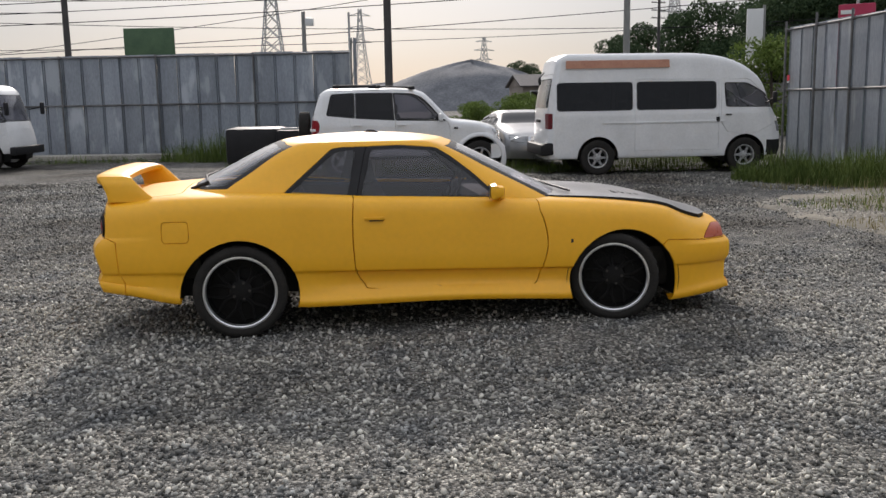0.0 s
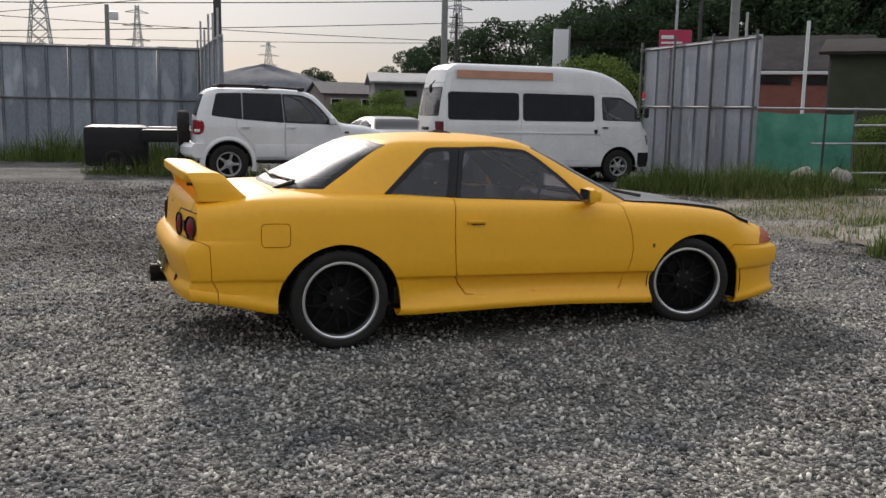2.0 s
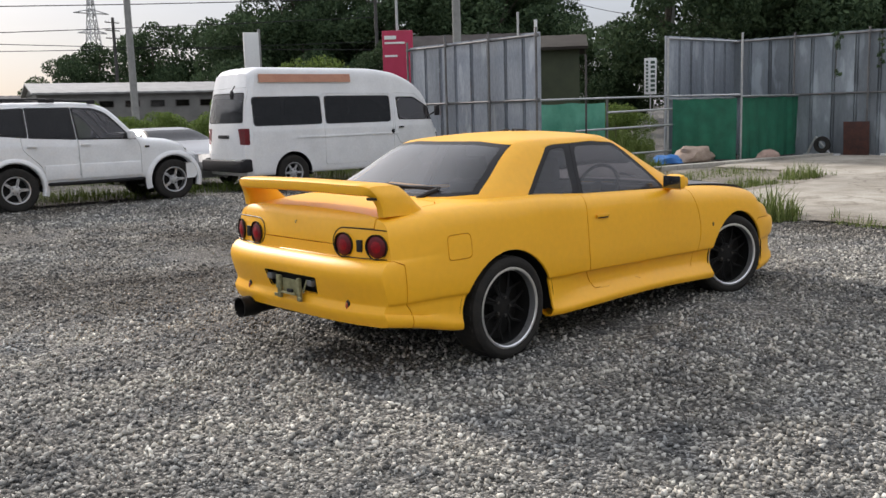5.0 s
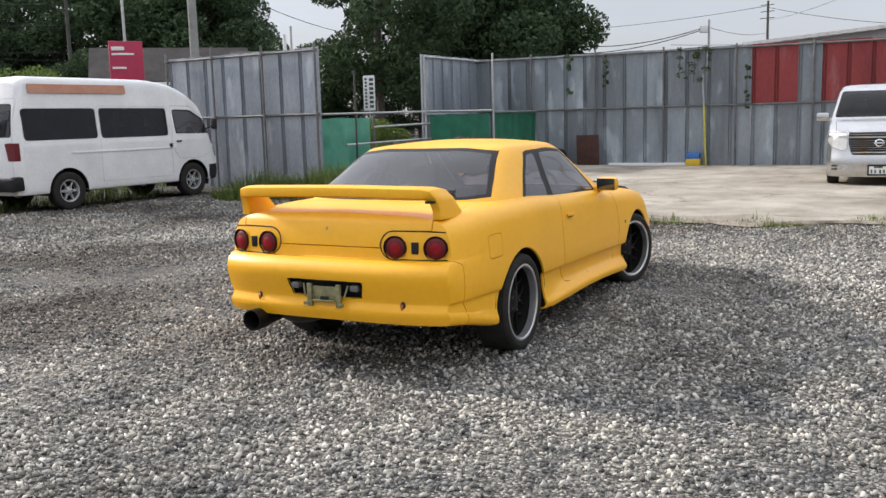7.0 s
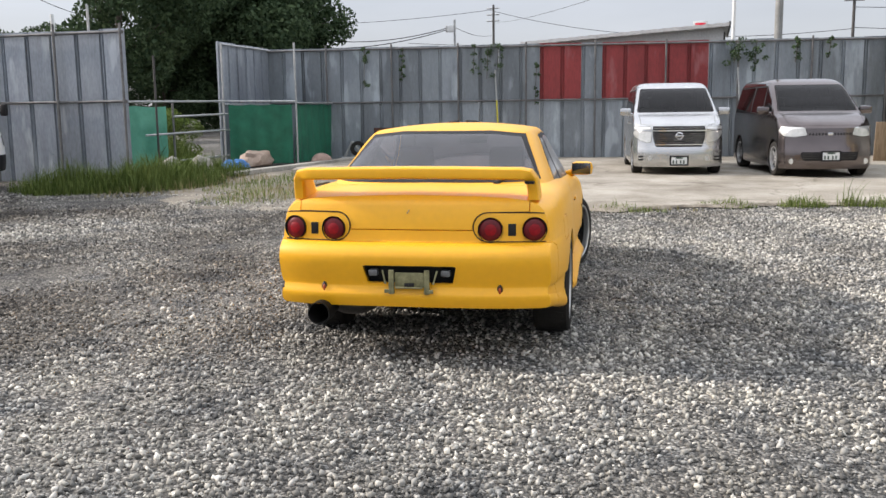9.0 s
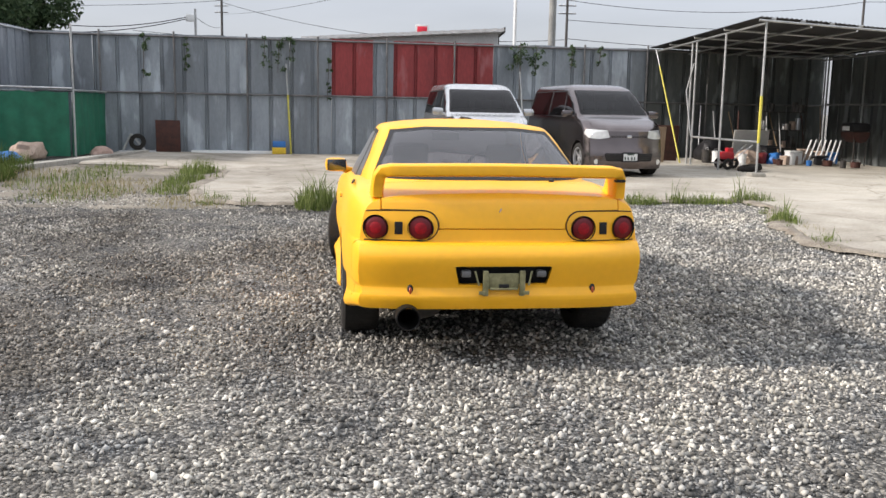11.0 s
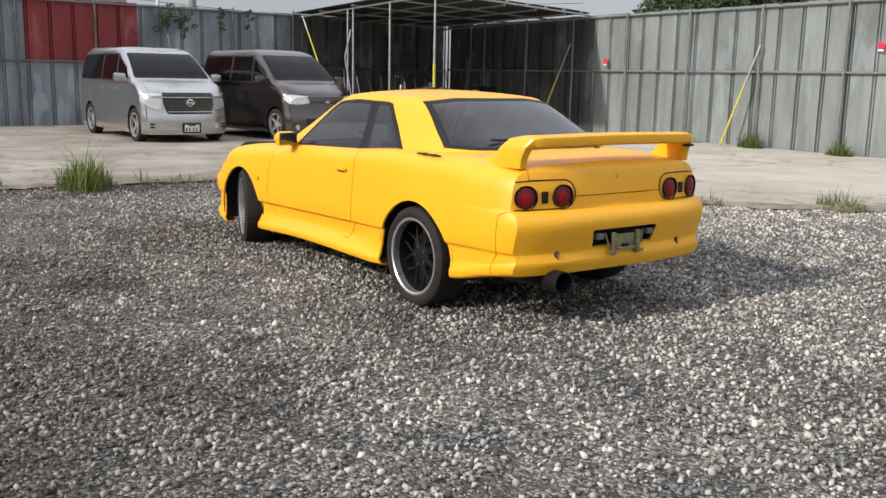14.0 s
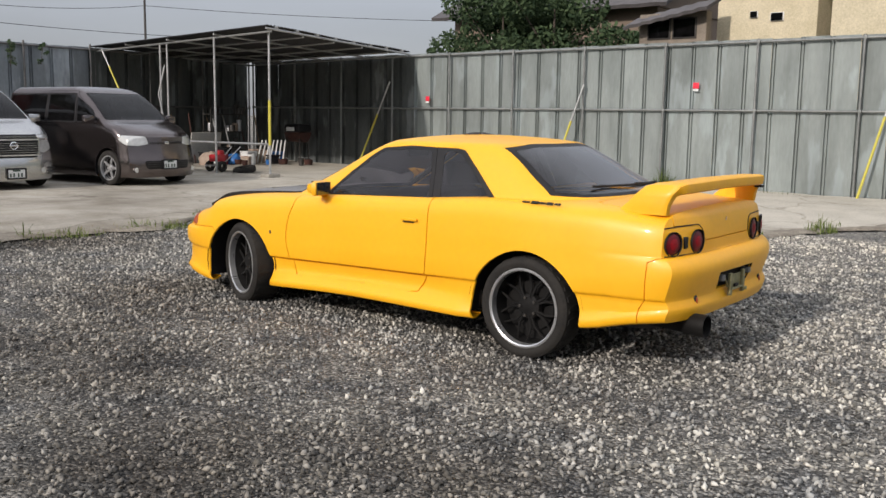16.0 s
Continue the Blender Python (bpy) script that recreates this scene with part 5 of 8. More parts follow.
def seats(root, xs, z, W):
    bm = bmesh.new()
    for x in xs:
        for s in (-1, 1):
            box(bm, (x, s * W * 0.45, z), (0.16, W * 0.6, 0.62), Matrix.Rotation(-0.2, 3, 'Y'), bevel=0.06)
            box(bm, (x - 0.05, s * W * 0.45, z + 0.40), (0.09, W * 0.32, 0.18), bevel=0.04)
    ob = part("seats", bm, M_CABIN, root)
    ob["kind"] = "stuff"


def minibus():
    at = pose(2.98, 18.574, gh(3, 18), 0, 0, 3.9)
    root = thing("minibus", "white high-roof van with tinted windows and faded orange roof stripe", "van", at)
    top = table((-1.02, 2.22), (-0.90, 2.30), (-0.6, 2.335), (1.8, 2.325), (2.4, 2.265), (2.85, 2.11), (3.15, 1.90), (3.45, 1.60), (3.62, 1.36), (3.74, 1.18), (3.80, 1.08))
    tailp = table((0.3, 0.03), (0.5, 0.0), (1.2, 0.02), (1.9, 0.14), (2.3, 0.24))
    nosep = table((0.3, -0.04), (0.5, 0.0), (0.8, -0.02), (1.1, -0.10))
    sk = shell(-1.02, 3.80, 0.845, 0.32, 1.22, top, 0.10, tailp, nosep, 0.07, 0.22)

    def side(s, t):
        cut_glass(root, sk, "side_window", rounded([(-0.80, 1.235), (-0.80, 1.775), (0.68, 1.775), (0.68, 1.235)], 0.07), 'y', t)
        cut_glass(root, sk, "side_window", rounded([(0.76, 1.235), (0.76, 1.775), (2.33, 1.765), (2.33, 1.235)], 0.07), 'y', t)
        cut_glass(root, sk, "door_window", rounded([(2.52, 1.27), (2.49, 1.74), (2.95, 1.73), (3.28, 1.54), (3.56, 1.25)], 0.05), 'y', t, M_GLASS)
        cut_panel(root, sk, "front_door", rounded([(2.42, 1.0), (2.44, 1.82), (2.98, 1.80), (3.60, 1.25), (3.56, 1.0), (3.34, 0.86), (3.12, 0.76), (2.55, 0.78)], 0.05), 'y', t, M_WHITE)
        cut_panel(root, sk, "sliding_door", rounded([(0.72, 0.45), (0.72, 1.82), (2.38, 1.80), (2.38, 0.45)], 0.05), 'y', t, M_WHITE)
        cut_panel(root, sk, "tail_lamp", rounded([(-0.99, 0.90), (-0.985, 1.20), (-0.885, 1.20), (-0.89, 0.90)], 0.015), 'y', t, M_RED, "red and clear tail lamp")
        bm = bmesh.new()
        box(bm, (1.3, s * 0.853, 1.00), (2.4, 0.014, 0.035), bevel=0.005)
        part("rub_strip", bm, M_WHITE, root)
        bm = bmesh.new()
        box(bm, (2.57, s * 0.858, 1.12), (0.12, 0.03, 0.03), bevel=0.008)
        part("door_handle", bm, M_TRIM, root)
        bm = bmesh.new()
        box(bm, (2.36, s * 0.85, 1.03), (0.07, 0.02, 0.10), bevel=0.008)
        part("door_latch", bm, M_TRIM, root)
        bm = bmesh.new()
        grid_faces(bm, [[(x, s * (0.775 - (z - 2.04) * 0.14), z) for z in (2.04, 2.115, 2.19)] for x in (-0.62, 0.0, 0.7, 1.40)])
        part("roof_stripe", thicken(bm, 0.006), M_ORANGEBAND, root, "faded orange stripe")
        bm = bmesh.new()
        rod(bm, (3.32, s * 0.80, 1.33), (3.42, s * 0.96, 1.42), 0.015, 6)
        box(bm, (3.42, s * 0.98, 1.44), (0.06, 0.14, 0.22), bevel=0.03)
        part("door_mirror", bm, M_TRIM, root)
    both(side)
    cut_glass(root, sk, "windscreen", rounded([(-0.70, 1.24), (-0.62, 1.92), (0.62, 1.92), (0.70, 1.24)], 0.06), 'x', lambda c: c.x > 2.4, M_GLASS)
    cut_glass(root, sk, "rear_window", rounded([(-0.70, 1.30), (-0.64, 1.86), (0.64, 1.86), (0.70, 1.30)], 0.06), 'x', lambda c: c.x < -0.5, M_GLASS)
    cut_panel(root, sk, "front_bumper", [(-0.95, 0.28), (-0.95, 0.62), (0.95, 0.62), (0.95, 0.28)], 'x', lambda c: c.x > 3.35, M_TRIM)
    cut_panel(root, sk, "grille", rounded([(-0.42, 0.80), (-0.42, 0.98), (0.42, 0.98), (0.42, 0.80)], 0.02), 'x', lambda c: c.x > 3.4, M_TRIM)
    for s in (-1, 1):
        cut_panel(root, sk, "headlamp", rounded([(s * 0.46, 0.78), (s * 0.46, 0.98), (s * 0.78, 0.98), (s * 0.78, 0.78)], 0.02), 'x', lambda c: c.x > 3.3, M_LAMP)
    cut_panel(root, sk, "tailgate", rounded([(-0.72, 0.62), (-0.70, 1.95), (0.70, 1.95), (0.72, 0.62)], 0.05), 'x', lambda c: c.x < -0.5, M_WHITE)
    bm = bmesh.new()
    box(bm, (-1.03, 0, 0.50), (0.18, 1.66, 0.22), bevel=0.04)
    box(bm, (-0.88, 0.76, 0.52), (0.34, 0.14, 0.24), bevel=0.04)
    box(bm, (-0.88, -0.76, 0.52), (0.34, 0.14, 0.24), bevel=0.04)
    part("rear_bumper", bm, M_TRIM, root, "black rear bumper")
    bm = bmesh.new()
    box(bm, (-1.02, 0, 1.05), (0.03, 0.42, 0.06), bevel=0.01)
    part("tailgate_handle", bm, M_TRIM, root)
    bm = bmesh.new()
    rod(bm, (-1.00, -0.55, 1.98), (-1.10, -0.62, 1.88), 0.012, 6)
    bmesh.ops.create_uvsphere(bm, u_segments=14, v_segments=8, radius=1, matrix=Matrix.Translation((-1.10, -0.62, 1.82)) @ Matrix.Diagonal((0.03, 0.07, 0.09, 1)))
    part("rear_view_mirror", bm, M_TRIM, root)
    seats(root, (0.0, 0.9, 1.8, 2.7), 1.12, 0.8)
    bm = bmesh.new()
    box(bm, (1.3, 0, 0.42), (4.2, 1.4, 0.16), bevel=0.04)
    part("underbody", bm, M_DARKMETAL, root)
    finish(root, sk, M_WHITE, 2.913, 0.735, 0.335, 0.34, M_ALLOY, 0.065, 6, rim=0.19)


def wheel_flare(root, x, z, r, y, s, mat):
    """A bulging rim round a wheel arch."""
    bm = bmesh.new()
    rows = []
    for i in range(25):
        a = radians(-16 + 212 * i / 24)
        rows.append([(x + q * math.cos(a), s * (y + d), z + q * math.sin(a)) for q, d in ((r - 0.004, -0.05), (r, 0.018), (r + 0.018, 0.036), (r + 0.045, 0.034), (r + 0.075, 0.014), (r + 0.10, -0.012))])
    grid_faces(bm, rows)
    bmesh.ops.recalc_face_normals(bm, faces=bm.faces[:])
    part("wheel_flare", thicken(bm, 0.006), mat, root)


def offroader():
    at = pose(-1.961, 18.485, gh(-2, 18), 0, 0, 4.5)
    root = thing("four_wheel_drive", "white five-door off-roader with dark windows and rear spare wheel", "car", at)
    top = table((-0.62, 1.64), (-0.52, 1.72), (-0.3, 1.75), (0.9, 1.755), (1.35, 1.73), (1.58, 1.665), (1.70, 1.57), (1.98, 1.27), (2.10, 1.15), (2.25, 1.12), (2.6, 1.085), (2.9, 1.035), (3.06, 0.985), (3.14, 0.92), (3.18, 0.84))
    tailp = table((0.4, 0.02), (0.7, 0.0), (1.1, 0.02), (1.7, 0.20))
    nosep = table((0.3, -0.03), (0.5, 0.0), (0.62, 0.0), (0.66, -0.04), (0.95, -0.09))
    sk = shell(-0.62, 3.18, 0.805, 0.42, 1.10, top, 0.15, tailp, nosep, 0.08, 0.22)

    def side(s, t):
        cut_glass(root, sk, "side_window", rounded([(-0.30, 1.235), (-0.20, 1.645), (0.259, 1.66), (0.259, 1.175)], 0.045), 'y', t, edge=0.03)
        cut_glass(root, sk, "door_window", rounded([(0.261, 1.175), (0.261, 1.66), (0.985, 1.655), (1.019, 1.125)], 0.02), 'y', t, edge=0.03)
        cut_glass(root, sk, "door_window", rounded([(1.022, 1.125), (0.988, 1.655), (1.36, 1.64), (1.54, 1.57), (1.70, 1.42), (1.97, 1.10)], 0.045), 'y', t, M_GLASS, edge=0.026)
        cut_panel(root, sk, "rear_door", rounded([(0.42, 0.72), (0.16, 0.98), (0.14, 1.16), (0.16, 1.68), (0.98, 1.68), (1.03, 1.18), (1.03, 0.50), (0.50, 0.50)], 0.05), 'y', t, M_WHITE)
        cut_panel(root, sk, "front_door", rounded([(1.04, 0.50), (1.04, 1.18), (0.99, 1.68), (1.40, 1.665), (1.60, 1.58), (2.02, 1.12), (2.09, 0.95), (2.08, 0.50)], 0.05), 'y', t, M_WHITE)
        cut_panel(root, sk, "tail_lamp", rounded([(-0.64, 0.89), (-0.64, 1.15), (-0.46, 1.15), (-0.42, 1.06), (-0.44, 0.94), (-0.50, 0.89)], 0.03), 'y', t, M_REDHOT, "red tail lamp")
        cut_panel(root, sk, "headlamp", rounded([(2.98, 0.80), (2.93, 0.93), (3.05, 0.92), (3.16, 0.80), (3.18, 0.66), (3.06, 0.66)], 0.02), 'y', t, M_LAMP, "clear headlamp")
        bm = bmesh.new()
        box(bm, (-0.555, s * 0.812, 0.965), (0.10, 0.016, 0.05), bevel=0.006)
        part("reversing_lamp", bm, M_PLATE, root, "white reversing lamp")
        bm = bmesh.new()
        for x0, x1 in ((-0.12, 0.62), (0.66, 1.42)):
            rod(bm, (x0, s * 0.60, 1.80 - 0.02 * (x0 > 0)), (x1, s * 0.60, 1.795 - 0.045 * (x0 > 0)), 0.018, 8)
        for x, z in ((-0.10, 1.775), (0.58, 1.775), (0.70, 1.77), (1.36, 1.74)):
            box(bm, (x, s * 0.60, z), (0.13, 0.045, 0.07), bevel=0.015)
        part("roof_rail", bm, M_TRIM, root, "black roof rail")
        bm = bmesh.new()
        box(bm, (1.90, s * 0.90, 1.175), (0.09, 0.19, 0.14), bevel=0.04)
        rod(bm, (1.90, s * 0.86, 1.12), (1.92, s * 0.77, 1.11), 0.025, 6)
        part("door_mirror", bm, M_WHITE, root)
        bm = bmesh.new()
        vs = [bm.verts.new((x, s * y, z)) for x, y, z in ((1.80, 0.795, 1.125), (2.02, 0.802, 1.10), (1.84, 0.785, 1.22))]
        bm.faces.new(vs)
        part("mirror_base", thicken(bm, 0.014), M_TRIM, root)
        for x in (0.30, 1.15):
            bm = bmesh.new()
            box(bm, (x, s * 0.822, 1.04), (0.15, 0.03, 0.032), bevel=0.01)
            part("door_handle", bm, M_WHITE, root)
        bm = bmesh.new()
        box(bm, (2.20, s * 0.812, 0.96), (0.08, 0.02, 0.035), bevel=0.008)
        part("side_repeater", bm, M_TRIM, root)
        for x0, x1 in ((0.47, 1.02), (1.05, 2.06)):
            bm = bmesh.new()
            box(bm, ((x0 + x1) / 2, s * 0.812, 0.60), (x1 - x0, 0.024, 0.24), bevel=0.01)
            part("door_cladding", bm, M_WHITE, root)
        bm = bmesh.new()
        box(bm, (1.30, s * 0.79, 0.415), (1.62, 0.12, 0.05), bevel=0.02)
        part("side_step", bm, M_TRIM, root)
        for x in (0.0, 2.662):
            wheel_flare(root, x, 0.36, 0.425, 0.80, s, M_WHITE)
    both(side)
    cut_glass(root, sk, "windscreen", rounded([(-0.68, 1.19), (-0.58, 1.62), (0.58, 1.62), (0.68, 1.19)], 0.05), 'x', lambda c: c.x > 1.4, M_GLASS)
    cut_glass(root, sk, "rear_window", rounded([(-0.60, 1.22), (-0.55, 1.62), (0.55, 1.62), (0.60, 1.22)], 0.05), 'x', lambda c: c.x < -0.2)
    cut_panel(root, sk, "grille", rounded([(-0.44, 0.66), (-0.44, 0.90), (0.44, 0.90), (0.44, 0.66)], 0.02), 'x', lambda c: c.x > 2.7, M_TRIM)
    for i in range(5):
        bm = bmesh.new()
        z = 0.69 + 0.045 * i
        grid_faces(bm, [[(3.18 + nosep(z) - 0.22 * (abs(y) / 0.805) ** 2.6 + 0.012, y, z + q) for q in (-0.012, 0.012)] for y in [-0.44 + 0.08 * j for j in range(12)]])
        part("grille_bar", thicken(bm, 0.014), M_CHROME, root)
    for nm, x, hx, z, hz in (("front_bumper", 3.06, 0.36, 0.50, 0.27), ("rear_bumper", -0.62, 0.40, 0.60, 0.25)):
        bm = bmesh.new()
        k = 1 if x > 0 else -1
        rows = []
        for j in range(17):
            y = -0.83 + 1.66 * j / 16
            e = x + k * (hx / 2 - 0.16 * (abs(y) / 0.83) ** 3)
            i0 = x - k * hx / 2
            rows.append([(i0, y, z - hz / 2), (e - k * 0.05, y, z - hz / 2), (e, y, z - hz * 0.3), (e, y, z + hz * 0.25), (e - k * 0.06, y, z + hz / 2), (i0, y, z + hz / 2)])
        grid_faces(bm, rows)
        for r in (rows[0], rows[-1]):
            bm.faces.new([bm.verts.new(p) for p in r])
        bmesh.ops.remove_doubles(bm, verts=bm.verts[:], dist=0.001)
        bmesh.ops.recalc_face_normals(bm, faces=bm.faces[:])
        part(nm, bm, M_WHITE, root)
    wheel(root, pose(-0.76, 0.05, 0.98, 0, 0, 90), True, 0.335, 0.22, 0.2, 6, M_TRIM, M_TRIM, 0.03, name="spare_wheel")
    seats(root, (0.2, 1.1), 0.95, 0.75)
    bm = bmesh.new()
    box(bm, (1.3, 0, 0.46), (3.3, 1.3, 0.16), bevel=0.04)
    rod(bm, (-0.5, 0.3, 0.36), (2.9, 0.1, 0.36), 0.05, 8)
    part("underbody", bm, M_DARKMETAL, root)
    finish(root, sk, M_WHITE, 2.662, 0.715, 0.355, 0.36, M_ALLOY, 0.07, 5, rim=0.215)


def people_carrier(name, label, at, paint, wb, tail, nose, W, H, grille):
    root = thing(name, label, "minivan", at)
    n = nose
    top = table((tail, H - 0.14), (tail + 0.10, H - 0.05), (tail + 0.4, H), (1.4, H), (n - 1.75, H - 0.05), (n - 1.5, H - 0.16), (n - 1.05, 1.38), (n - 0.84, 1.21), (n - 0.5, 1.12), (n - 0.2, 1.04), (n - 0.06, 0.975), (n, 0.91))
    tailp = table((0.2, 0.03), (0.5, 0.0), (1.1, 0.02), (H, 0.18))
    nosep = table((0.13, -0.05), (0.28, 0.0), (0.46, 0.0), (0.56, -0.03), (0.96, -0.09))
    sk = shell(tail, n, W, 0.16, 1.14, top, 0.13, tailp, nosep, 0.08, 0.26)

    def side(s, t):
        cut_glass(root, sk, "side_window", rounded([(tail + 0.16, 1.18), (tail + 0.26, H - 0.16), (0.815, H - 0.14), (0.815, 1.17)], 0.03), 'y', t, edge=0.03)
        cut_glass(root, sk, "side_window", rounded([(0.82, 1.17), (0.82, H - 0.14), (1.70, H - 0.14), (1.76, 1.16)], 0.03), 'y', t, edge=0.03)
        cut_glass(root, sk, "door_window", rounded([(1.78, 1.16), (1.72, H - 0.14), (n - 1.72, H - 0.20), (n - 1.22, 1.42), (n - 1.00, 1.18)], 0.05), 'y', t)
        cut_panel(root, sk, "sliding_door", rounded([(0.80, 0.32), (0.80, H - 0.09), (1.72, H - 0.09), (1.76, 1.1), (1.76, 0.30)], 0.05), 'y', t, paint)
        cut_panel(root, sk, "front_door", rounded([(1.78, 0.34), (1.78, 1.1), (1.74, H - 0.09), (n - 1.72, H - 0.14), (n - 0.92, 1.15), (n - 0.98, 0.85), (n - 1.25, 0.34)], 0.05), 'y', t, paint)
        bm = bmesh.new()
        box(bm, (n - 1.10, s * (W + 0.12), 1.235), (0.11, 0.24, 0.15), bevel=0.045)
        rod(bm, (n - 1.10, s * (W + 0.02), 1.19), (n - 1.06, s * (W - 0.06), 1.17), 0.03, 6)
        part("door_mirror", bm, paint, root)
        for x in (1.66, 1.90):
            bm = bmesh.new()
            box(bm, (x, s * (W + 0.008), 1.0), (0.13, 0.03, 0.035), bevel=0.01)
            part("door_handle", bm, paint, root)
    both(side)
    front = lambda c: c.x > n - 0.55 and c.z < 1.06

    def nose_x(y, z):
        return n + nosep(z) - 0.26 * (abs(y) / W) ** 2.6
    for s in (-1, 1):
        if grille == "wide":
            lp = [(s * 0.53, 0.64), (s * 0.52, 0.85), (s * 0.66, 0.86), (s * 0.86, 0.87), (s * 0.86, 0.78), (s * 0.76, 0.68), (s * 0.62, 0.63)]
            cut_panel(root, sk, "upper_lamp", rounded([(s * 0.53, 0.885), (s * 0.53, 0.945), (s * 0.85, 0.955), (s * 0.85, 0.89)], 0.012), 'x', front, M_LAMPC, "slim clear upper lamp")
            for z in (0.30, 0.36):
                bm = bmesh.new()
                box(bm, (nose_x(0.70, z) + 0.004, s * 0.70, z), (0.03, 0.16, 0.032), Matrix.Rotation(-s * 0.50, 3, 'Z'), bevel=0.008)
                part("bumper_slot", bm, M_TRIM, root, "black bumper slot")
            fy, fz = 0.54, 0.325
        else:
            lp = [(s * 0.40, 0.78), (s * 0.44, 0.925), (s * 0.80, 0.95), (s * 0.84, 0.86), (s * 0.78, 0.76), (s * 0.60, 0.745)]
            fy, fz = 0.66, 0.30
        cut_panel(root, sk, "headlamp", rounded(lp, 0.025), 'x', front, M_LAMPC, "clear headlamp")
        bm = bmesh.new()
        x = nose_x(fy, fz)
        rod(bm, (x - 0.05, s * fy, fz), (x + 0.006, s * fy, fz), 0.055, 18)
        fog = part("fog_lamp", bm, M_CHROME, root, "round fog lamp")
        bm = bmesh.new()
        rod(bm, (x, s * fy, fz), (x + 0.012, s * fy, fz), 0.042, 18)
        part("lens", bm, M_LAMPC, fog)
    if grille == "wide":
        cut_panel(root, sk, "grille", rounded([(-0.44, 0.555), (-0.50, 0.74), (-0.50, 0.955), (0.50, 0.955), (0.50, 0.74), (0.44, 0.555)], 0.03), 'x', front, M_TRIM, "black grille with chrome bars")
        for z, w, h in ((0.598, 0.88, 0.026), (0.645, 0.92, 0.006), (0.685, 0.95, 0.006), (0.725, 0.97, 0.006), (0.765, 0.98, 0.006), (0.805, 0.98, 0.006), (0.868, 1.02, 0.030), (0.915, 0.96, 0.007)):
            bm = bmesh.new()
            m = 12
            grid_faces(bm, [[(nose_x(y, z) + 0.012, y, z + q) for q in (-h / 2, h / 2)] for y in [-w / 2 + w * j / m for j in range(m + 1)]])
            part("grille_bar", thicken(bm, 0.02), M_CHROME, root)
        bm = bmesh.new()
        lathe(bm, [(0.058, -0.012), (0.072, 0.0), (0.058, 0.012), (0.048, 0.0), (0.058, -0.012)], 24, 'Y')
        box(bm, (0, 0, 0), (0.175, 0.016, 0.030), bevel=0.005)
        part("emblem", bm, M_CHROME, root, at=pose(n - 0.03, 0, 0.765, 0, 0, 90))
        plate(root, n + 0.012, 0.285)
    else:
        for i in range(14):
            bm = bmesh.new()
            y = -0.36 + 0.72 * i / 13
            if abs(y) < 0.07:
                bm.free()
                continue
            bmesh.ops.create_uvsphere(bm, u_segments=8, v_segments=6, radius=1, matrix=Matrix.Translation((nose_x(y, 0.80) - 0.004, y, 0.80)) @ Matrix.Diagonal((0.02, 0.018, 0.030, 1)))
            part("grille_hole", bm, M_TRIM, root)
        cut_panel(root, sk, "lower_grille", rounded([(-0.48, 0.32), (-0.52, 0.47), (0.52, 0.47), (0.48, 0.32)], 0.04), 'x', front, M_TRIM, "black lower grille")
        for z in (0.36, 0.40, 0.44):
            bm = bmesh.new()
            grid_faces(bm, [[(nose_x(y, z) + 0.004, y, z + q) for q in (-0.006, 0.006)] for y in [-0.48 + 0.08 * j for j in range(13)]])
            part("grille_bar", thicken(bm, 0.012), M_DARKMETAL, root)
        bm = bmesh.new()
        box(bm, (n - 0.075, 0, 0.80), (0.02, 0.10, 0.06), bevel=0.01)
        part("emblem", bm, M_CHROME, root)
        plate(root, n + 0.014, 0.40)
    cut_glass(root, sk, "windscreen", rounded([(-W + 0.10, 1.22), (-W + 0.20, H - 0.13), (W - 0.20, H - 0.13), (W - 0.10, 1.22)], 0.05), 'x', lambda c: c.x > n - 1.9 and c.z > 1.15, M_GLASSM)
    cut_panel(root, sk, "bonnet", [(n - 0.80, -W + 0.12), (n - 0.80, W - 0.12), (n - 0.25, W - 0.16), (n - 0.12, W * 0.5), (n - 0.10, 0), (n - 0.12, -W * 0.5), (n - 0.25, -W + 0.16)], 'z', lambda c: c.z > 0.97, paint)
    bm = bmesh.new()
    box(bm, (n - 1.05, 0, 1.06), (0.5, W * 1.7, 0.14), bevel=0.05)
    part("dashboard", bm, M_CABIN, root)
    seats(root, (0.3, 1.15, 2.0), 1.0, W - 0.08)
    bm = bmesh.new()
    box(bm, (1.4, 0, 0.30), (n - tail - 0.6, W * 1.6, 0.16), bevel=0.04)
    part("underbody", bm, M_DARKMETAL, root)
    finish(root, sk, paint, wb, W - 0.105, 0.325, 0.325, M_ALLOY, 0.05, 5, rim=0.225)


minibus()
offroader()
people_carrier("people_carrier", "silver minivan with chrome-barred grille parked on concrete", pose(14.80, 6.72, gh(14, 6.7) + 0.045, 0, 0, 190.0), M_SILVER, 2.72, -0.75, 3.46, 0.87, 1.84, "wide")
people_carrier("people_carrier", "grey-brown minivan with clear headlamps parked on concrete", pose(14.45, 4.20, gh(14, 4.2) + 0.045, 0, 0, 193.5), M_BRONZE, 2.70, -0.72, 3.44, 0.845, 1.86, "holes")


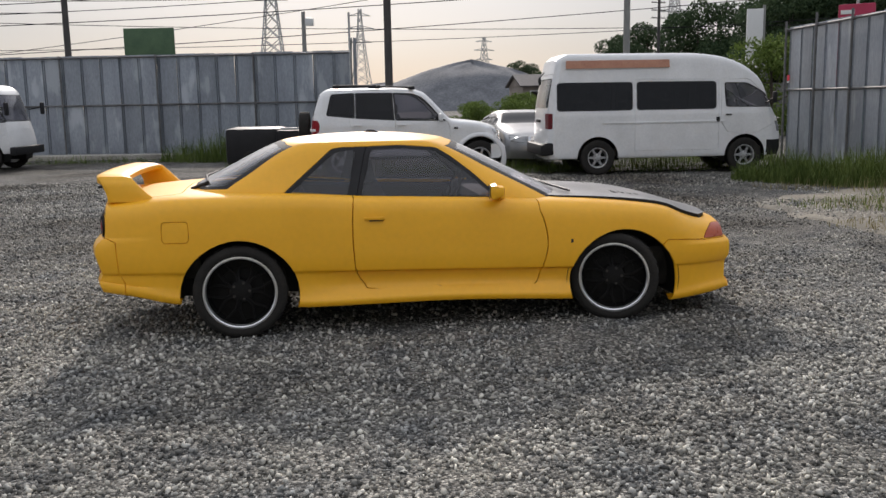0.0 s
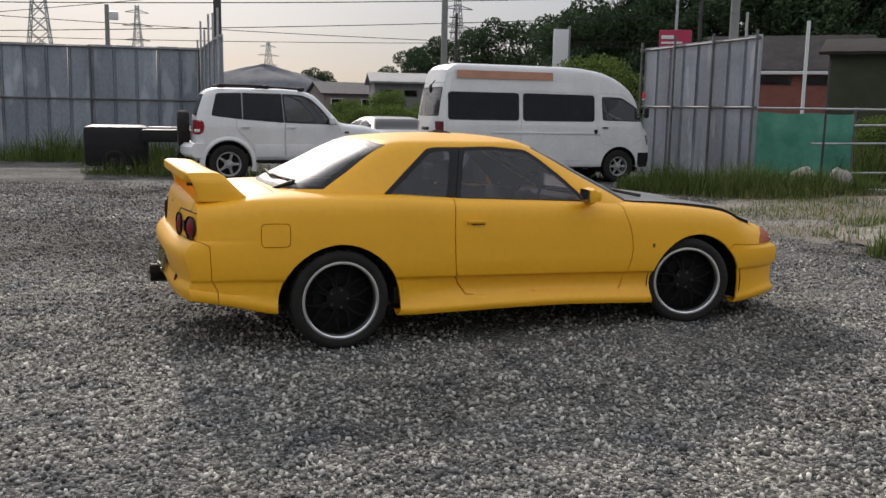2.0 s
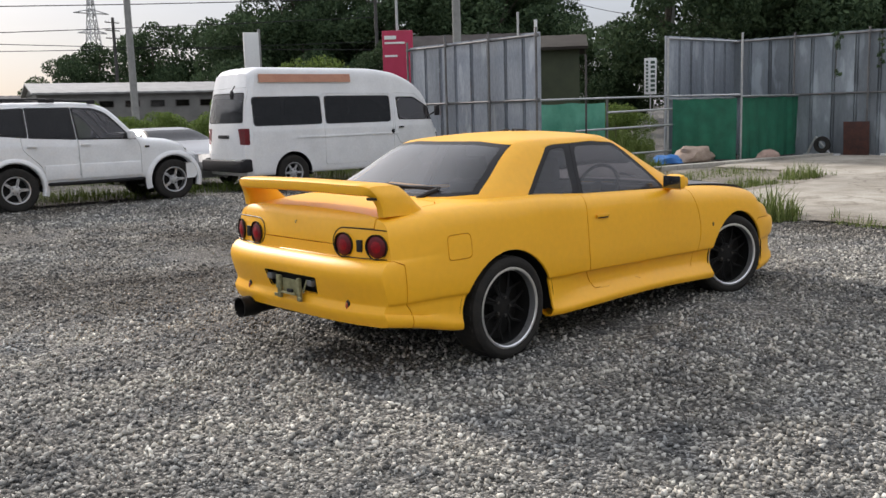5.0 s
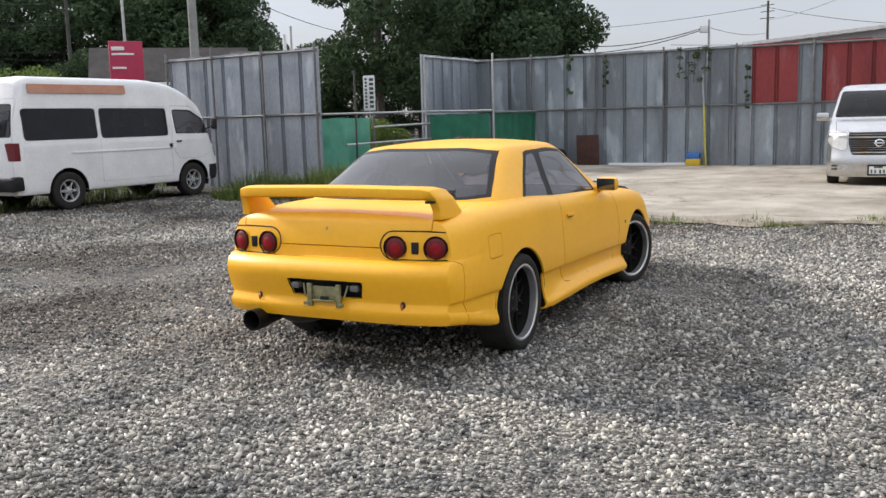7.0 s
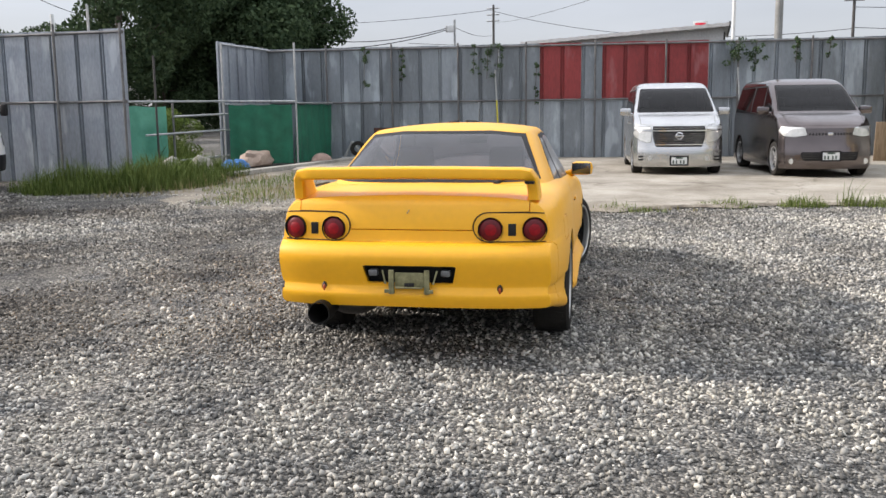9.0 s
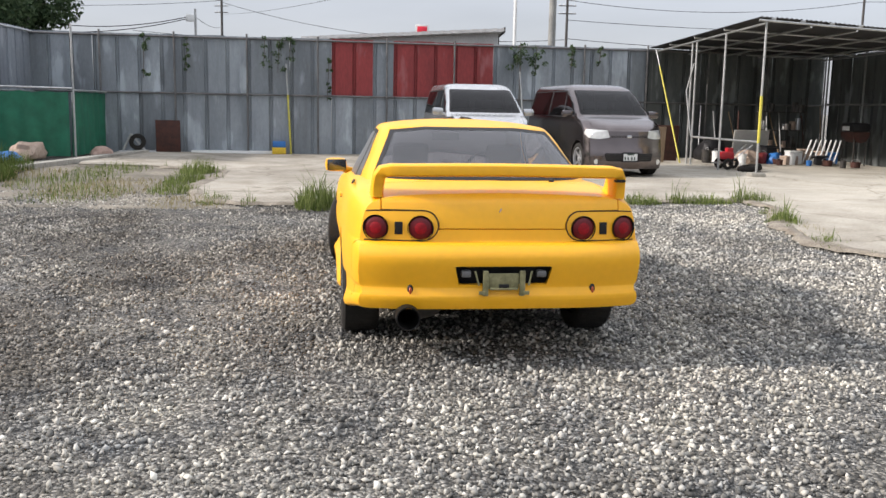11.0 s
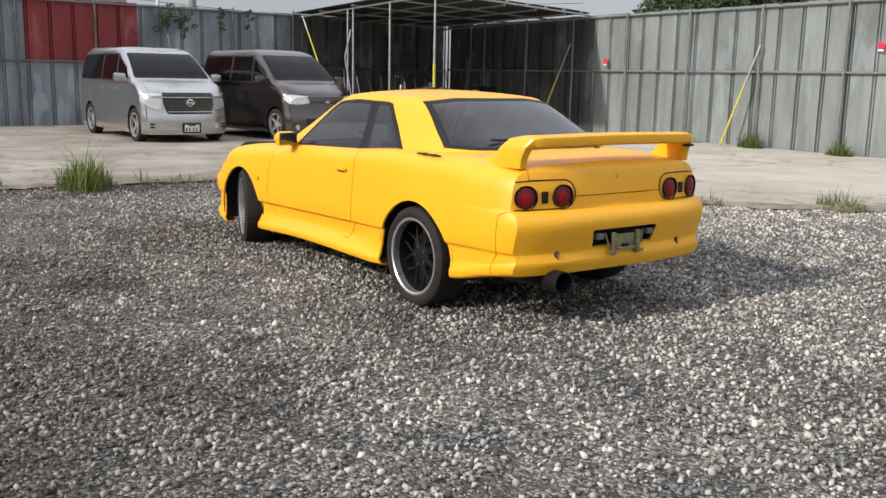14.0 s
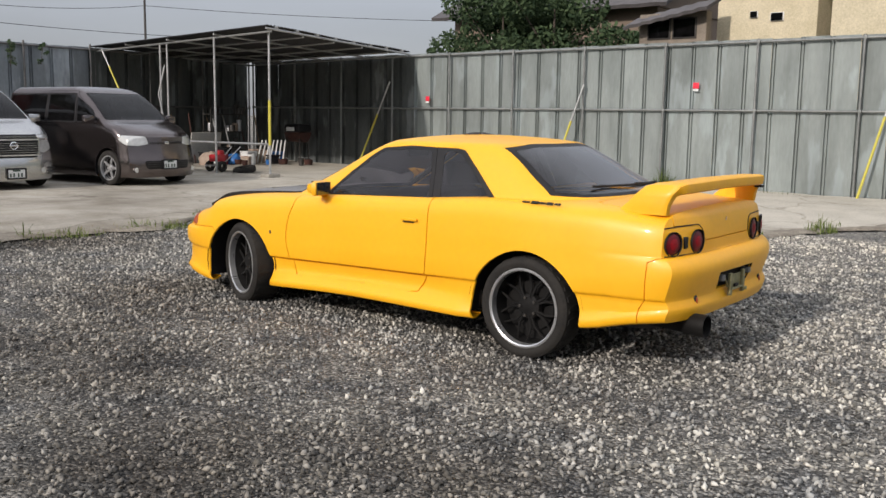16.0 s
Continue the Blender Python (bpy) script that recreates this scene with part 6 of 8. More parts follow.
def light_truck():
    """Cab-over truck beside the far hoarding."""
    root = thing("light_truck", "white cab-over light truck with black bumper", "truck", pose(-13.3, 22.6, gh(-10, 22), 0, 0, 1.0))
    top = table((1.35, 1.98), (1.5, 2.06), (2.45, 2.06), (2.72, 1.96), (2.92, 1.62), (3.04, 1.28), (3.11, 1.10), (3.14, 1.0))
    flat = table((0.3, 0.0), (2.2, 0.0))
    nosep = table((0.3, 0.0), (0.6, 0.0), (1.0, -0.06))
    sk = shell(1.35, 3.14, 0.84, 0.42, 1.16, top, 0.10, flat, nosep, 0.03, 0.16)

    def side(s, t):
        cut_glass(root, sk, "door_window", rounded([(1.95, 1.22), (1.93, 1.86), (2.55, 1.84), (2.78, 1.58), (2.95, 1.16)], 0.05), 'y', t, M_GLASS)
        cut_panel(root, sk, "cab_door", rounded([(1.88, 0.80), (1.86, 1.92), (2.52, 1.90), (2.92, 1.25), (2.96, 0.88), (2.6, 0.80)], 0.05), 'y', t, M_WHITE)
        bm = bmesh.new()
        rod(bm, (2.85, s * 0.80, 1.45), (3.10, s * 1.0, 1.52), 0.014, 6)
        box(bm, (3.12, s * 1.02, 1.48), (0.07, 0.15, 0.30), bevel=0.03)
        part("door_mirror", bm, M_TRIM, root)
    both(side)
    cut_glass(root, sk, "windscreen", rounded([(-0.70, 1.18), (-0.66, 1.82), (0.66, 1.82), (0.70, 1.18)], 0.05), 'x', lambda c: c.x > 2.4, M_GLASS)
    bm = bmesh.new()
    box(bm, (3.10, 0, 0.48), (0.16, 1.66, 0.20), bevel=0.04)
    part("front_bumper", bm, M_TRIM, root)
    bm = bmesh.new()
    box(bm, (-0.3, 0, 0.86), (3.1, 1.72, 0.14), bevel=0.02)
    box(bm, (-0.3, 0, 0.62), (3.4, 0.7, 0.22), bevel=0.02)
    part("flatbed", bm, M_DARKMETAL, root)
    for s in (-1, 1):
        bm = bmesh.new()
        box(bm, (-0.3, s * 0.85, 1.08), (3.1, 0.04, 0.36), bevel=0.01)
        part("side_board", bm, M_WHITE, root)
    finish(root, sk, M_WHITE, 2.45, 0.70, 0.35, 0.36, M_ALLOY, 0.07, 6)


light_truck()


# ---- yard things ----
def pipe_thing(name, label, pts, r, mat, cat="pole", group="", seg=10, band=None, kind=""):
    """A pipe or pole through pts; band = (share, material): its lower share in another colour."""
    root = thing(name, label, cat, Matrix.Translation(pts[0]), group, kind)
    o = Vector(pts[0])
    for a, b in zip(pts, pts[1:]):
        a, b = Vector(a) - o, Vector(b) - o
        if band:
            m = a.lerp(b, band[0])
            bm = bmesh.new()
            rod(bm, a, m, r * 1.06, seg)
            part("lower_length", bm, band[1], root)
            a = m
        bm = bmesh.new()
        rod(bm, a, b, r, seg)
        part("length", bm, mat, root)
    return root


def canopy():
    root = thing("carport", "open lean-to of galvanised pipe with dark corrugated roof", "shelter", pose(12.0, 0.57, 0))
    o = Vector((12.0, 0.57, 0))
    C, D, E_, F = Vector((11.75, 0.80, 3.33)), Vector((19.35, 1.45, 3.17)), Vector((20.0, -3.85, 3.05)), Vector((13.15, -4.50, 3.14))
    bm = bmesh.new()
    n = 96
    rows = []
    for j in (0, 1):
        for_side = []
        for i in range(n + 1):
            t = i / n
            p = C.lerp(F, t) if j == 0 else D.lerp(E_, t)
            q = p - o
            q.z += 0.012 * (1 if i % 2 else -1) + 0.02 * math.sin(9 * t) * 0.5
            for_side.append(tuple(q))
        rows.append(for_side)
    rows = [rows[0], [tuple(Vector(a).lerp(Vector(b), 0.5)) for a, b in zip(*rows)], rows[1]]
    grid_faces(bm, rows)
    thicken(bm, 0.006)
    bmesh.ops.recalc_face_normals(bm, faces=bm.faces[:])
    part("roof", bm, surface("dark_corrugated", (0.014, 0.014, 0.016), (0.030, 0.030, 0.031), 2, 0.6, metal=0.2, grain=30, bump=0.1), root)
    for t in (0.0, 0.25, 0.5, 0.75, 1.0):
        bm = bmesh.new()
        a, b = C.lerp(D, t) - o, F.lerp(E_, t) - o
        rod(bm, a - Vector((0, 0, 0.07)), b - Vector((0, 0, 0.07)), 0.024)
        part("purlin", bm, M_PIPE, root)
    for t in (0.03, 0.22, 0.42, 0.62, 0.82, 0.98):
        bm = bmesh.new()
        a, b = C.lerp(F, t) - o, D.lerp(E_, t) - o
        rod(bm, a - Vector((0, 0, 0.12)), b - Vector((0, 0, 0.12)), 0.024)
        part("rafter", bm, M_PIPE, root)
    for i in range(8):
        bm = bmesh.new()
        p = C.lerp(F, 0.06 + 0.125 * i) - o
        box(bm, (p.x + 0.02, p.y, p.z - 0.02), (0.06, 0.10, 0.05), bevel=0.01)
        part("clamp", bm, M_PIPE, root)
    for x, y, h, band in ((12.0, 0.57, 3.24, True), (13.82, 0.85, 3.15, False), (15.85, 0.97, 3.13, False), (16.15, 1.0, 3.13, False), (19.2, 1.35, 3.1, False)):
        z0 = gh(x, y) + 0.05
        bm = bmesh.new()
        lo = 0.78 if band else z0
        hi = 1.75 if band else z0
        if band:
            rod(bm, (x - 12.0, y - 0.57, z0), (x - 12.0, y - 0.57, h), 0.026)
            b2 = bmesh.new()
            rod(b2, (0, 0, lo), (0, 0, hi), 0.031)
            part("yellow_sleeve", b2, M_PIPEY, root, "yellow sleeve on post")
            b2 = bmesh.new()
            box(b2, (0, 0, z0 + 0.03), (0.34, 0.30, 0.09), bevel=0.02)
            part("footing", b2, M_CONC, root)
        else:
            rod(bm, (x - 12.0, y - 0.57, z0), (x - 12.0, y - 0.57, h), 0.026)
        part("post", bm, M_PIPE, root)
    bm = bmesh.new()
    rod(bm, (0, 0, 0.80), (3.85, 0.40, 0.78), 0.024)
    part("low_rail", bm, M_PIPE, root)
    bm = bmesh.new()
    rod(bm, (3.85, 0.43, 0.8), (4.05, 0.55, 1.9), 0.02)
    rod(bm, (4.05, 0.55, 1.9), (3.95, 0.42, 2.6), 0.02)
    part("brace", bm, M_PIPE, root)


canopy()
pipe_thing("prop_pole", "thin pole painted yellow leaning from the shelter roof", [(16.6, 1.05, 0.08), (18.7, 1.36, 3.08)], 0.020, M_PIPE, group="leaning props", band=(0.85, M_PIPEY))
pipe_thing("prop_pole", "thin yellow prop leaning against weathered hoarding", [(8.35, -4.62, 0.07), (7.79, -5.02, 2.23)], 0.024, M_PIPE, group="leaning props", band=(0.62, M_PIPEY))
pipe_thing("prop_pole", "thin yellow prop leaning against weathered hoarding", [(14.75, -4.05, 0.07), (13.85, -4.42, 2.37)], 0.024, M_PIPE, group="leaning props", band=(0.62, M_PIPEY))
pipe_thing("prop_pole", "thin yellow prop leaning against weathered hoarding", [(1.72, -5.42, 0.05), (1.40, -5.72, 1.75)], 0.024, M_PIPE, group="leaning props", band=(0.9, M_PIPEY))
pipe_thing("prop_pole", "slim prop with yellow foot against grey hoarding", [(17.22, 11.28, 0.05), (17.24, 11.40, 2.45)], 0.024, M_PIPE, group="leaning props", band=(0.66, M_PIPEY))
pipe_thing("prop_pole", "slim prop with yellow foot behind parked minivans", [(18.1, 4.95, 0.06), (18.35, 5.15, 2.4)], 0.024, M_PIPE, group="leaning props", band=(0.5, M_PIPEY))
pipe_thing("fence_post", "tall galvanised pipe post by the hoarding", [(8.33, 17.35, 0.1), (8.33, 17.35, 3.55)], 0.026, M_PIPE, group="fence posts")
pipe_thing("fence_post", "tall galvanised pipe post before green netting", [(13.79, 15.65, 0.1), (13.79, 15.65, 3.1)], 0.026, M_PIPE, group="fence posts")
pipe_thing("fence_post", "slim pipe post at the gateway", [(10.25, 17.25, 0.05), (10.25, 17.25, 2.66)], 0.024, M_POLED, group="fence posts")
pipe_thing("fence_post", "short pipe post at the gateway", [(11.08, 17.4, 0.05), (11.08, 17.4, 1.72)], 0.026, M_PIPED, group="fence posts")
pipe_thing("fence_post", "slim pipe post at the gateway", [(13.1, 17.3, 0.05), (13.1, 17.3, 3.1)], 0.026, M_PIPE, group="fence posts")
pipe_thing("fence_post", "white pipe post behind the gateway", [(13.42, 22.6, 0.05), (13.42, 22.6, 4.05)], 0.05, M_PLATE, group="fence posts")

for pts in ([(8.05, 16.35, 1.64), (9.9, 17.15, 1.66), (13.15, 17.3, 1.68), (13.79, 15.65, 1.66)], [(11.05, 17.35, 1.33), (13.3, 17.25, 1.37)], [(10.1, 17.45, 0.93), (13.3, 17.2, 0.98)], [(11.05, 17.35, 0.32), (13.3, 17.2, 0.34)]):
    pipe_thing("gate_rail", "galvanised pipe rail across the gateway", pts, 0.024, M_PIPE, "rail", "gateway rails")
pipe_thing("gate_rail", "pipe rail along green netting", [(13.79, 15.65, 1.62), (16.45, 15.9, 1.62)], 0.022, M_PIPE, "rail", "gateway rails")


def sheet(name, label, cat, a, b, z0, z1, mat, folds=9, depth=0.05, seed=1):
    """A hung sheet with soft folds between two plan points."""
    rnd = random.Random(seed)
    a, b = Vector((*a, 0)), Vector((*b, 0))
    d = b - a
    nrm = Vector((-d.y, d.x, 0)).normalized()
    bm = bmesh.new()
    rows = []
    ph = rnd.uniform(0, 6)
    for j in range(13):
        v = j / 12
        row = []
        for i in range(61):
            u = i / 60
            off = depth * (math.sin(u * folds * 6.28 + ph + 1.5 * v) * 0.5 + 0.6 * noise.noise(Vector((u * 7, v * 3, seed)))) * (0.35 + 0.65 * (1 - v))
            row.append(tuple(d * u + nrm * off + Vector((0, 0, z0 + (z1 - z0) * v - (0.03 * abs(math.sin(u * 9)) if j == 12 else 0)))))
        rows.append(row)
    grid_faces(bm, rows)
    thicken(bm, 0.006)
    bmesh.ops.recalc_face_normals(bm, faces=bm.faces[:])
    return tagged(part(name, bm, mat, at=Matrix.Translation(a)), label, cat)


sheet("netting", "dark green safety netting hung below a pipe rail", "netting", (13.15, 17.2), (13.75, 15.75), 0.12, 1.60, M_NET, 4, 0.05, 2)
sheet("netting", "dark green safety netting hung below a pipe rail", "netting", (13.85, 15.70), (16.5, 15.95), 0.12, 1.60, M_NET, 6, 0.06, 3)
sheet("gate_sheet", "pale green plastic sheeting tied over the gate", "sheeting", (8.3, 18.3), (11.45, 17.85), 0.08, 1.58, M_NETL, 7, 0.05, 5)


def lump(name, label, cat, at, size, mat, seed=1, rough=0.35, sub=3):
    """A heap or stone with an uneven skin."""
    bm = bmesh.new()
    bmesh.ops.create_icosphere(bm, subdivisions=sub, radius=1.0)
    for v in bm.verts:
        v.co *= 1 + rough * noise.noise(v.co * 1.6 + Vector((seed, 0, 0))) + 0.4 * rough * noise.noise(v.co * 4 + Vector((0, seed, 0)))
        v.co = Vector((v.co.x * size[0], v.co.y * size[1], max(-0.35, v.co.z) * size[2] + 0.33 * size[2]))
    return tagged(part(name, bm, mat, at=at), label, cat)


lump("dust_sheet", "crumpled brown sheeting heaped by the netting", "heap", pose(12.95, 16.35, 0.10), (0.60, 0.30, 0.30), M_CANVAS, 2)
lump("tarpaulin", "crumpled blue tarpaulin on the ground", "tarpaulin", pose(12.1, 16.45, 0.10), (0.50, 0.25, 0.15), M_BLUE, 5)
lump("boulder", "rounded pinkish stone by the netting", "stone", pose(14.3, 15.25, 0.10), (0.33, 0.24, 0.18), surface("pink_stone", (0.28, 0.19, 0.15), (0.38, 0.27, 0.22), 6, 0.9, bump=0.3), 8, 0.2)
lump("stone_block", "weathered concrete lump among weeds", "stone", pose(9.55, 15.7, 0.06), (0.26, 0.24, 0.36), M_CONC, 9, 0.25)
lump("stone_block", "weathered concrete lump among weeds", "stone", pose(9.0, 16.1, 0.06), (0.34, 0.26, 0.34), M_CONC, 11, 0.2)


def kerb(name, label, a, b, w, h):
    a, b = Vector((*a, 0)), Vector((*b, 0))
    bm = bmesh.new()
    d = b - a
    n = max(2, int(d.length / 0.5))
    z0 = gh(a.x, a.y)
    for i in range(n):
        c = d * ((i + 0.5) / n)
        box(bm, (c.x, c.y, z0 + h / 2 - 0.03), (d.length / n - 0.012, w, h + 0.06), Matrix.Rotation(math.atan2(d.y, d.x), 3, 'Z'), bevel=0.012)
    tagged(part(name, bm, M_CONC, at=Matrix.Translation(a)), label, "kerb", kind="structure")


kerb("kerb_gate", "low concrete kerb at the gateway", (9.8, 15.2), (16.3, 14.9), 0.25, 0.10)
kerb("kerb_far", "low concrete footing along the far hoarding", (-16.5, 26.9), (-5.0, 26.2), 0.8, 0.12)


def board(name, label, cat, at, size, mat, bevel=0.006, planks=1):
    root = thing(name, label, cat, at)
    for i in range(planks):
        bm = bmesh.new()
        w = size[1] / planks
        box(bm, (0, -size[1] / 2 + w * (i + 0.5), size[2] / 2), (size[0], w - (0.006 if planks > 1 else 0), size[2]), bevel=bevel)
        part("board", bm, mat, root)
    return root


# along the back hoarding
board("rusty_sheet", "rust-brown steel sheet leaning on grey hoarding", "steel sheet", pose(16.62, 14.38, 0.07, 0, -4, 10), (0.03, 0.62, 0.86), M_RUST)
board("white_plank", "long white boards lying along the hoarding foot", "board", pose(17.0, 12.75, 0.08, 0, 0, 10.3), (0.22, 2.2, 0.07), M_PLATE, planks=2)
crate = thing("plastic_crate", "blue and yellow plastic crate by the hoarding", "crate", pose(17.12, 11.58, 0.08, 0, 0, 10))
bm = bmesh.new()
box(bm, (0, 0, 0.09), (0.28, 0.36, 0.18), bevel=0.015)
part("yellow_box", bm, surface("yellow_plastic", (0.55, 0.36, 0.02), (0.65, 0.44, 0.03), 6, 0.5, bump=0.05), crate, "yellow plastic box")
bm = bmesh.new()
box(bm, (0, 0, 0.26), (0.28, 0.34, 0.16), bevel=0.015)
part("blue_box", bm, M_BLUE, crate, "blue plastic box")
chair = thing("folding_frame", "grey folded frame with a dark wheel by the netting", "scrap", pose(16.2, 15.1, 0.07, 0, 0, 15))
bm = bmesh.new()
rod(bm, (0, -0.3, 0.0), (0, 0.1, 0.5), 0.03)
rod(bm, (0, 0.35, 0.0), (0, 0.1, 0.5), 0.03)
rod(bm, (0, -0.5, 0.05), (0, 0.4, 0.05), 0.03)
part("frame", bm, M_PIPE, chair)
bm = bmesh.new()
lathe(bm, [(0.10, -0.05), (0.19, -0.05), (0.21, 0), (0.19, 0.05), (0.10, 0.05), (0.10, -0.05)], 24, 'Y')
part("wheel", bm, M_TYRE, chair, at=pose(0, -0.05, 0.3, 0, 0, 90))


def label_tag(at):
    root = thing("warning_label", "small bright red label on hoarding", "label", at, "red labels")
    bm = bmesh.new()
    box(bm, (0, 0, 0), (0.13, 0.008, 0.12), bevel=0.002)
    part("card", bm, M_DOT, root)
    bm = bmesh.new()
    box(bm, (0, 0.006, -0.09), (0.12, 0.006, 0.035))
    part("bar", bm, M_PLATE, root)


label_tag(pose(12.54, -4.60, 1.92, 0, 0, 6))
label_tag(pose(5.15, -5.37, 2.18, 0, 0, 6))
label_tag(pose(7.80, 20.75, 1.92, 0, 0, 91))


# under the lean-to
def drum_grill():
    root = thing("drum_grill", "rusty half-drum barbecue on legs with a dark lid", "barbecue", pose(16.9, -3.55, 0.08, 0, 0, 5) @ Matrix.Diagonal((0.78, 0.8, 0.92, 1)))
    bm = bmesh.new()
    rows = []
    for i in range(13):
        a = math.pi + math.pi * i / 12
        rows.append([(x, 0.28 * math.cos(a), 0.95 + 0.30 * math.sin(a)) for x in (-0.42, 0.42)])
    vs = grid_faces(bm, rows)
    bm.faces.new([r[0] for r in vs])
    bm.faces.new([r[1] for r in vs])
    part("drum", bm, M_RUST, root)
    bm = bmesh.new()
    box(bm, (0, 0, 1.08), (0.86, 0.60, 0.26), bevel=0.10)
    part("lid", bm, M_TRIM, root, "dark cover")
    bm = bmesh.new()
    box(bm, (0.05, 0.30, 1.05), (0.45, 0.02, 0.12), bevel=0.005)
    part("panel", bm, M_PLATE, root)
    for x in (-0.36, 0.36):
        for y in (-0.2, 0.2):
            bm = bmesh.new()
            rod(bm, (x, y, 0), (x, y, 0.8), 0.018)
            part("leg", bm, M_DARKMETAL, root)


drum_grill()


def barrow():
    root = thing("motor_cultivator", "small red engine tool with black wheels", "machine", pose(14.3, 0.55, 0.08, 0, 0, 100) @ Matrix.Scale(0.78, 4))
    bm = bmesh.new()
    box(bm, (0, 0, 0.42), (0.42, 0.30, 0.22), bevel=0.05)
    box(bm, (-0.1, 0, 0.58), (0.2, 0.2, 0.14), bevel=0.04)
    part("tank", bm, surface("red_enamel", (0.36, 0.015, 0.02), (0.45, 0.02, 0.03), 6, 0.35, bump=0.02), root, "red tank")
    bm = bmesh.new()
    rod(bm, (-0.2, -0.14, 0.3), (-0.75, -0.2, 0.75), 0.016)
    rod(bm, (-0.2, 0.14, 0.3), (-0.75, 0.2, 0.75), 0.016)
    rod(bm, (-0.3, 0, 0.2), (0.45, 0, 0.2), 0.025)
    part("frame", bm, M_PIPE, root)
    for x, y in ((0.05, 0.28), (0.05, -0.28), (-0.42, -0.30)):
        bm = bmesh.new()
        lathe(bm, [(0.08, -0.05), (0.15, -0.05), (0.17, 0), (0.15, 0.05), (0.08, 0.05), (0.08, -0.05)], 22, 'Y')
        part("wheel", bm, M_TYRE, root, at=pose(x, y, 0.17))


barrow()
board("plywood", "bare plywood sheet leaning by the parked van", "board", pose(16.6, 1.75, 0.09, 0, -8, 5), (0.03, 0.55, 0.92), M_WOOD)
board("plywood", "dark board leaning under the lean-to", "board", pose(17.4, 1.25, 0.09, 0, -8, 5), (0.03, 0.6, 0.95), M_RUST)
board("wall_panel", "pale square panel leaning under the lean-to", "board", pose(18.0, -1.15, 0.09, 0, -10, 8), (0.04, 1.0, 0.85), surface("pale_panel", (0.36, 0.36, 0.33), (0.46, 0.45, 0.42), 3, 0.7, bump=0.05))
rb = random.Random(11)
for i in range(9):
    x, y = 17.2 + rb.uniform(-0.5, 0.9), -0.9 - 0.30 * i + rb.uniform(-0.1, 0.1)
    mat, nm = rb.choice(((M_CANVAS, "brown"), (M_PLATE, "white"), (M_BLUE, "blue"), (M_TRIM, "black")))
    h = rb.uniform(0.18, 0.42)
    root = thing("storage_box", nm + " box stacked under the lean-to", "box", pose(x, y, 0.08, 0, 0, rb.uniform(-20, 20)), "boxes under the lean-to")
    bm = bmesh.new()
    box(bm, (0, 0, h / 2), (rb.uniform(0.25, 0.4), rb.uniform(0.25, 0.4), h), bevel=0.02)
    part("tub", bm, mat, root)
    bm = bmesh.new()
    box(bm, (0, 0, h + 0.02), (0.36, 0.36, 0.04), bevel=0.015)
    part("lid", bm, mat, root)
for i in range(7):
    pipe_thing("white_bar", "white-painted bar leaning under the lean-to", [(17.1 - 0.02 * i, -2.3 - 0.13 * i, 0.09), (17.2, -2.55 - 0.13 * i, 0.72)], 0.022, M_PLATE, "bar", "leaning white bars", 8)
shelf = thing("tool_rack", "cluttered dark steel rack of tools and cans", "rack", pose(18.6, -2.2, 0.08, 0, 0, 5))
for z in (0.35, 0.85, 1.35):
    bm = bmesh.new()
    box(bm, (0, 0, z), (0.4, 1.3, 0.03), bevel=0.005)
    part("shelf", bm, M_DARKMETAL, shelf)
for x in (-0.18, 0.18):
    for y in (-0.62, 0.62):
        bm = bmesh.new()
        rod(bm, (x, y, 0), (x, y, 1.75), 0.016)
        part("upright", bm, M_DARKMETAL, shelf)
for i in range(14):
    z = (0.37, 0.87, 1.37)[i % 3]
    root = thing("tin_can", "dented old can on the rack", "can", pose(18.55 + rb.uniform(-0.1, 0.1), -2.2 + rb.uniform(-0.5, 0.5), 0.08 + z), "cans on the rack")
    bm = bmesh.new()
    r, h = rb.uniform(0.06, 0.11), rb.uniform(0.14, 0.32)
    lathe(bm, [(0.001, 0), (r, 0), (r, h), (r * 0.95, h + 0.01), (0.001, h + 0.01)], 16, 'Z')
    part("can_body", bm, rb.choice((M_ALLOY, M_CANVAS, M_DARKMETAL, M_DARKMETAL)), root)


lump("dust_sheet", "crumpled pale dust sheet lying under the lean-to", "sheet", pose(16.9, -0.75, 0.08), (0.42, 0.30, 0.26), M_CANVAS, 21)
lump("dust_sheet", "dark crumpled dust sheet lying under the lean-to", "sheet", pose(18.2, -0.2, 0.08), (0.55, 0.40, 0.42), M_TRIM, 23)
lump("tarpaulin", "crumpled blue tarpaulin under the lean-to", "tarpaulin", pose(17.0, -1.55, 0.08), (0.24, 0.20, 0.24), M_BLUE, 25)
tyre = thing("loose_tyre", "worn tyre lying by the red engine tool", "tyre", pose(13.75, 0.15, 0.145, 80, 0, 0))
bm = bmesh.new()
lathe(bm, [(0.13, -0.06), (0.24, -0.07), (0.27, -0.04), (0.275, 0), (0.27, 0.04), (0.24, 0.07), (0.13, 0.06), (0.15, 0), (0.13, -0.06)], 28, 'Y')
part("tread", bm, M_TYRE, tyre)
rc = random.Random(5)
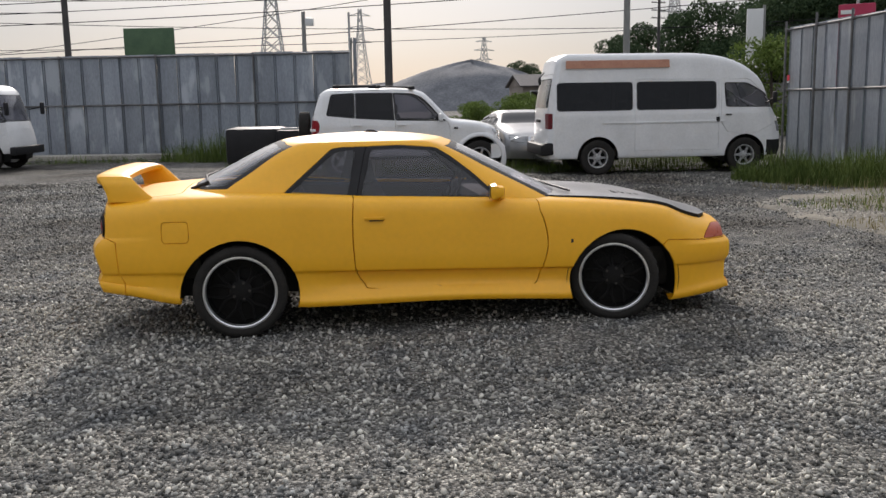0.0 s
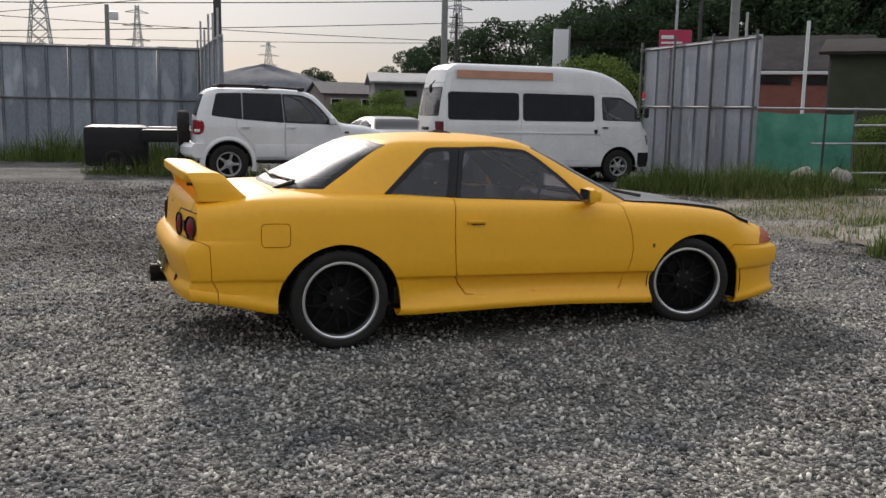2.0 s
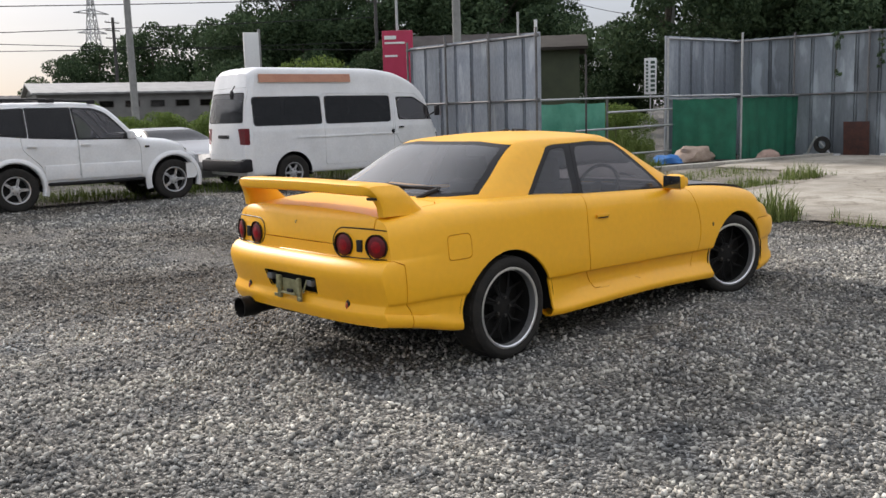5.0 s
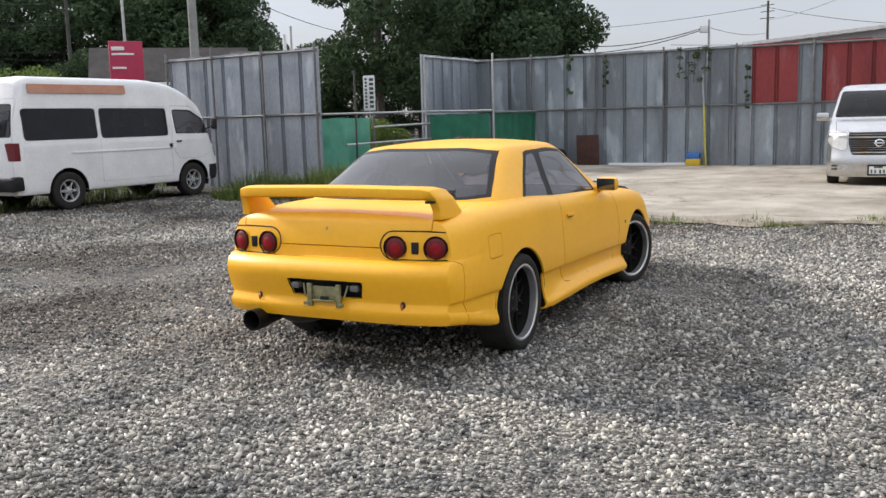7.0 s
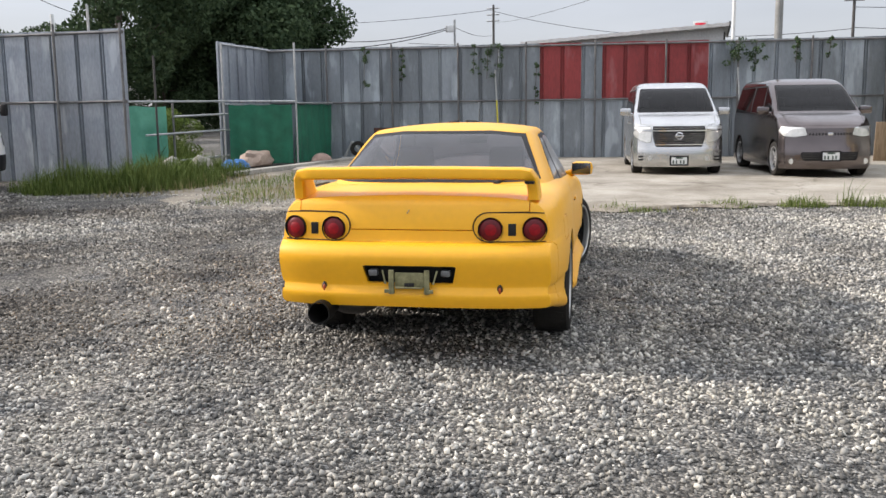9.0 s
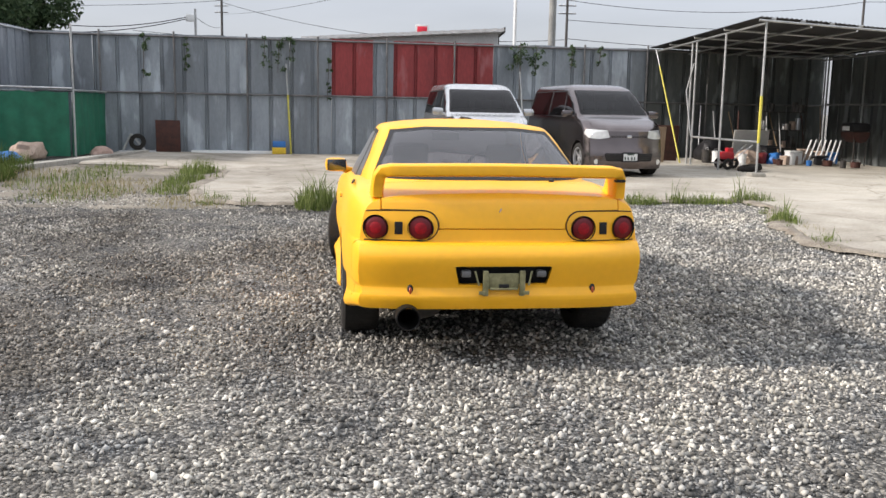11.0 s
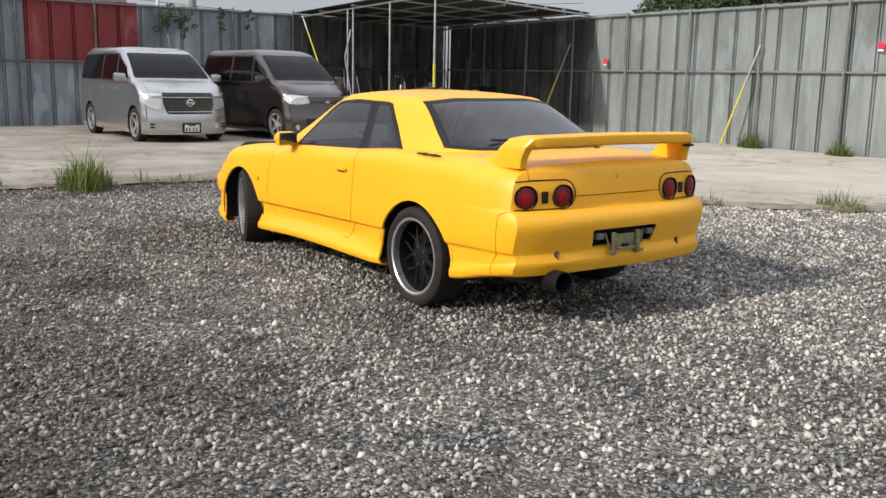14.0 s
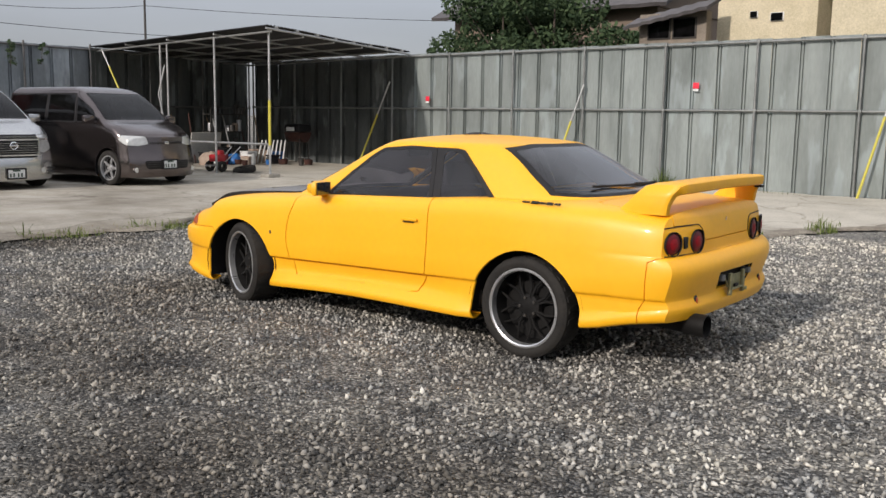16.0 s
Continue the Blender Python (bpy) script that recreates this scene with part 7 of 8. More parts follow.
for i in range(16):
    x, y = 16.4 + rc.uniform(-0.9, 1.4), 0.2 - 0.22 * i + rc.uniform(-0.15, 0.15)
    r, h = rc.uniform(0.07, 0.15), rc.uniform(0.12, 0.34)
    mat, nm = rc.choice(((M_PLATE, "white"), (M_BLUE, "blue"), (M_RUST, "rusty"), (M_REDPANEL, "red"), (M_DARKMETAL, "dark metal")))
    root = thing("paint_pail", nm + " pail standing on concrete under the lean-to", "pail", pose(x, y, 0.085, 0, 0, rc.uniform(0, 90)), "pails under the lean-to")
    bm = bmesh.new()
    lathe(bm, [(0.001, 0), (r * 0.88, 0), (r, h), (r * 1.05, h), (r * 0.95, h + 0.004), (r * 0.84, 0.02), (0.001, 0.02)], 18, 'Z')
    part("pail_body", bm, mat, root)
    bm = bmesh.new()
    for j in range(10):
        u, v = math.pi * j / 10, math.pi * (j + 1) / 10
        rod(bm, (r * math.cos(u), 0, h + 0.5 * r * math.sin(u)), (r * math.cos(v), 0, h + 0.5 * r * math.sin(v)), 0.005, 5)
    part("bail", bm, M_PIPE, root)
for i in range(11):
    x, y = 18.3 + rc.uniform(-0.6, 0.9), 0.9 - 0.42 * i
    mat, nm = rc.choice(((M_WOOD, "wooden"), (M_PIPE, "steel"), (M_RUST, "rusty")))
    pipe_thing("garden_tool", nm + " long-handled tool leaning under the lean-to", [(x, y, 0.09), (x + 0.7, y + rc.uniform(-0.2, 0.2), rc.uniform(1.2, 1.7))], 0.018, mat, "tool", "leaning tools", 8)

# beside the off-roader
def black_trailer():
    root = thing("flat_trailer", "black low trailer with a rounded box end", "trailer", pose(-3.9, 20.8, gh(-4, 21), 0, 0, 4))
    bm = bmesh.new()
    box(bm, (-0.25, 0, 0.56), (1.25, 1.3, 0.82), bevel=0.12)
    part("box_body", bm, M_TRIM, root)
    bm = bmesh.new()
    box(bm, (1.1, -0.2, 0.78), (1.7, 1.1, 0.26), bevel=0.04)
    part("deck", bm, M_TRIM, root)
    bm = bmesh.new()
    box(bm, (1.1, -0.76, 0.94), (1.5, 0.04, 0.05), bevel=0.01)
    part("side_rail", bm, M_PIPE, root)
    for x in (-0.3, 1.2):
        for s in (-1, 1):
            wheel(root, pose(x, s * 0.6, 0.24), s > 0, 0.24, 0.15, 0.16, 5, M_TRIM, M_TRIM, 0.02)


black_trailer()


def saloon():
    root = thing("saloon_car", "pale silver car parked between the off-roader and the van", "car", pose(1.78, 23.05, gh(1, 23), 0, 0, -82))
    top = table((-0.95, 0.88), (-0.7, 0.93), (-0.35, 0.97), (0.2, 1.18), (0.6, 1.235), (1.2, 1.235), (1.5, 1.185), (2.1, 0.95), (2.5, 0.90), (3.2, 0.78), (3.4, 0.70))
    flat = table((0.2, 0.02), (0.5, 0), (1.3, 0.1))
    nosep = table((0.2, -0.04), (0.4, 0.0), (0.9, -0.1))
    sk = shell(-0.95, 3.42, 0.83, 0.22, 0.90, top, 0.20, flat, nosep, 0.1, 0.26)

    def side(s, t):
        cut_glass(root, sk, "side_window", rounded([(0.05, 0.94), (0.35, 1.13), (0.88, 1.17), (0.88, 0.92)], 0.04), 'y', t)
        cut_glass(root, sk, "door_window", rounded([(0.93, 0.92), (0.93, 1.17), (1.45, 1.12), (1.95, 0.92)], 0.04), 'y', t)
        cut_panel(root, sk, "headlamp", rounded([(s * 0.42, 0.56), (s * 0.42, 0.70), (s * 0.74, 0.72), (s * 0.74, 0.58)], 0.02), 'x', lambda c: c.x > 3.0, M_LAMP)
    both(side)
    cut_glass(root, sk, "windscreen", rounded([(-0.71, 0.955), (-0.58, 1.185), (0.58, 1.185), (0.71, 0.955)], 0.05), 'x', lambda c: c.x > 1.2, M_GLASSD)
    cut_panel(root, sk, "grille", rounded([(-0.38, 0.54), (-0.38, 0.70), (0.38, 0.70), (0.38, 0.54)], 0.02), 'x', lambda c: c.x > 3.0, M_CHROME, "chrome grille")
    finish(root, sk, surface("dull_silver_paint", (0.26, 0.265, 0.27), (0.32, 0.325, 0.33), 2, 0.3, metal=0.7, grain=30, grain_amt=0.06, bump=0.01, coat=0.3), 2.6, 0.72, 0.30, 0.30, M_ALLOY, 0.05, 5)


saloon()


# ---- beyond the fences ----
def utility_pole(at, h, r=0.15, arms=2, mat=M_POLE, label="tall concrete utility pole", extra=None, turn=0.0):
    root = thing("utility_pole", label, "utility pole", pose(at[0], at[1], 0, 0, 0, turn), "utility poles")
    bm = bmesh.new()
    rod(bm, (0, 0, -0.1), (0, 0, h), r, 14, r * 0.72)
    part("shaft", bm, mat, root)
    for i in range(arms):
        z = h - 0.5 - 0.8 * i
        bm = bmesh.new()
        box(bm, (0, 0.12, z), (1.8, 0.09, 0.09), bevel=0.01)
        part("crossarm", bm, M_DARKMETAL, root)
        for x in (-0.8, -0.4, 0.4, 0.8):
            bm = bmesh.new()
            lathe(bm, [(0.001, 0), (0.045, 0), (0.06, 0.05), (0.03, 0.09), (0.05, 0.13), (0.001, 0.17)], 10, 'Z')
            part("insulator", bm, M_PLATE, root, at=pose(x, 0.12, z + 0.045))
    if extra == "transformer":
        bm = bmesh.new()
        rod(bm, (0.35, 0, h - 1.5), (0.35, 0, h - 0.5), 0.24, 16)
        part("transformer", bm, M_PIPE, root)
    if extra == "lamp":
        bm = bmesh.new()
        box(bm, (0.35, 0, h - 0.6), (0.5, 0.3, 0.45), bevel=0.05)
        part("lamp_head", bm, M_PLATE, root)
    return root


utility_pole((-2.05, 37.4), 13, 0.17, 2, M_POLED, "dark utility pole behind the off-roader")
utility_pole((-8.0, 55.4), 6.9, 0.16, 0, M_POLE, "short pole with a lamp box", "lamp")
utility_pole((-17.7, 44.5), 11.5, 0.17, 3, M_POLED, "dark utility pole with crossarms")
utility_pole((10.3, 51.3), 15, 0.20, 2, M_POLE, turn=20)
utility_pole((23.5, 100.0), 12.0, 0.2, 3, M_POLED, "thin utility pole with crossarms far off", turn=25)
utility_pole((14.0, 27.3), 13, 0.16, 2, M_POLE, turn=40)
utility_pole((43.0, 43.0), 15, 0.20, 2, M_POLE, turn=45)
utility_pole((58.0, 37.0), 17, 0.20, 2, M_POLE, turn=45)
utility_pole((19.9, 4.15), 9.5, 0.12, 1, M_POLE, "slim utility pole behind the grey hoarding", turn=90)
utility_pole((18.75, 5.3), 8.5, 0.055, 0, M_PLATE, "white pipe mast behind the hoarding")
utility_pole((112.0, 36.9), 14.8, 0.2, 3, M_POLED, "distant utility pole with crossarms", turn=80)
utility_pole((53.8, 24.0), 7.4, 0.10, 0, M_PIPE, "slim pole with a lamp box", "lamp", turn=125)
utility_pole((90.0, -4.5), 14.0, 0.17, 4, M_POLED, "distant utility pole with crossarms", turn=90)
utility_pole((88.0, 9.0), 8.6, 0.14, 2, M_POLED, "distant utility pole with crossarms", turn=90)
utility_pole((88.0, 14.0), 8.6, 0.14, 2, M_POLED, "distant utility pole with crossarms", turn=90)
utility_pole((-32.0, 62.0), 10.5, 0.16, 2, M_POLED, "dark utility pole with crossarms")
utility_pole((32.0, 62.0), 11.0, 0.16, 2, M_POLED, "dark utility pole before the wood", turn=20)
utility_pole((100.0, -39.3), 17.0, 0.17, 0, M_POLED, "distant slim utility pole")


def pylon(at, h, w, turn):
    root = thing("power_pylon", "grey lattice power pylon far away", "pylon", pose(at[0], at[1], 0, 0, 0, turn), "pylons")
    bm = bmesh.new()
    r = h * 0.004

    def half(z):
        t = z / h
        return w * (1 - t) ** 1.4 * 0.5 + w * 0.07
    n = 11
    zs = [h * (i / n) ** 0.85 for i in range(n + 1)]
    for i in range(n):
        a, b = half(zs[i]), half(zs[i + 1])
        c0 = [(-a, -a), (a, -a), (a, a), (-a, a)]
        c1 = [(-b, -b), (b, -b), (b, b), (-b, b)]
        for k in range(4):
            rod(bm, (*c0[k], zs[i]), (*c1[k], zs[i + 1]), r, 4)
            rod(bm, (*c0[k], zs[i]), (*c1[(k + 1) % 4], zs[i + 1]), r * 0.7, 4)
            rod(bm, (*c0[(k + 1) % 4], zs[i]), (*c1[k], zs[i + 1]), r * 0.7, 4)
    part("lattice", bm, M_PIPE, root)
    for z, L in ((0.66, 0.30), (0.80, 0.36), (0.93, 0.28)):
        bm = bmesh.new()
        for s in (-1, 1):
            rod(bm, (0, 0, h * z + h * 0.03), (s * w * L * 2, 0, h * z), r, 4)
            rod(bm, (0, 0, h * z), (s * w * L * 2, 0, h * z), r, 4)
        part("arm", bm, M_PIPE, root)


pylon((-53.5, 300), 52, 9, 0)
pylon((-32, 380), 39, 8, 20)
pylon((24, 500), 35, 9, 30)
pylon((88, 350), 50, 9, 10)


def wire(a, b, sag, r=0.016, n=18):
    a, b = Vector(a), Vector(b)
    root = thing("power_cable", "black overhead cable slung between poles", "cable", Matrix.Translation(a), "overhead cables")
    bm = bmesh.new()
    pts = [a.lerp(b, i / n) - a - Vector((0, 0, sag * 4 * (i / n) * (1 - i / n))) for i in range(n + 1)]
    d = (b - a).normalized()
    u = d.cross(Vector((0, 0, 1))).normalized()
    v = u.cross(d)
    grid_faces(bm, [[p + r * (u * math.cos(1.2566 * j) + v * math.sin(1.2566 * j)) for j in range(5)] for p in pts], closed=True)
    bmesh.ops.recalc_face_normals(bm, faces=bm.faces[:])
    part("strand", bm, M_TRIM, root)


for a, b, s, r in (((-60, 62, 8.6), (10.3, 51.3, 9.6), 1.3, 0.028), ((-60, 62, 9.6), (10.3, 51.3, 11.2), 1.2, 0.022), ((-60, 60, 7.6), (10.3, 51.3, 8.4), 0.9, 0.022), ((10.3, 51.3, 9.6), (43, 43, 12), 0.9, 0.022), ((10.3, 51.3, 8.4), (43, 43, 10.8), 0.9, 0.022),
                   ((10.3, 51.3, 11.2), (60, 120, 16), 1.5, 0.03), ((-60, 90, 12.5), (40, 95, 15.5), 2.0, 0.03), ((-60, 92, 14.0), (40, 97, 17.0), 2.0, 0.03), ((-17.7, 44.5, 6.9), (-60, 60, 10), 0.8, 0.02), ((-17.7, 44.5, 6.0), (-60, 40, 9), 0.8, 0.02),
                   ((43, 43, 7.2), (14, 27.3, 6.5), 0.6, 0.016), ((43, 43, 10.5), (58, 37, 9.0), 0.8, 0.022), ((58, 37, 6.2), (53.8, 24, 6.9), 0.5, 0.03), ((58, 37, 6.9), (53.8, 24, 7.0), 0.6, 0.03), ((53.8, 24, 6.9), (112, 36.9, 11.0), 0.4, 0.02),
                   ((112, 36.9, 14.0), (90, -4.5, 8.5), 1.8, 0.03), ((112, 36.9, 14.2), (110, 90, 15), 1.4, 0.03), ((90, -4.5, 10.5), (90, -60, 11), 1.0, 0.03), ((90, -4.5, 8.6), (90, -60, 9), 1.2, 0.03), ((100, -39.3, 14), (90, -4.5, 12.5), 1.2, 0.03), ((100, -39.3, 14), (40, -80, 12), 1.0, 0.03),
                   ((-32, 62, 6.9), (32, 62, 10.0), 0.4, 0.03), ((-32, 62, 7.3), (32, 62, 6.2), 0.5, 0.022), ((-32, 62, 5.0), (32, 62, 8.6), 0.3, 0.026), ((-32, 62, 4.9), (10.3, 51.3, 9.2), 0.3, 0.02), ((-32, 62, 5.4), (32, 62, 6.8), 0.5, 0.02),
                   ((88, 9, 8), (88, 40, 8.5), 0.5, 0.025), ((19.9, 4.15, 6.0), (112, 36.9, 12.5), 0.5, 0.014)):
    wire(a, b, s, r)


# trees
def leaf_mesh(name, centres, radii, count, size, seed, mat, squash=0.8):
    """Many small bent leaves scattered in the outer shells of clumps."""
    g = np.random.default_rng(seed)
    per = np.maximum(6, (count * radii ** 2 / (radii ** 2).sum()).astype(int))
    P = []
    for c, r, k in zip(centres, radii, per):
        d = g.normal(size=(k, 3))
        d /= np.linalg.norm(d, axis=1)[:, None]
        rad = r * (0.55 + 0.5 * g.random((k, 1)) ** 0.6)
        P.append(c + d * rad * np.array([1, 1, squash]))
    P = np.concatenate(P)
    n = len(P)
    a = g.normal(size=(n, 3))
    a /= np.linalg.norm(a, axis=1)[:, None]
    b = np.cross(a, g.normal(size=(n, 3)))
    b /= np.linalg.norm(b, axis=1)[:, None] + 1e-9
    s = size * (0.6 + 0.8 * g.random((n, 1)))
    drop = np.array([0, 0, -0.25]) * s
    V = np.stack([P - a * s, P - b * s * 0.55 + drop * 0.3, P + a * s + drop, P + b * s * 0.55 + drop * 0.3], 1).reshape(-1, 3)
    F = np.arange(n * 4).reshape(-1, 4)
    me = bpy.data.meshes.new(name)
    me.from_pydata(V.tolist(), [], F.tolist())
    me.materials.append(mat)
    return me


def make_tree(label, h, r, count, leaf, seed, mat, trunk=0.28, clumps=26, low=0.28):
    g = np.random.default_rng(seed)
    root = thing("tree", label, "tree", pose(0, 0, 0), "trees behind the fences")
    cs, rs = [], []
    for i in range(clumps):
        t = g.random()
        z = h * (low + (0.93 - low) * t)
        w = r * math.sin(math.pi * (0.18 + 0.74 * t)) ** 0.8
        a = g.random() * 6.283
        q = w * math.sqrt(g.random()) * 0.95
        cs.append((q * math.cos(a), q * math.sin(a), z))
        rs.append(r * (0.20 + 0.20 * g.random()))
    cs, rs = np.array(cs), np.array(rs)
    bm = bmesh.new()
    rod(bm, (0, 0, -0.3), (0.1, 0.05, h * 0.45), trunk, 10, trunk * 0.6)
    rod(bm, (0.1, 0.05, h * 0.45), (0.0, 0.1, h * 0.85), trunk * 0.6, 8, trunk * 0.15)
    for c in cs[::2]:
        s = h * (0.25 + 0.45 * g.random())
        s = min(s, c[2] - 0.2)
        rod(bm, (0.05, 0.05, s), tuple(c), trunk * 0.28, 6, trunk * 0.06)
    part("trunk", bm, M_BARK, root)
    ob = new("crown", leaf_mesh("crown", cs, rs, count, leaf, seed, mat))
    ob.parent = root
    return root


T1 = make_tree("tall dark-leaved tree with a dense uneven crown", 15, 5.5, 22000, 0.16, 3, M_LEAF, 0.32, 34)
T2 = make_tree("tall dark-leaved tree with a dense uneven crown", 12, 6.0, 22000, 0.16, 5, M_LEAF, 0.30, 30, 0.2)
T3 = make_tree("broad dark green tree at the wood's edge", 10, 5.5, 20000, 0.15, 8, M_LEAF, 0.26, 28, 0.12)
rt = random.Random(21)


def put(tree, x, y, s=1.0, z=0.0):
    c = copy_thing(tree, pose(x, y, z, 0, 0, rt.uniform(0, 360)))
    c.scale = (s, s, s * rt.uniform(0.9, 1.1))
    return c


# the wood behind the gateway
T1.matrix_basis = pose(50, 44, 0)
T2.matrix_basis = pose(38, 86, 0)
T3.matrix_basis = pose(25, 112, 0)
for k, x, y, s in ((T1, 53, 41, 1.05), (T2, 54, 39, 1.1), (T1, 40.0, 40.6, 0.95), (T2, 57, 45, 1.2), (T1, 58, 41, 1.1), (T3, 52, 41, 0.7),
                   (T1, 45, 80, 1.1), (T2, 50, 76, 1.2), (T1, 52.5, 73.5, 1.2), (T3, 33, 88, 1.05), (T1, 40, 92, 1.2), (T3, 43, 84, 1.1), (T3, 52, 70, 1.0), (T2, 58, 80, 1.4), (T1, 50, 88, 1.4),
                   (T3, 30, 108, 1.1), (T3, 20.5, 110, 0.85), (T3, 35, 106, 1.25), (T3, 39, 102, 1.2), (T2, 44, 98, 1.2), (T3, 13.6, 150, 0.8), (T2, 66, 50, 1.2), (T3, 40.5, 48.5, 0.6), (T3, 43, 48, 0.68), (T3, 38, 61, 0.68), (T3, 48, 43.5, 0.62), (T3, 31, 58, 0.6),
                   (T3, 17.6, -12.8, 0.62), (T3, 15.4, -13.0, 0.62), (T3, 19.6, -15.5, 0.66), (T3, 12.8, -14.6, 0.5), (T3, 90, 28, 0.62), (T3, 92, 24, 0.5), (T3, 100, -30, 0.6), (T1, 106.4, 129.7, 1.7), (T2, 97.0, 135.0, 1.8)):
    put(k, x, y, s)
B1 = make_tree("bright green shrub behind the parked van", 3.6, 2.3, 12000, 0.065, 12, M_LEAFL, 0.10, 22, 0.08)
B1.matrix_basis = pose(12.3, 34.5, 0)
for x, y, s in ((9.6, 36, 0.75), (6.0, 45, 0.6), (3.6, 42, 0.5), (1.5, 43, 0.45), (2.2, 29, 0.40), (3.4, 29.5, 0.45), (4.8, 30, 0.45), (1.2, 30, 0.36), (6.2, 29.5, 0.42), (7.6, 31, 0.5), (13.6, 19.6, 0.42)):
    put(B1, x, y, s)


# heap of crushed stone, far buildings
def mound(at, rx, ry, h, seed):
    bm = bmesh.new()
    rows = []
    for i in range(15):
        t = i / 14
        rows.append([(rx * (1 - t) * math.cos(a) * (1 + 0.06 * noise.noise(Vector((math.cos(a) * 2, math.sin(a) * 2, seed)))), ry * (1 - t) * math.sin(a),
                      h * (1 - (1 - t) ** 1.35) ** 1.0 * (1 + 0.10 * noise.noise(Vector((3 * t + seed, math.cos(a) * 2, math.sin(a) * 2))))) for a in [2 * math.pi * j / 48 for j in range(48)]])
    vs = grid_faces(bm, rows, closed=True)
    bmesh.ops.remove_doubles(bm, verts=bm.verts[:], dist=0.01)
    tagged(part("spoil_mound", bm, M_MOUND, at=pose(at[0], at[1], -0.2)), "dark grey mound of crushed stone behind the yard", "mound")


mound((5, 150), 24, 16, 8.0, 1)
mound((-9, 160), 26, 15, 5.0, 2)
mound((24, 148), 18, 12, 3.6, 3)


def house(name, label, at, size, wall, roofmat, roof_h, overhang=0.4, windows=(), gable=True, frames=M_PLATE):
    """A block with a pitched roof; windows as (face, along, z, w, h): face 's' is -y, 'w' is -x, 'n' +y."""
    root = thing(name, label, "building", at)
    L, W, H = size
    bm = bmesh.new()
    box(bm, (0, 0, H / 2), (L, W, H), bevel=0.02)
    part("wall", bm, wall, root)
    bm = bmesh.new()
    o = overhang
    n = max(6, int(L / 0.5))
    rows = []
    for i in range(n + 1):
        x = -L / 2 - o + (L + 2 * o) * i / n
        dz = 0.02 * (i % 2)
        rows.append([(x, -W / 2 - o, H - 0.1 + dz), (x, 0, H + roof_h + dz), (x, W / 2 + o, H - 0.1 + dz)])
    grid_faces(bm, rows)
    thicken(bm, 0.14)
    bmesh.ops.recalc_face_normals(bm, faces=bm.faces[:])
    part("roof", bm, roofmat, root)
    if gable:
        for s in (-1, 1):
            bm = bmesh.new()
            vs = [bm.verts.new((s * (L / 2 - 0.02), y, z)) for y, z in ((-W / 2, H - 0.02), (W / 2, H - 0.02), (0, H + roof_h - 0.08))]
            bm.faces.new(vs)
            part("gable", thicken(bm, 0.1), wall, root)
    for face, u, z, w, h in windows:
        bm = bmesh.new()
        c, s = {'s': ((u, -W / 2 - 0.01, z), (w, 0.08, h)), 'n': ((u, W / 2 + 0.01, z), (w, 0.08, h)), 'w': ((-L / 2 - 0.01, u, z), (0.08, w, h)), 'e': ((L / 2 + 0.01, u, z), (0.08, w, h))}[face]
        box(bm, c, s, bevel=0.01)
        win = part("window", bm, frames, root)
        bm = bmesh.new()
        box(bm, (c[0] + (0.03 if face == 'e' else -0.03 if face == 'w' else 0), c[1] + (0.03 if face == 'n' else -0.03 if face == 's' else 0), c[2]), (s[0] * 0.86, s[1] * 0.86, s[2] * 0.86) if face in 'ns' else (s[0], s[1] * 0.86, s[2] * 0.86))
        part("pane", bm, M_GLASSD, win)
    return root


house("warehouse", "long grey shed with a shallow metal roof", pose(19.5, 77, 0, 0, 0, -6), (18, 8, 3.6), surface("grey_wall", (0.13, 0.13, 0.12), (0.20, 0.195, 0.18), 1, 0.8), surface("metal_roof", (0.26, 0.26, 0.25), (0.34, 0.34, 0.33), 1, 0.75, spec=0.2), 0.75, windows=[('s', -8.0 + 1.9 * i, 2.75, 1.1, 0.5) for i in range(9)], frames=M_DARKMETAL)
house("dwelling", "small brown-roofed house beyond the stone heap", pose(12, 105, 0, 0, 0, 10), (7, 6, 3.0), surface("brown_wall", (0.20, 0.17, 0.145), (0.27, 0.23, 0.20), 1, 0.8), M_ROOFT, 1.2, windows=[('s', -2.0, 2.0, 1.4, 1.0), ('s', 1.5, 2.0, 1.4, 1.0)])
house("shed", "olive gabled shed behind the gateway", pose(26.7, 36.9, 0, 0, 0, -42), (3.0, 4, 4.3), surface("olive_wall", (0.028, 0.036, 0.016), (0.05, 0.06, 0.03), 1, 0.8), surface("old_brown_roof", (0.03, 0.026, 0.022), (0.05, 0.045, 0.038), 1, 0.95, spec=0.15), 0.6)
shop = house("brick_shop", "low building with reddish walls and a broad brown-grey roof", pose(32.6, 51.9, 0, 0, 0, -36.7), (9, 6, 4.2), surface("red_brick", (0.20, 0.07, 0.05), (0.28, 0.10, 0.07), 2, 0.8), surface("dull_roof", (0.045, 0.040, 0.038), (0.08, 0.07, 0.066), 1, 0.85, grain=12, spec=0.2), 2.1, windows=[('s', -3.2, 3.6, 2.0, 0.5), ('s', -0.6, 3.6, 2.0, 0.5), ('s', 2.0, 3.6, 2.0, 0.5)], frames=M_DARKMETAL)
bm = bmesh.new()
box(bm, (0, -3.44, 4.06), (9.8, 0.05, 0.20), bevel=0.01)
part("fascia", bm, M_PLATE, shop, "pale eave board")
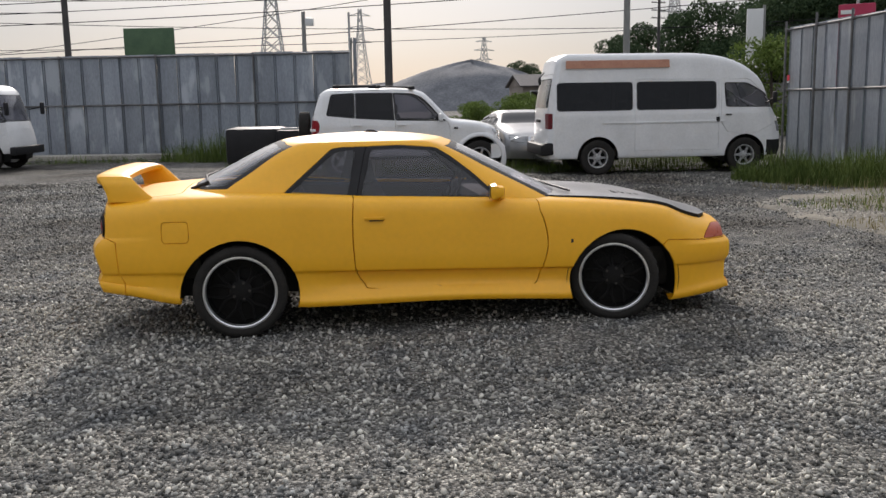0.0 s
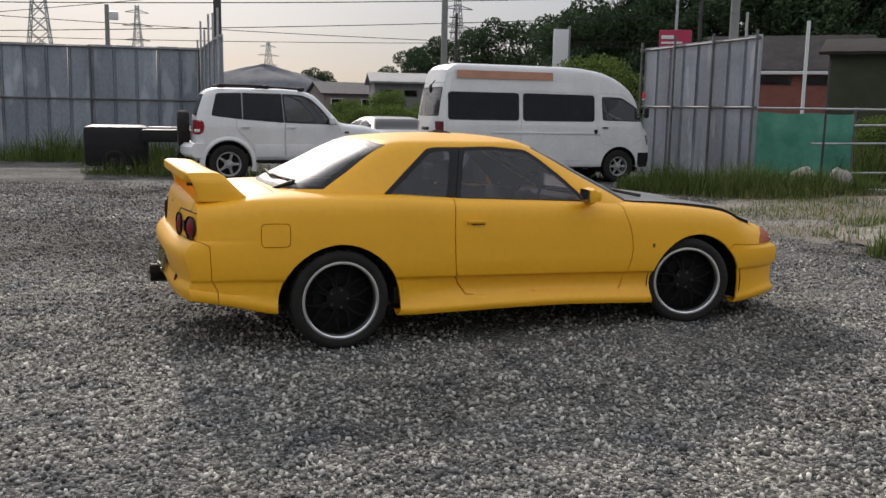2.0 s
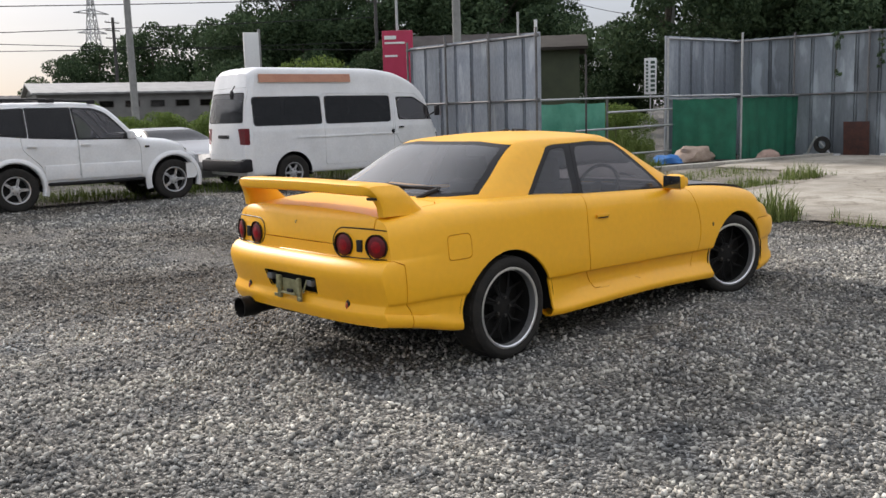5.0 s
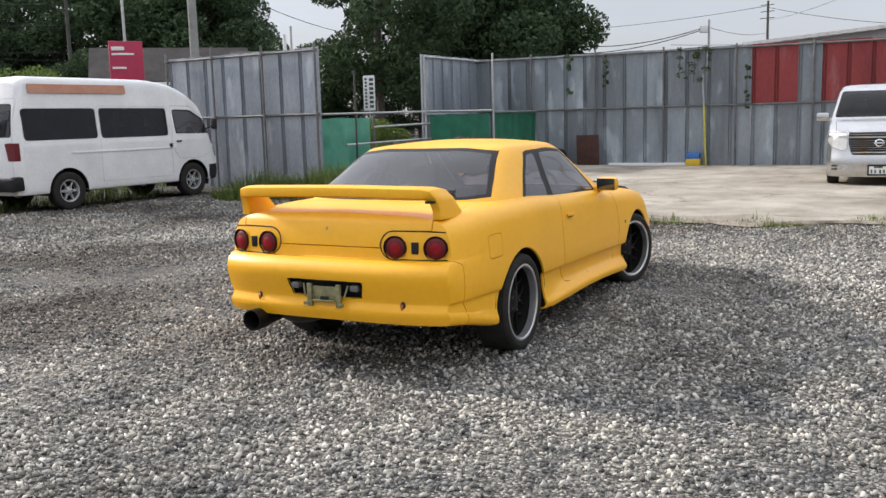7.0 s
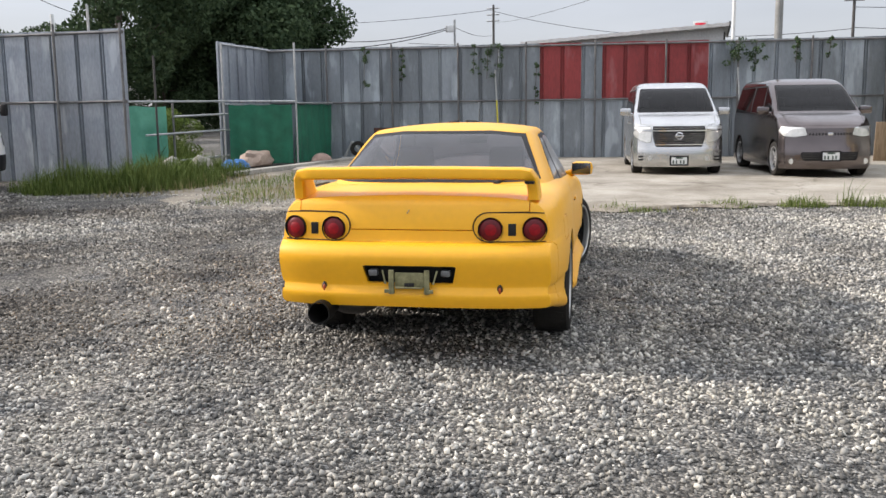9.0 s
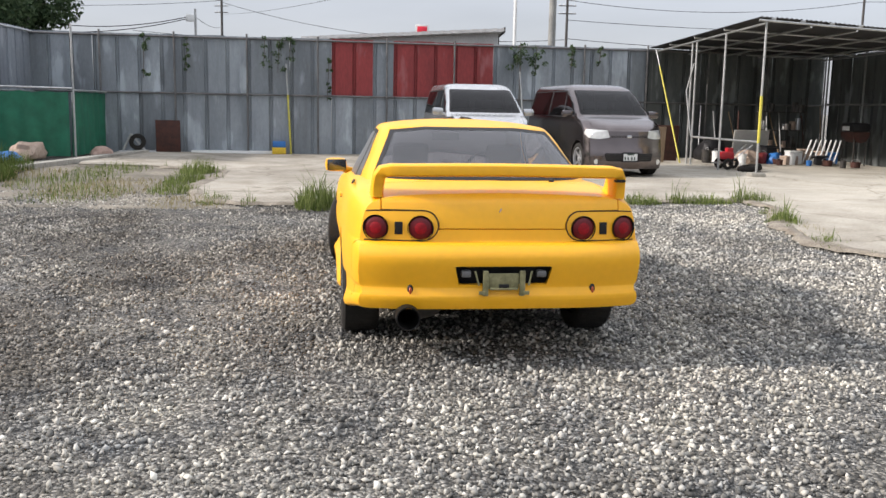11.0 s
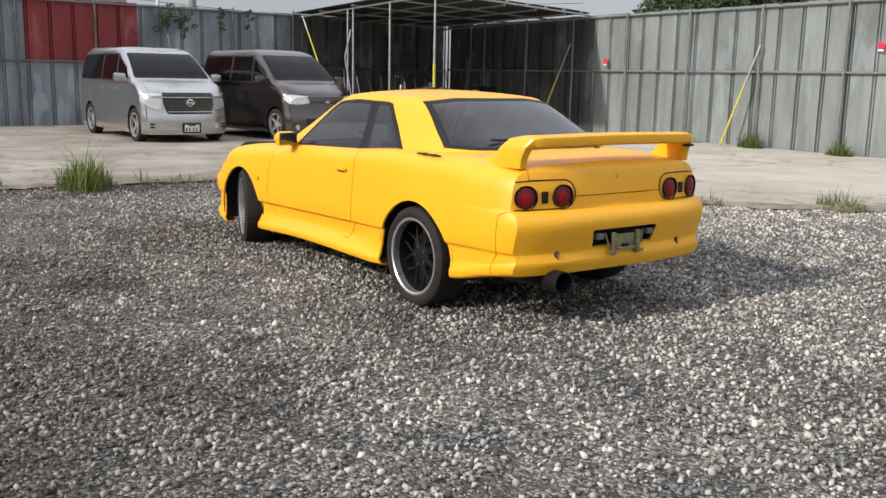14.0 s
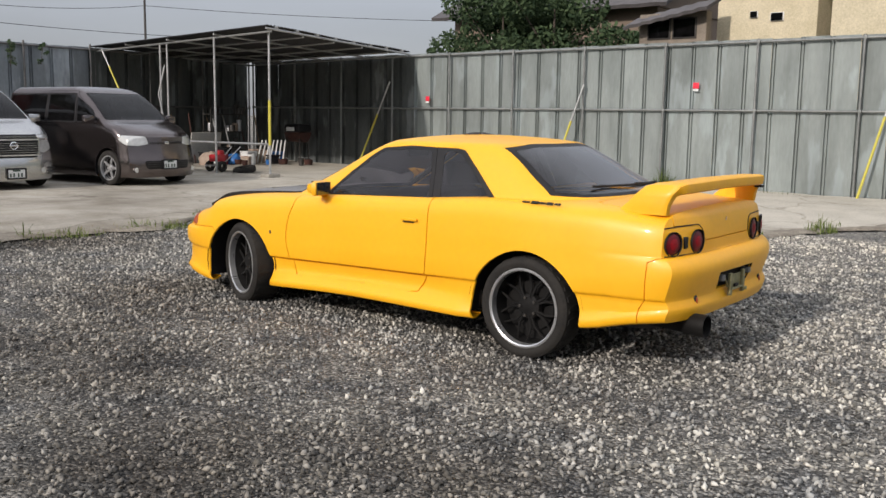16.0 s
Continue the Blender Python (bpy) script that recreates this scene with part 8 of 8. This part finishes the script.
def white_store(at, L, D, h0, h1):
    """A low building with one long sloping roof; its length runs along x, higher at x = 0."""
    root = thing("store_building", "low white-roofed building close behind the grey hoarding", "building", at)
    bm = bmesh.new()
    vs = [bm.verts.new(p) for p in ((0, 0, 0), (L, 0, 0), (L, 0, h1 - 0.1), (0, 0, h0 - 0.1))]
    f = bm.faces.new(vs)
    for v in [g for g in bmesh.ops.extrude_face_region(bm, geom=[f])["geom"] if isinstance(g, bmesh.types.BMVert)]:
        v.co.y -= D
    bmesh.ops.recalc_face_normals(bm, faces=bm.faces[:])
    part("wall", bm, surface("grey_white_wall", (0.42, 0.42, 0.41), (0.52, 0.52, 0.50), 1.2, 0.7, grain=20, bump=0.05), root)
    bm = bmesh.new()
    n = 40
    grid_faces(bm, [[(-0.15 + (L + 0.3) * i / n, y, h0 + (h1 - h0) * i / n - 0.02 * (i % 2)) for y in (0.25, -D / 2, -D - 0.25)] for i in range(n + 1)])
    bmesh.ops.recalc_face_normals(bm, faces=bm.faces[:])
    part("roof", thicken(bm, 0.10), surface("dull_white_roof", (0.50, 0.49, 0.47), (0.62, 0.61, 0.59), 0.8, 0.65, grain=8, bump=0.05), root)
    bm = bmesh.new()
    box(bm, (-0.17, -D / 2, h0 - 0.06), (0.05, D + 0.5, 0.16), bevel=0.01)
    part("barge_board", bm, M_DARKMETAL, root, "dark roof edge")
    for i in range(3):
        bm = bmesh.new()
        box(bm, (-0.01, -0.7 - 1.1 * i, h0 - 0.42), (0.08, 0.85, 0.36), bevel=0.01)
        win = part("window", bm, M_DARKMETAL, root)
        bm = bmesh.new()
        box(bm, (-0.045, -0.7 - 1.1 * i, h0 - 0.42), (0.03, 0.75, 0.27))
        part("pane", bm, M_GLASSD, win)


white_store(pose(21.7, 5.62, 0, 0, 0, 92), 5.9, 4.0, 3.83, 3.46)
house("dwelling", "tan rendered house with dark tiled eaves behind the fence", pose(8.55, -17.6, 0, 0, 0, 5), (3.0, 7, 5.6), M_TAN, M_ROOFT, 2.0, 0.3, windows=[('n', 0.35, 4.6, 0.24, 0.2), ('n', -0.35, 4.5, 0.4, 0.25)])
house("dwelling", "tan rendered house with dark tiled eaves behind the fence", pose(2.0, -15.2, 0, 0, 0, 7), (7.0, 7, 7.2), M_TAN, M_ROOFT, 2.0, 0.5, windows=[('n', 1.0, 5.2, 1.6, 1.0)])
house("dwelling", "dark-roofed house beyond the trees", pose(19.5, -21.0, 0, 0, 0, 7), (9.5, 8, 5.6), surface("brown_render", (0.16, 0.12, 0.09), (0.22, 0.17, 0.13), 1, 0.8), M_ROOFT, 2.2, 0.7, windows=[('n', 2.0, 4.4, 1.5, 1.0)])

def wide_eave(at, L, D, drop):
    root = thing("lean_to_roof", "dark tiled lean-to roof on the tan house", "roof", at)
    bm = bmesh.new()
    n = int(L / 0.22)
    grid_faces(bm, [[(-L / 2 + L * i / n, 0, 0.35 + 0.03 * (i % 2) - drop * i / n), (-L / 2 + L * i / n, D, 0.03 * (i % 2) - drop * i / n)] for i in range(n + 1)])
    thicken(bm, 0.1)
    bmesh.ops.recalc_face_normals(bm, faces=bm.faces[:])
    part("tiles", bm, M_ROOFT, root)
    bm = bmesh.new()
    box(bm, (0, 0.2, -0.9), (L - 0.5, 0.35, 1.9), bevel=0.02)
    part("wall", bm, surface("brown_boards", (0.17, 0.14, 0.11), (0.25, 0.21, 0.165), 2, 0.8, grain=25, bump=0.1), root)
    for x in (-0.42, 0.42):
        bm = bmesh.new()
        box(bm, (x, 0.385, -0.42), (0.78, 0.05, 0.62), bevel=0.01)
        win = part("window", bm, M_DARKMETAL, root)
        bm = bmesh.new()
        box(bm, (x, 0.415, -0.42), (0.68, 0.02, 0.52))
        part("pane", bm, M_GLASSD, win)


wide_eave(pose(10.55, -13.1, 4.62, 0, 0, 5), 2.7, 0.9, 0.45)

# billboards and signs
sg = thing("billboard", "green panelled billboard behind the far hoarding", "billboard", pose(-12.4, 40, 0))
bm = bmesh.new()
box(bm, (0, 0, 4.1), (2.15, 0.12, 1.5), bevel=0.02)
part("panel", bm, surface("green_board", (0.05, 0.10, 0.05), (0.08, 0.14, 0.07), 2, 0.7), sg)
for x in (-0.9, 0.9):
    bm = bmesh.new()
    rod(bm, (x, 0.1, 0), (x, 0.1, 4.8), 0.06)
    part("post", bm, M_POLED, sg)
sg = thing("shop_sign", "tall red advertising sign with pale bars of lettering", "sign", pose(13.5, 30.25, 0, 0, 0, -33))
bm = bmesh.new()
box(bm, (0, 0, 3.05), (1.1, 0.16, 2.7), bevel=0.03)
part("panel", bm, M_SIGNRED, sg)
for z, w, h in ((4.15, 0.42, 0.13), (3.96, 0.72, 0.07), (3.5, 0.45, 0.07), (2.6, 0.26, 0.24)):
    bm = bmesh.new()
    box(bm, (-0.47 + w / 2, -0.09, z), (w, 0.02, h), bevel=0.004)
    part("bar", bm, M_PLATE, sg)
bm = bmesh.new()
rod(bm, (0, 0.12, 0), (0, 0.12, 7), 0.05)
part("post", bm, M_PIPE, sg)
sg = thing("shop_sign", "small white and red shop sign on a post", "sign", pose(172.0, 13.5, 0, 0, 0, -88))
bm = bmesh.new()
box(bm, (0, 0, 15.9), (2.6, 0.6, 1.8), bevel=0.08)
part("panel", bm, M_PLATE, sg)
bm = bmesh.new()
box(bm, (0.0, -0.33, 15.85), (1.9, 0.06, 1.2), bevel=0.02)
part("emblem", bm, M_DOT, sg, "plain red shape")
bm = bmesh.new()
rod(bm, (0, 0.05, 0), (0, 0.05, 15.5), 0.35)
part("post", bm, M_POLE, sg)
sg = thing("banner_sign", "tall narrow white sign on a pole", "sign", pose(18.0, 53.3, 0, 0, 0, -12))
bm = bmesh.new()
box(bm, (0, 0, 5.0), (0.9, 0.2, 2.8), bevel=0.03)
part("panel", bm, M_PLATE, sg)
bm = bmesh.new()
rod(bm, (0.5, 0.1, 0), (0.5, 0.1, 6.6), 0.09)
part("post", bm, M_POLE, sg)
sg = thing("notice_board", "small white upright notice with columns of dark bars", "sign", pose(32.1, 35.0, 0, 0, 0, -50))
bm = bmesh.new()
box(bm, (0, 0, 2.95), (0.62, 0.06, 1.86), bevel=0.01)
part("panel", bm, M_PLATE, sg)
for c, n, w in ((0.12, 7, 0.22), (-0.17, 9, 0.12)):
    for i in range(n):
        bm = bmesh.new()
        h = 1.66 / n
        box(bm, (c, -0.035, 3.78 - h * (i + 0.5)), (w, 0.012, h * 0.62))
        part("bar", bm, M_INK, sg)
bm = bmesh.new()
rod(bm, (0, 0.06, 0), (0, 0.06, 3.9), 0.035)
part("post", bm, M_PIPE, sg)


# ---- weeds, grass, gravel ----
def blades(name, label, spots, mat, seed, kind="stuff"):
    """Blades of grass as thin bent strips: spots of (x, y, rx, ry, count, height)."""
    g = np.random.default_rng(seed)
    V, F = [], []
    k = 0
    for x, y, rx, ry, n, h in spots:
        a = g.random(n) * 6.283
        q = np.sqrt(g.random(n))
        px, py = x + rx * q * np.cos(a), y + ry * q * np.sin(a)
        hh = h * (0.25 + 1.0 * g.random(n) ** 1.6) * (1.2 - 0.75 * q)
        ang = g.random(n) * 6.283
        lean = hh * (0.1 + 0.9 * g.random(n) ** 1.5)
        w = 0.0022 + 0.0035 * g.random(n) + 0.004 * h
        for i in range(n):
            z = gh(px[i], py[i]) + 0.01
            c, s = math.cos(ang[i]), math.sin(ang[i])
            dx, dy = -s * w[i], c * w[i]
            lx, ly = c * lean[i], s * lean[i]
            V += [(px[i] - dx, py[i] - dy, z), (px[i] + dx, py[i] + dy, z), (px[i] + lx * 0.35 + dx * 0.8, py[i] + ly * 0.35 + dy * 0.8, z + hh[i] * 0.6), (px[i] + lx * 0.35 - dx * 0.8, py[i] + ly * 0.35 - dy * 0.8, z + hh[i] * 0.6), (px[i] + lx, py[i] + ly, z + hh[i])]
            F += [(k, k + 1, k + 2, k + 3), (k + 3, k + 2, k + 4)]
            k += 5
    me = bpy.data.meshes.new(name)
    me.from_pydata(V, [], F)
    me.materials.append(mat)
    return tagged(new(name, me), label, "grass", kind=kind)


blades("verge_grass", "tall green grass before the gateway hoarding", [(7.4, 15.2, 1.5, 1.0, 2600, 0.55), (7.2, 15.4, 1.7, 0.8, 3000, 0.55), (8.6, 15.6, 1.2, 0.7, 1900, 0.5), (6.0, 16.0, 0.9, 0.8, 1500, 0.5), (6.3, 16.2, 1.0, 1.2, 1600, 0.5), (9.6, 15.6, 1.3, 0.7, 1500, 0.5), (9.6, 15.9, 0.9, 0.5, 700, 0.5),
       (11.9, 18.6, 1.5, 0.9, 2600, 1.0), (13.0, 20.2, 1.6, 1.0, 2400, 1.15), (10.6, 19.4, 1.0, 1.2, 1500, 0.9), (15.0, 21.5, 1.8, 1.4, 1800, 1.1)], M_GRASS, 4)
blades("parking_grass", "patchy green grass under the parked vehicles", [(4.2, 19.0, 2.2, 0.8, 1800, 0.3), (1.0, 19.2, 2.2, 1.0, 1500, 0.28), (-1.5, 19.5, 2.0, 1.0, 1500, 0.3), (-3.4, 20.2, 1.4, 1.2, 1300, 0.45), (-5.4, 24.8, 2.2, 1.3, 2600, 0.8), (-3.8, 24.0, 1.6, 2.0, 1800, 0.7), (-9.6, 24.5, 2.6, 0.5, 900, 0.22), (3.0, 24, 4, 2, 2600, 0.6), (6.0, 22, 2, 2, 1500, 0.6)], M_GRASS, 5)
blades("edge_weeds", "weeds growing along the broken concrete edge", [(5.2, 8.78, 0.46, 0.32, 680, 0.46), (5.6, 10.3, 0.5, 0.25, 200, 0.16), (6.9, 11.3, 0.7, 0.35, 420, 0.24), (8.6, 11.6, 0.8, 0.3, 480, 0.26), (10.6, 11.9, 0.6, 0.35, 520, 0.34), (5.9, 12.4, 1.3, 0.7, 520, 0.16), (8.0, 13.4, 1.8, 0.7, 700, 0.18),
       (5.4, 7.6, 0.2, 0.45, 200, 0.12), (5.5, 6.4, 0.2, 0.6, 260, 0.12), (6.35, 5.1, 0.3, 0.4, 420, 0.14), (6.55, 4.1, 0.25, 0.35, 460, 0.20), (6.8, 3.1, 0.25, 0.5, 520, 0.18), (7.1, 2.2, 0.3, 0.35, 420, 0.22), (5.2, 2.5, 0.7, 0.14, 160, 0.12), (4.4, 2.65, 0.35, 0.16, 260, 0.24), (2.6, 2.95, 0.6, 0.10, 120, 0.10), (1.4, 2.3, 0.3, 0.2, 110, 0.12), (0.5, 1.12, 0.30, 0.24, 240, 0.26), (0.05, -0.2, 0.2, 0.25, 160, 0.22),
       (10.6, 13.6, 1.2, 0.7, 500, 0.16), (6.75, 3.5, 0.15, 0.15, 60, 0.42), (7.1, 2.4, 0.15, 0.15, 60, 0.45), (4.6, 2.6, 0.15, 0.15, 60, 0.38)], M_GRASSP, 6)
rw = random.Random(3)
tufts = []
for a, b in zip(SLAB[:BROKEN - 1], SLAB[1:BROKEN]):
    n = int(math.dist(a, b) / 0.32)
    for i in range(n):
        t = (i + rw.random()) / n
        if rw.random() < 0.62:
            tufts.append((a[0] + (b[0] - a[0]) * t + rw.uniform(-0.2, 0.2), a[1] + (b[1] - a[1]) * t + rw.uniform(-0.2, 0.2), rw.uniform(0.05, 0.2), rw.uniform(0.05, 0.2), rw.randint(10, 45), rw.choice((0.06, 0.09, 0.12, 0.2))))
blades("edge_tufts", "scattered small tufts along the concrete edge", tufts, M_GRASSP, 17)
blades("dry_weeds", "dry straw-coloured weeds on the yard edge", [(5.4, 10.6, 0.9, 0.6, 420, 0.10), (7.0, 12.4, 1.9, 0.9, 900, 0.12), (5.7, 6.6, 0.3, 1.2, 200, 0.10), (7.6, 14.6, 2.6, 0.9, 900, 0.2), (-2.6, 22.5, 1.6, 1.0, 600, 0.3), (3.8, 2.6, 1.4, 0.2, 220, 0.09)], M_DRY, 7)
blades("fence_weeds", "green weeds at the foot of the weathered hoarding", [(7.7, -4.85, 0.35, 0.2, 300, 0.5), (5.6, -5.05, 0.3, 0.2, 260, 0.45), (9.5, -4.7, 0.6, 0.12, 160, 0.2), (3.6, -5.3, 1.2, 0.12, 160, 0.12)], M_GRASS, 8)


def soil_edge():
    """Crumbled soil and grit banked along the broken slab edge."""
    pts = []
    run = [Vector((*p, 0)) for p in SLAB[:BROKEN]]
    for a, b in zip(run, run[1:]):
        n = max(2, int((b - a).length / 0.10))
        pts += [a.lerp(b, i / n) for i in range(n)]
    rows = []
    for i, p in enumerate(pts):
        d = (pts[min(i + 4, len(pts) - 1)] - pts[max(i - 4, 0)]).normalized()
        out = Vector((d.y, -d.x, 0))
        w = max(0.03, 0.15 + 0.22 * noise.noise(p * 1.3) + 0.10 * noise.noise(p * 5))
        row = []
        for t, h in ((-1.0, -0.02), (-0.6, 0.03), (-0.2, 0.052), (0.25, 0.054), (0.7, 0.05), (1.0, 0.02)):
            q = p + out * (w * t)
            row.append((q.x, q.y, gh(q.x, q.y) + h + 0.016 * noise.noise(q * 9)))
        rows.append(row)
    bm = bmesh.new()
    grid_faces(bm, rows)
    bmesh.ops.recalc_face_normals(bm, faces=bm.faces[:])
    soil = surface("crumbled_soil", (0.15, 0.125, 0.095), (0.30, 0.265, 0.21), 5, 0.95, grain=70, grain_amt=0.6, bump=0.6)
    tagged(part("soil_edge", bm, soil), "dark crumbled soil along the broken concrete edge", "soil", kind="structure")


soil_edge()


def soil_patch():
    """Bare brown earth between the gravel and the slab, before the gateway."""
    rim = [(5.0, 9.75), (4.55, 11.4), (4.35, 13.0), (6.2, 14.3), (8.2, 14.9), (11.8, 15.0), (12.0, 12.9), (11.0, 11.2), (7.5, 10.95), (5.9, 10.4)]
    edge = []
    for i in range(len(rim)):
        a, b = Vector((*rim[i], 0)), Vector((*rim[(i + 1) % len(rim)], 0))
        for j in range(8):
            p = a.lerp(b, j / 8)
            edge.append((p.x + 0.35 * noise.noise(p * 1.7), p.y + 0.35 * noise.noise(p * 1.7 + Vector((9, 0, 0)))))
    bm = bmesh.new()
    n = 60
    grid_faces(bm, [[(4 + 8.5 * i / n, 9.2 + 6.4 * j / n, 0) for i in range(n + 1)] for j in range(n + 1)])
    keep = set(cookie(bm, edge, 'z'))
    bmesh.ops.delete(bm, geom=[f for f in bm.faces if f not in keep], context='FACES')
    for v in bm.verts:
        v.co.z = gh(v.co.x, v.co.y) + (0.001 if v.is_boundary else 0.008 + 0.010 * noise.noise(v.co * 2.3))
    earth = surface("bare_earth", (0.10, 0.088, 0.066), (0.26, 0.23, 0.18), 1.1, 0.95, grain=45, grain_amt=0.6, bump=0.6)
    tagged(part("soil", bm, earth), "bare brown earth with sparse weeds beside the concrete", "soil", kind="structure")


soil_patch()


def ivy(at, n, r, seed, drop=0.6):
    g = np.random.default_rng(seed)
    k = 10
    cs = np.array([(g.normal() * 0.05, g.normal() * r * 0.4, -drop * g.random() ** 1.5) for _ in range(k)])
    rs = np.full(k, r * 0.35)
    root = thing("creeper", "dark creeper hanging over the hoarding top", "climbing plant", pose(*at), "creepers")
    ob = new("leaves", leaf_mesh("creeper", cs, rs, n, 0.035, seed, M_LEAF))
    ob.parent = root
    bm = bmesh.new()
    rod(bm, (0, 0, 0), (0.02, 0.05, -drop), 0.008, 5)
    part("stem", bm, M_BARK, root)


for i, (x, y, z, n, r, d) in enumerate(((17.22, 11.55, 3.12, 170, 0.24, 0.9), (17.18, 11.25, 3.12, 150, 0.20, 0.7), (17.10, 11.9, 3.12, 110, 0.15, 0.8), (16.62, 14.9, 3.1, 200, 0.16, 1.1), (16.80, 13.85, 3.1, 130, 0.12, 0.9), (17.47, 10.28, 2.6, 160, 0.12, 1.1), (18.33, 5.2, 3.1, 300, 0.3, 0.6), (18.40, 4.7, 3.1, 260, 0.25, 0.8), (18.55, 3.7, 3.1, 160, 0.16, 0.6), (18.72, 2.9, 3.1, 120, 0.12, 0.5))):
    ivy((x - 0.12, y, z), n, r, 40 + i, d)


def stone_material():
    m, n, k, p = _nodes("crushed_stone")
    g = n.new("ShaderNodeNewGeometry")
    r = _ramp(n, [(0.0, (0.07, 0.07, 0.07)), (0.3, (0.16, 0.158, 0.152)), (0.6, (0.29, 0.285, 0.27)), (0.85, (0.40, 0.39, 0.37)), (1.0, (0.54, 0.53, 0.505))])
    k.new(g.outputs["Random Per Island"], r.inputs[0])
    tc = n.new("ShaderNodeTexCoord")
    no = n.new("ShaderNodeTexNoise")
    no.inputs["Scale"].default_value, no.inputs["Detail"].default_value = 0.45, 5
    k.new(tc.outputs["Object"], no.inputs["Vector"])
    r2 = dirt_ramp(n, k, tc, no)
    mx = n.new("ShaderNodeMix")
    mx.data_type, mx.blend_type = 'RGBA', 'MULTIPLY'
    mx.inputs[0].default_value = 1.0
    k.new(r.outputs[0], mx.inputs[6])
    k.new(r2.outputs[2], mx.inputs[7])
    k.new(mx.outputs[2], p.inputs["Base Color"])
    p.inputs["Roughness"].default_value = 0.85
    p.inputs["Specular IOR Level"].default_value = 0.12
    return m


def gravel_stones():
    """Loose crushed stone lying on the yard round the coupe, one mesh."""
    g = np.random.default_rng(9)
    base = np.array([(1, 0, 0), (-1, 0, 0), (0, 1, 0), (0, -1, 0), (0, 0, 1), (0, 0, -1), (0.7, 0.7, 0.35), (-0.7, -0.6, 0.4)], float)
    tri = np.array([(4, 0, 6), (4, 6, 2), (0, 2, 6), (4, 2, 1), (4, 1, 7), (4, 7, 3), (1, 3, 7), (4, 3, 0), (5, 2, 0), (5, 1, 2), (5, 3, 1), (5, 0, 3)])
    n = 175000
    x, y = g.uniform(-9, 6.6, n * 3), g.uniform(0.2, 13.5, n * 3)
    x[::6], y[::6] = g.uniform(-9, 6.0, len(x[::6])), g.uniform(12.5, 18.0, len(x[::6]))
    # keep to the gravel and thin out far from the walk
    ok = []
    for i in range(n * 3):
        if inside((x[i], y[i]), SLAB):
            continue
        d = noise.noise(Vector((x[i] * 0.55, y[i] * 0.55, 3.0))) + 0.5 * noise.noise(Vector((x[i] * 1.7, y[i] * 1.7, 8.0)))
        if g.random() < 0.34 - 0.75 * d + (0.22 if y[i] > 8.0 else 0.0) + (0.12 if x[i] > 3.0 else 0.0):
            continue
        ok.append(i)
        if len(ok) >= n:
            break
    x, y = x[ok], y[ok]
    n = len(x)
    s = (0.0065 + 0.0115 * g.random(n) ** 1.7) * np.where(y > 12.5, 1.25, 1.0)
    q = g.normal(size=(n, 4))
    q /= np.linalg.norm(q, axis=1)[:, None]
    w, a, b, c = q.T
    R = np.stack([1 - 2 * (b * b + c * c), 2 * (a * b - c * w), 2 * (a * c + b * w), 2 * (a * b + c * w), 1 - 2 * (a * a + c * c), 2 * (b * c - a * w), 2 * (a * c - b * w), 2 * (b * c + a * w), 1 - 2 * (a * a + b * b)], 1).reshape(n, 3, 3)
    sc = np.stack([s * (0.8 + 0.6 * g.random(n)), s * (0.7 + 0.5 * g.random(n)), s * (0.55 + 0.4 * g.random(n))], 1)
    jit = 1 + 0.22 * g.normal(size=(n, len(base), 1))
    P = np.einsum('nij,nkj->nki', R, base[None] * sc[:, None, :] * jit)
    P[:, :, 0] += x[:, None]
    P[:, :, 1] += y[:, None]
    P[:, :, 2] += (s * 0.45 + np.array([gh(u, v) for u, v in zip(x, y)]))[:, None]
    V = P.reshape(-1, 3)
    F = (tri[None] + (np.arange(n) * len(base))[:, None, None]).reshape(-1, 3)
    me = bpy.data.meshes.new("gravel_stones")
    me.vertices.add(len(V))
    me.vertices.foreach_set("co", V.ravel())
    me.loops.add(F.size)
    me.loops.foreach_set("vertex_index", F.ravel().astype(np.int32))
    me.polygons.add(len(F))
    me.polygons.foreach_set("loop_start", np.arange(0, F.size, 3, dtype=np.int32))
    me.update(calc_edges=True)
    me.materials.append(stone_material())
    tagged(new("gravel_stones", me), "loose grey and white crushed stones", "gravel", kind="stuff")


gravel_stones()
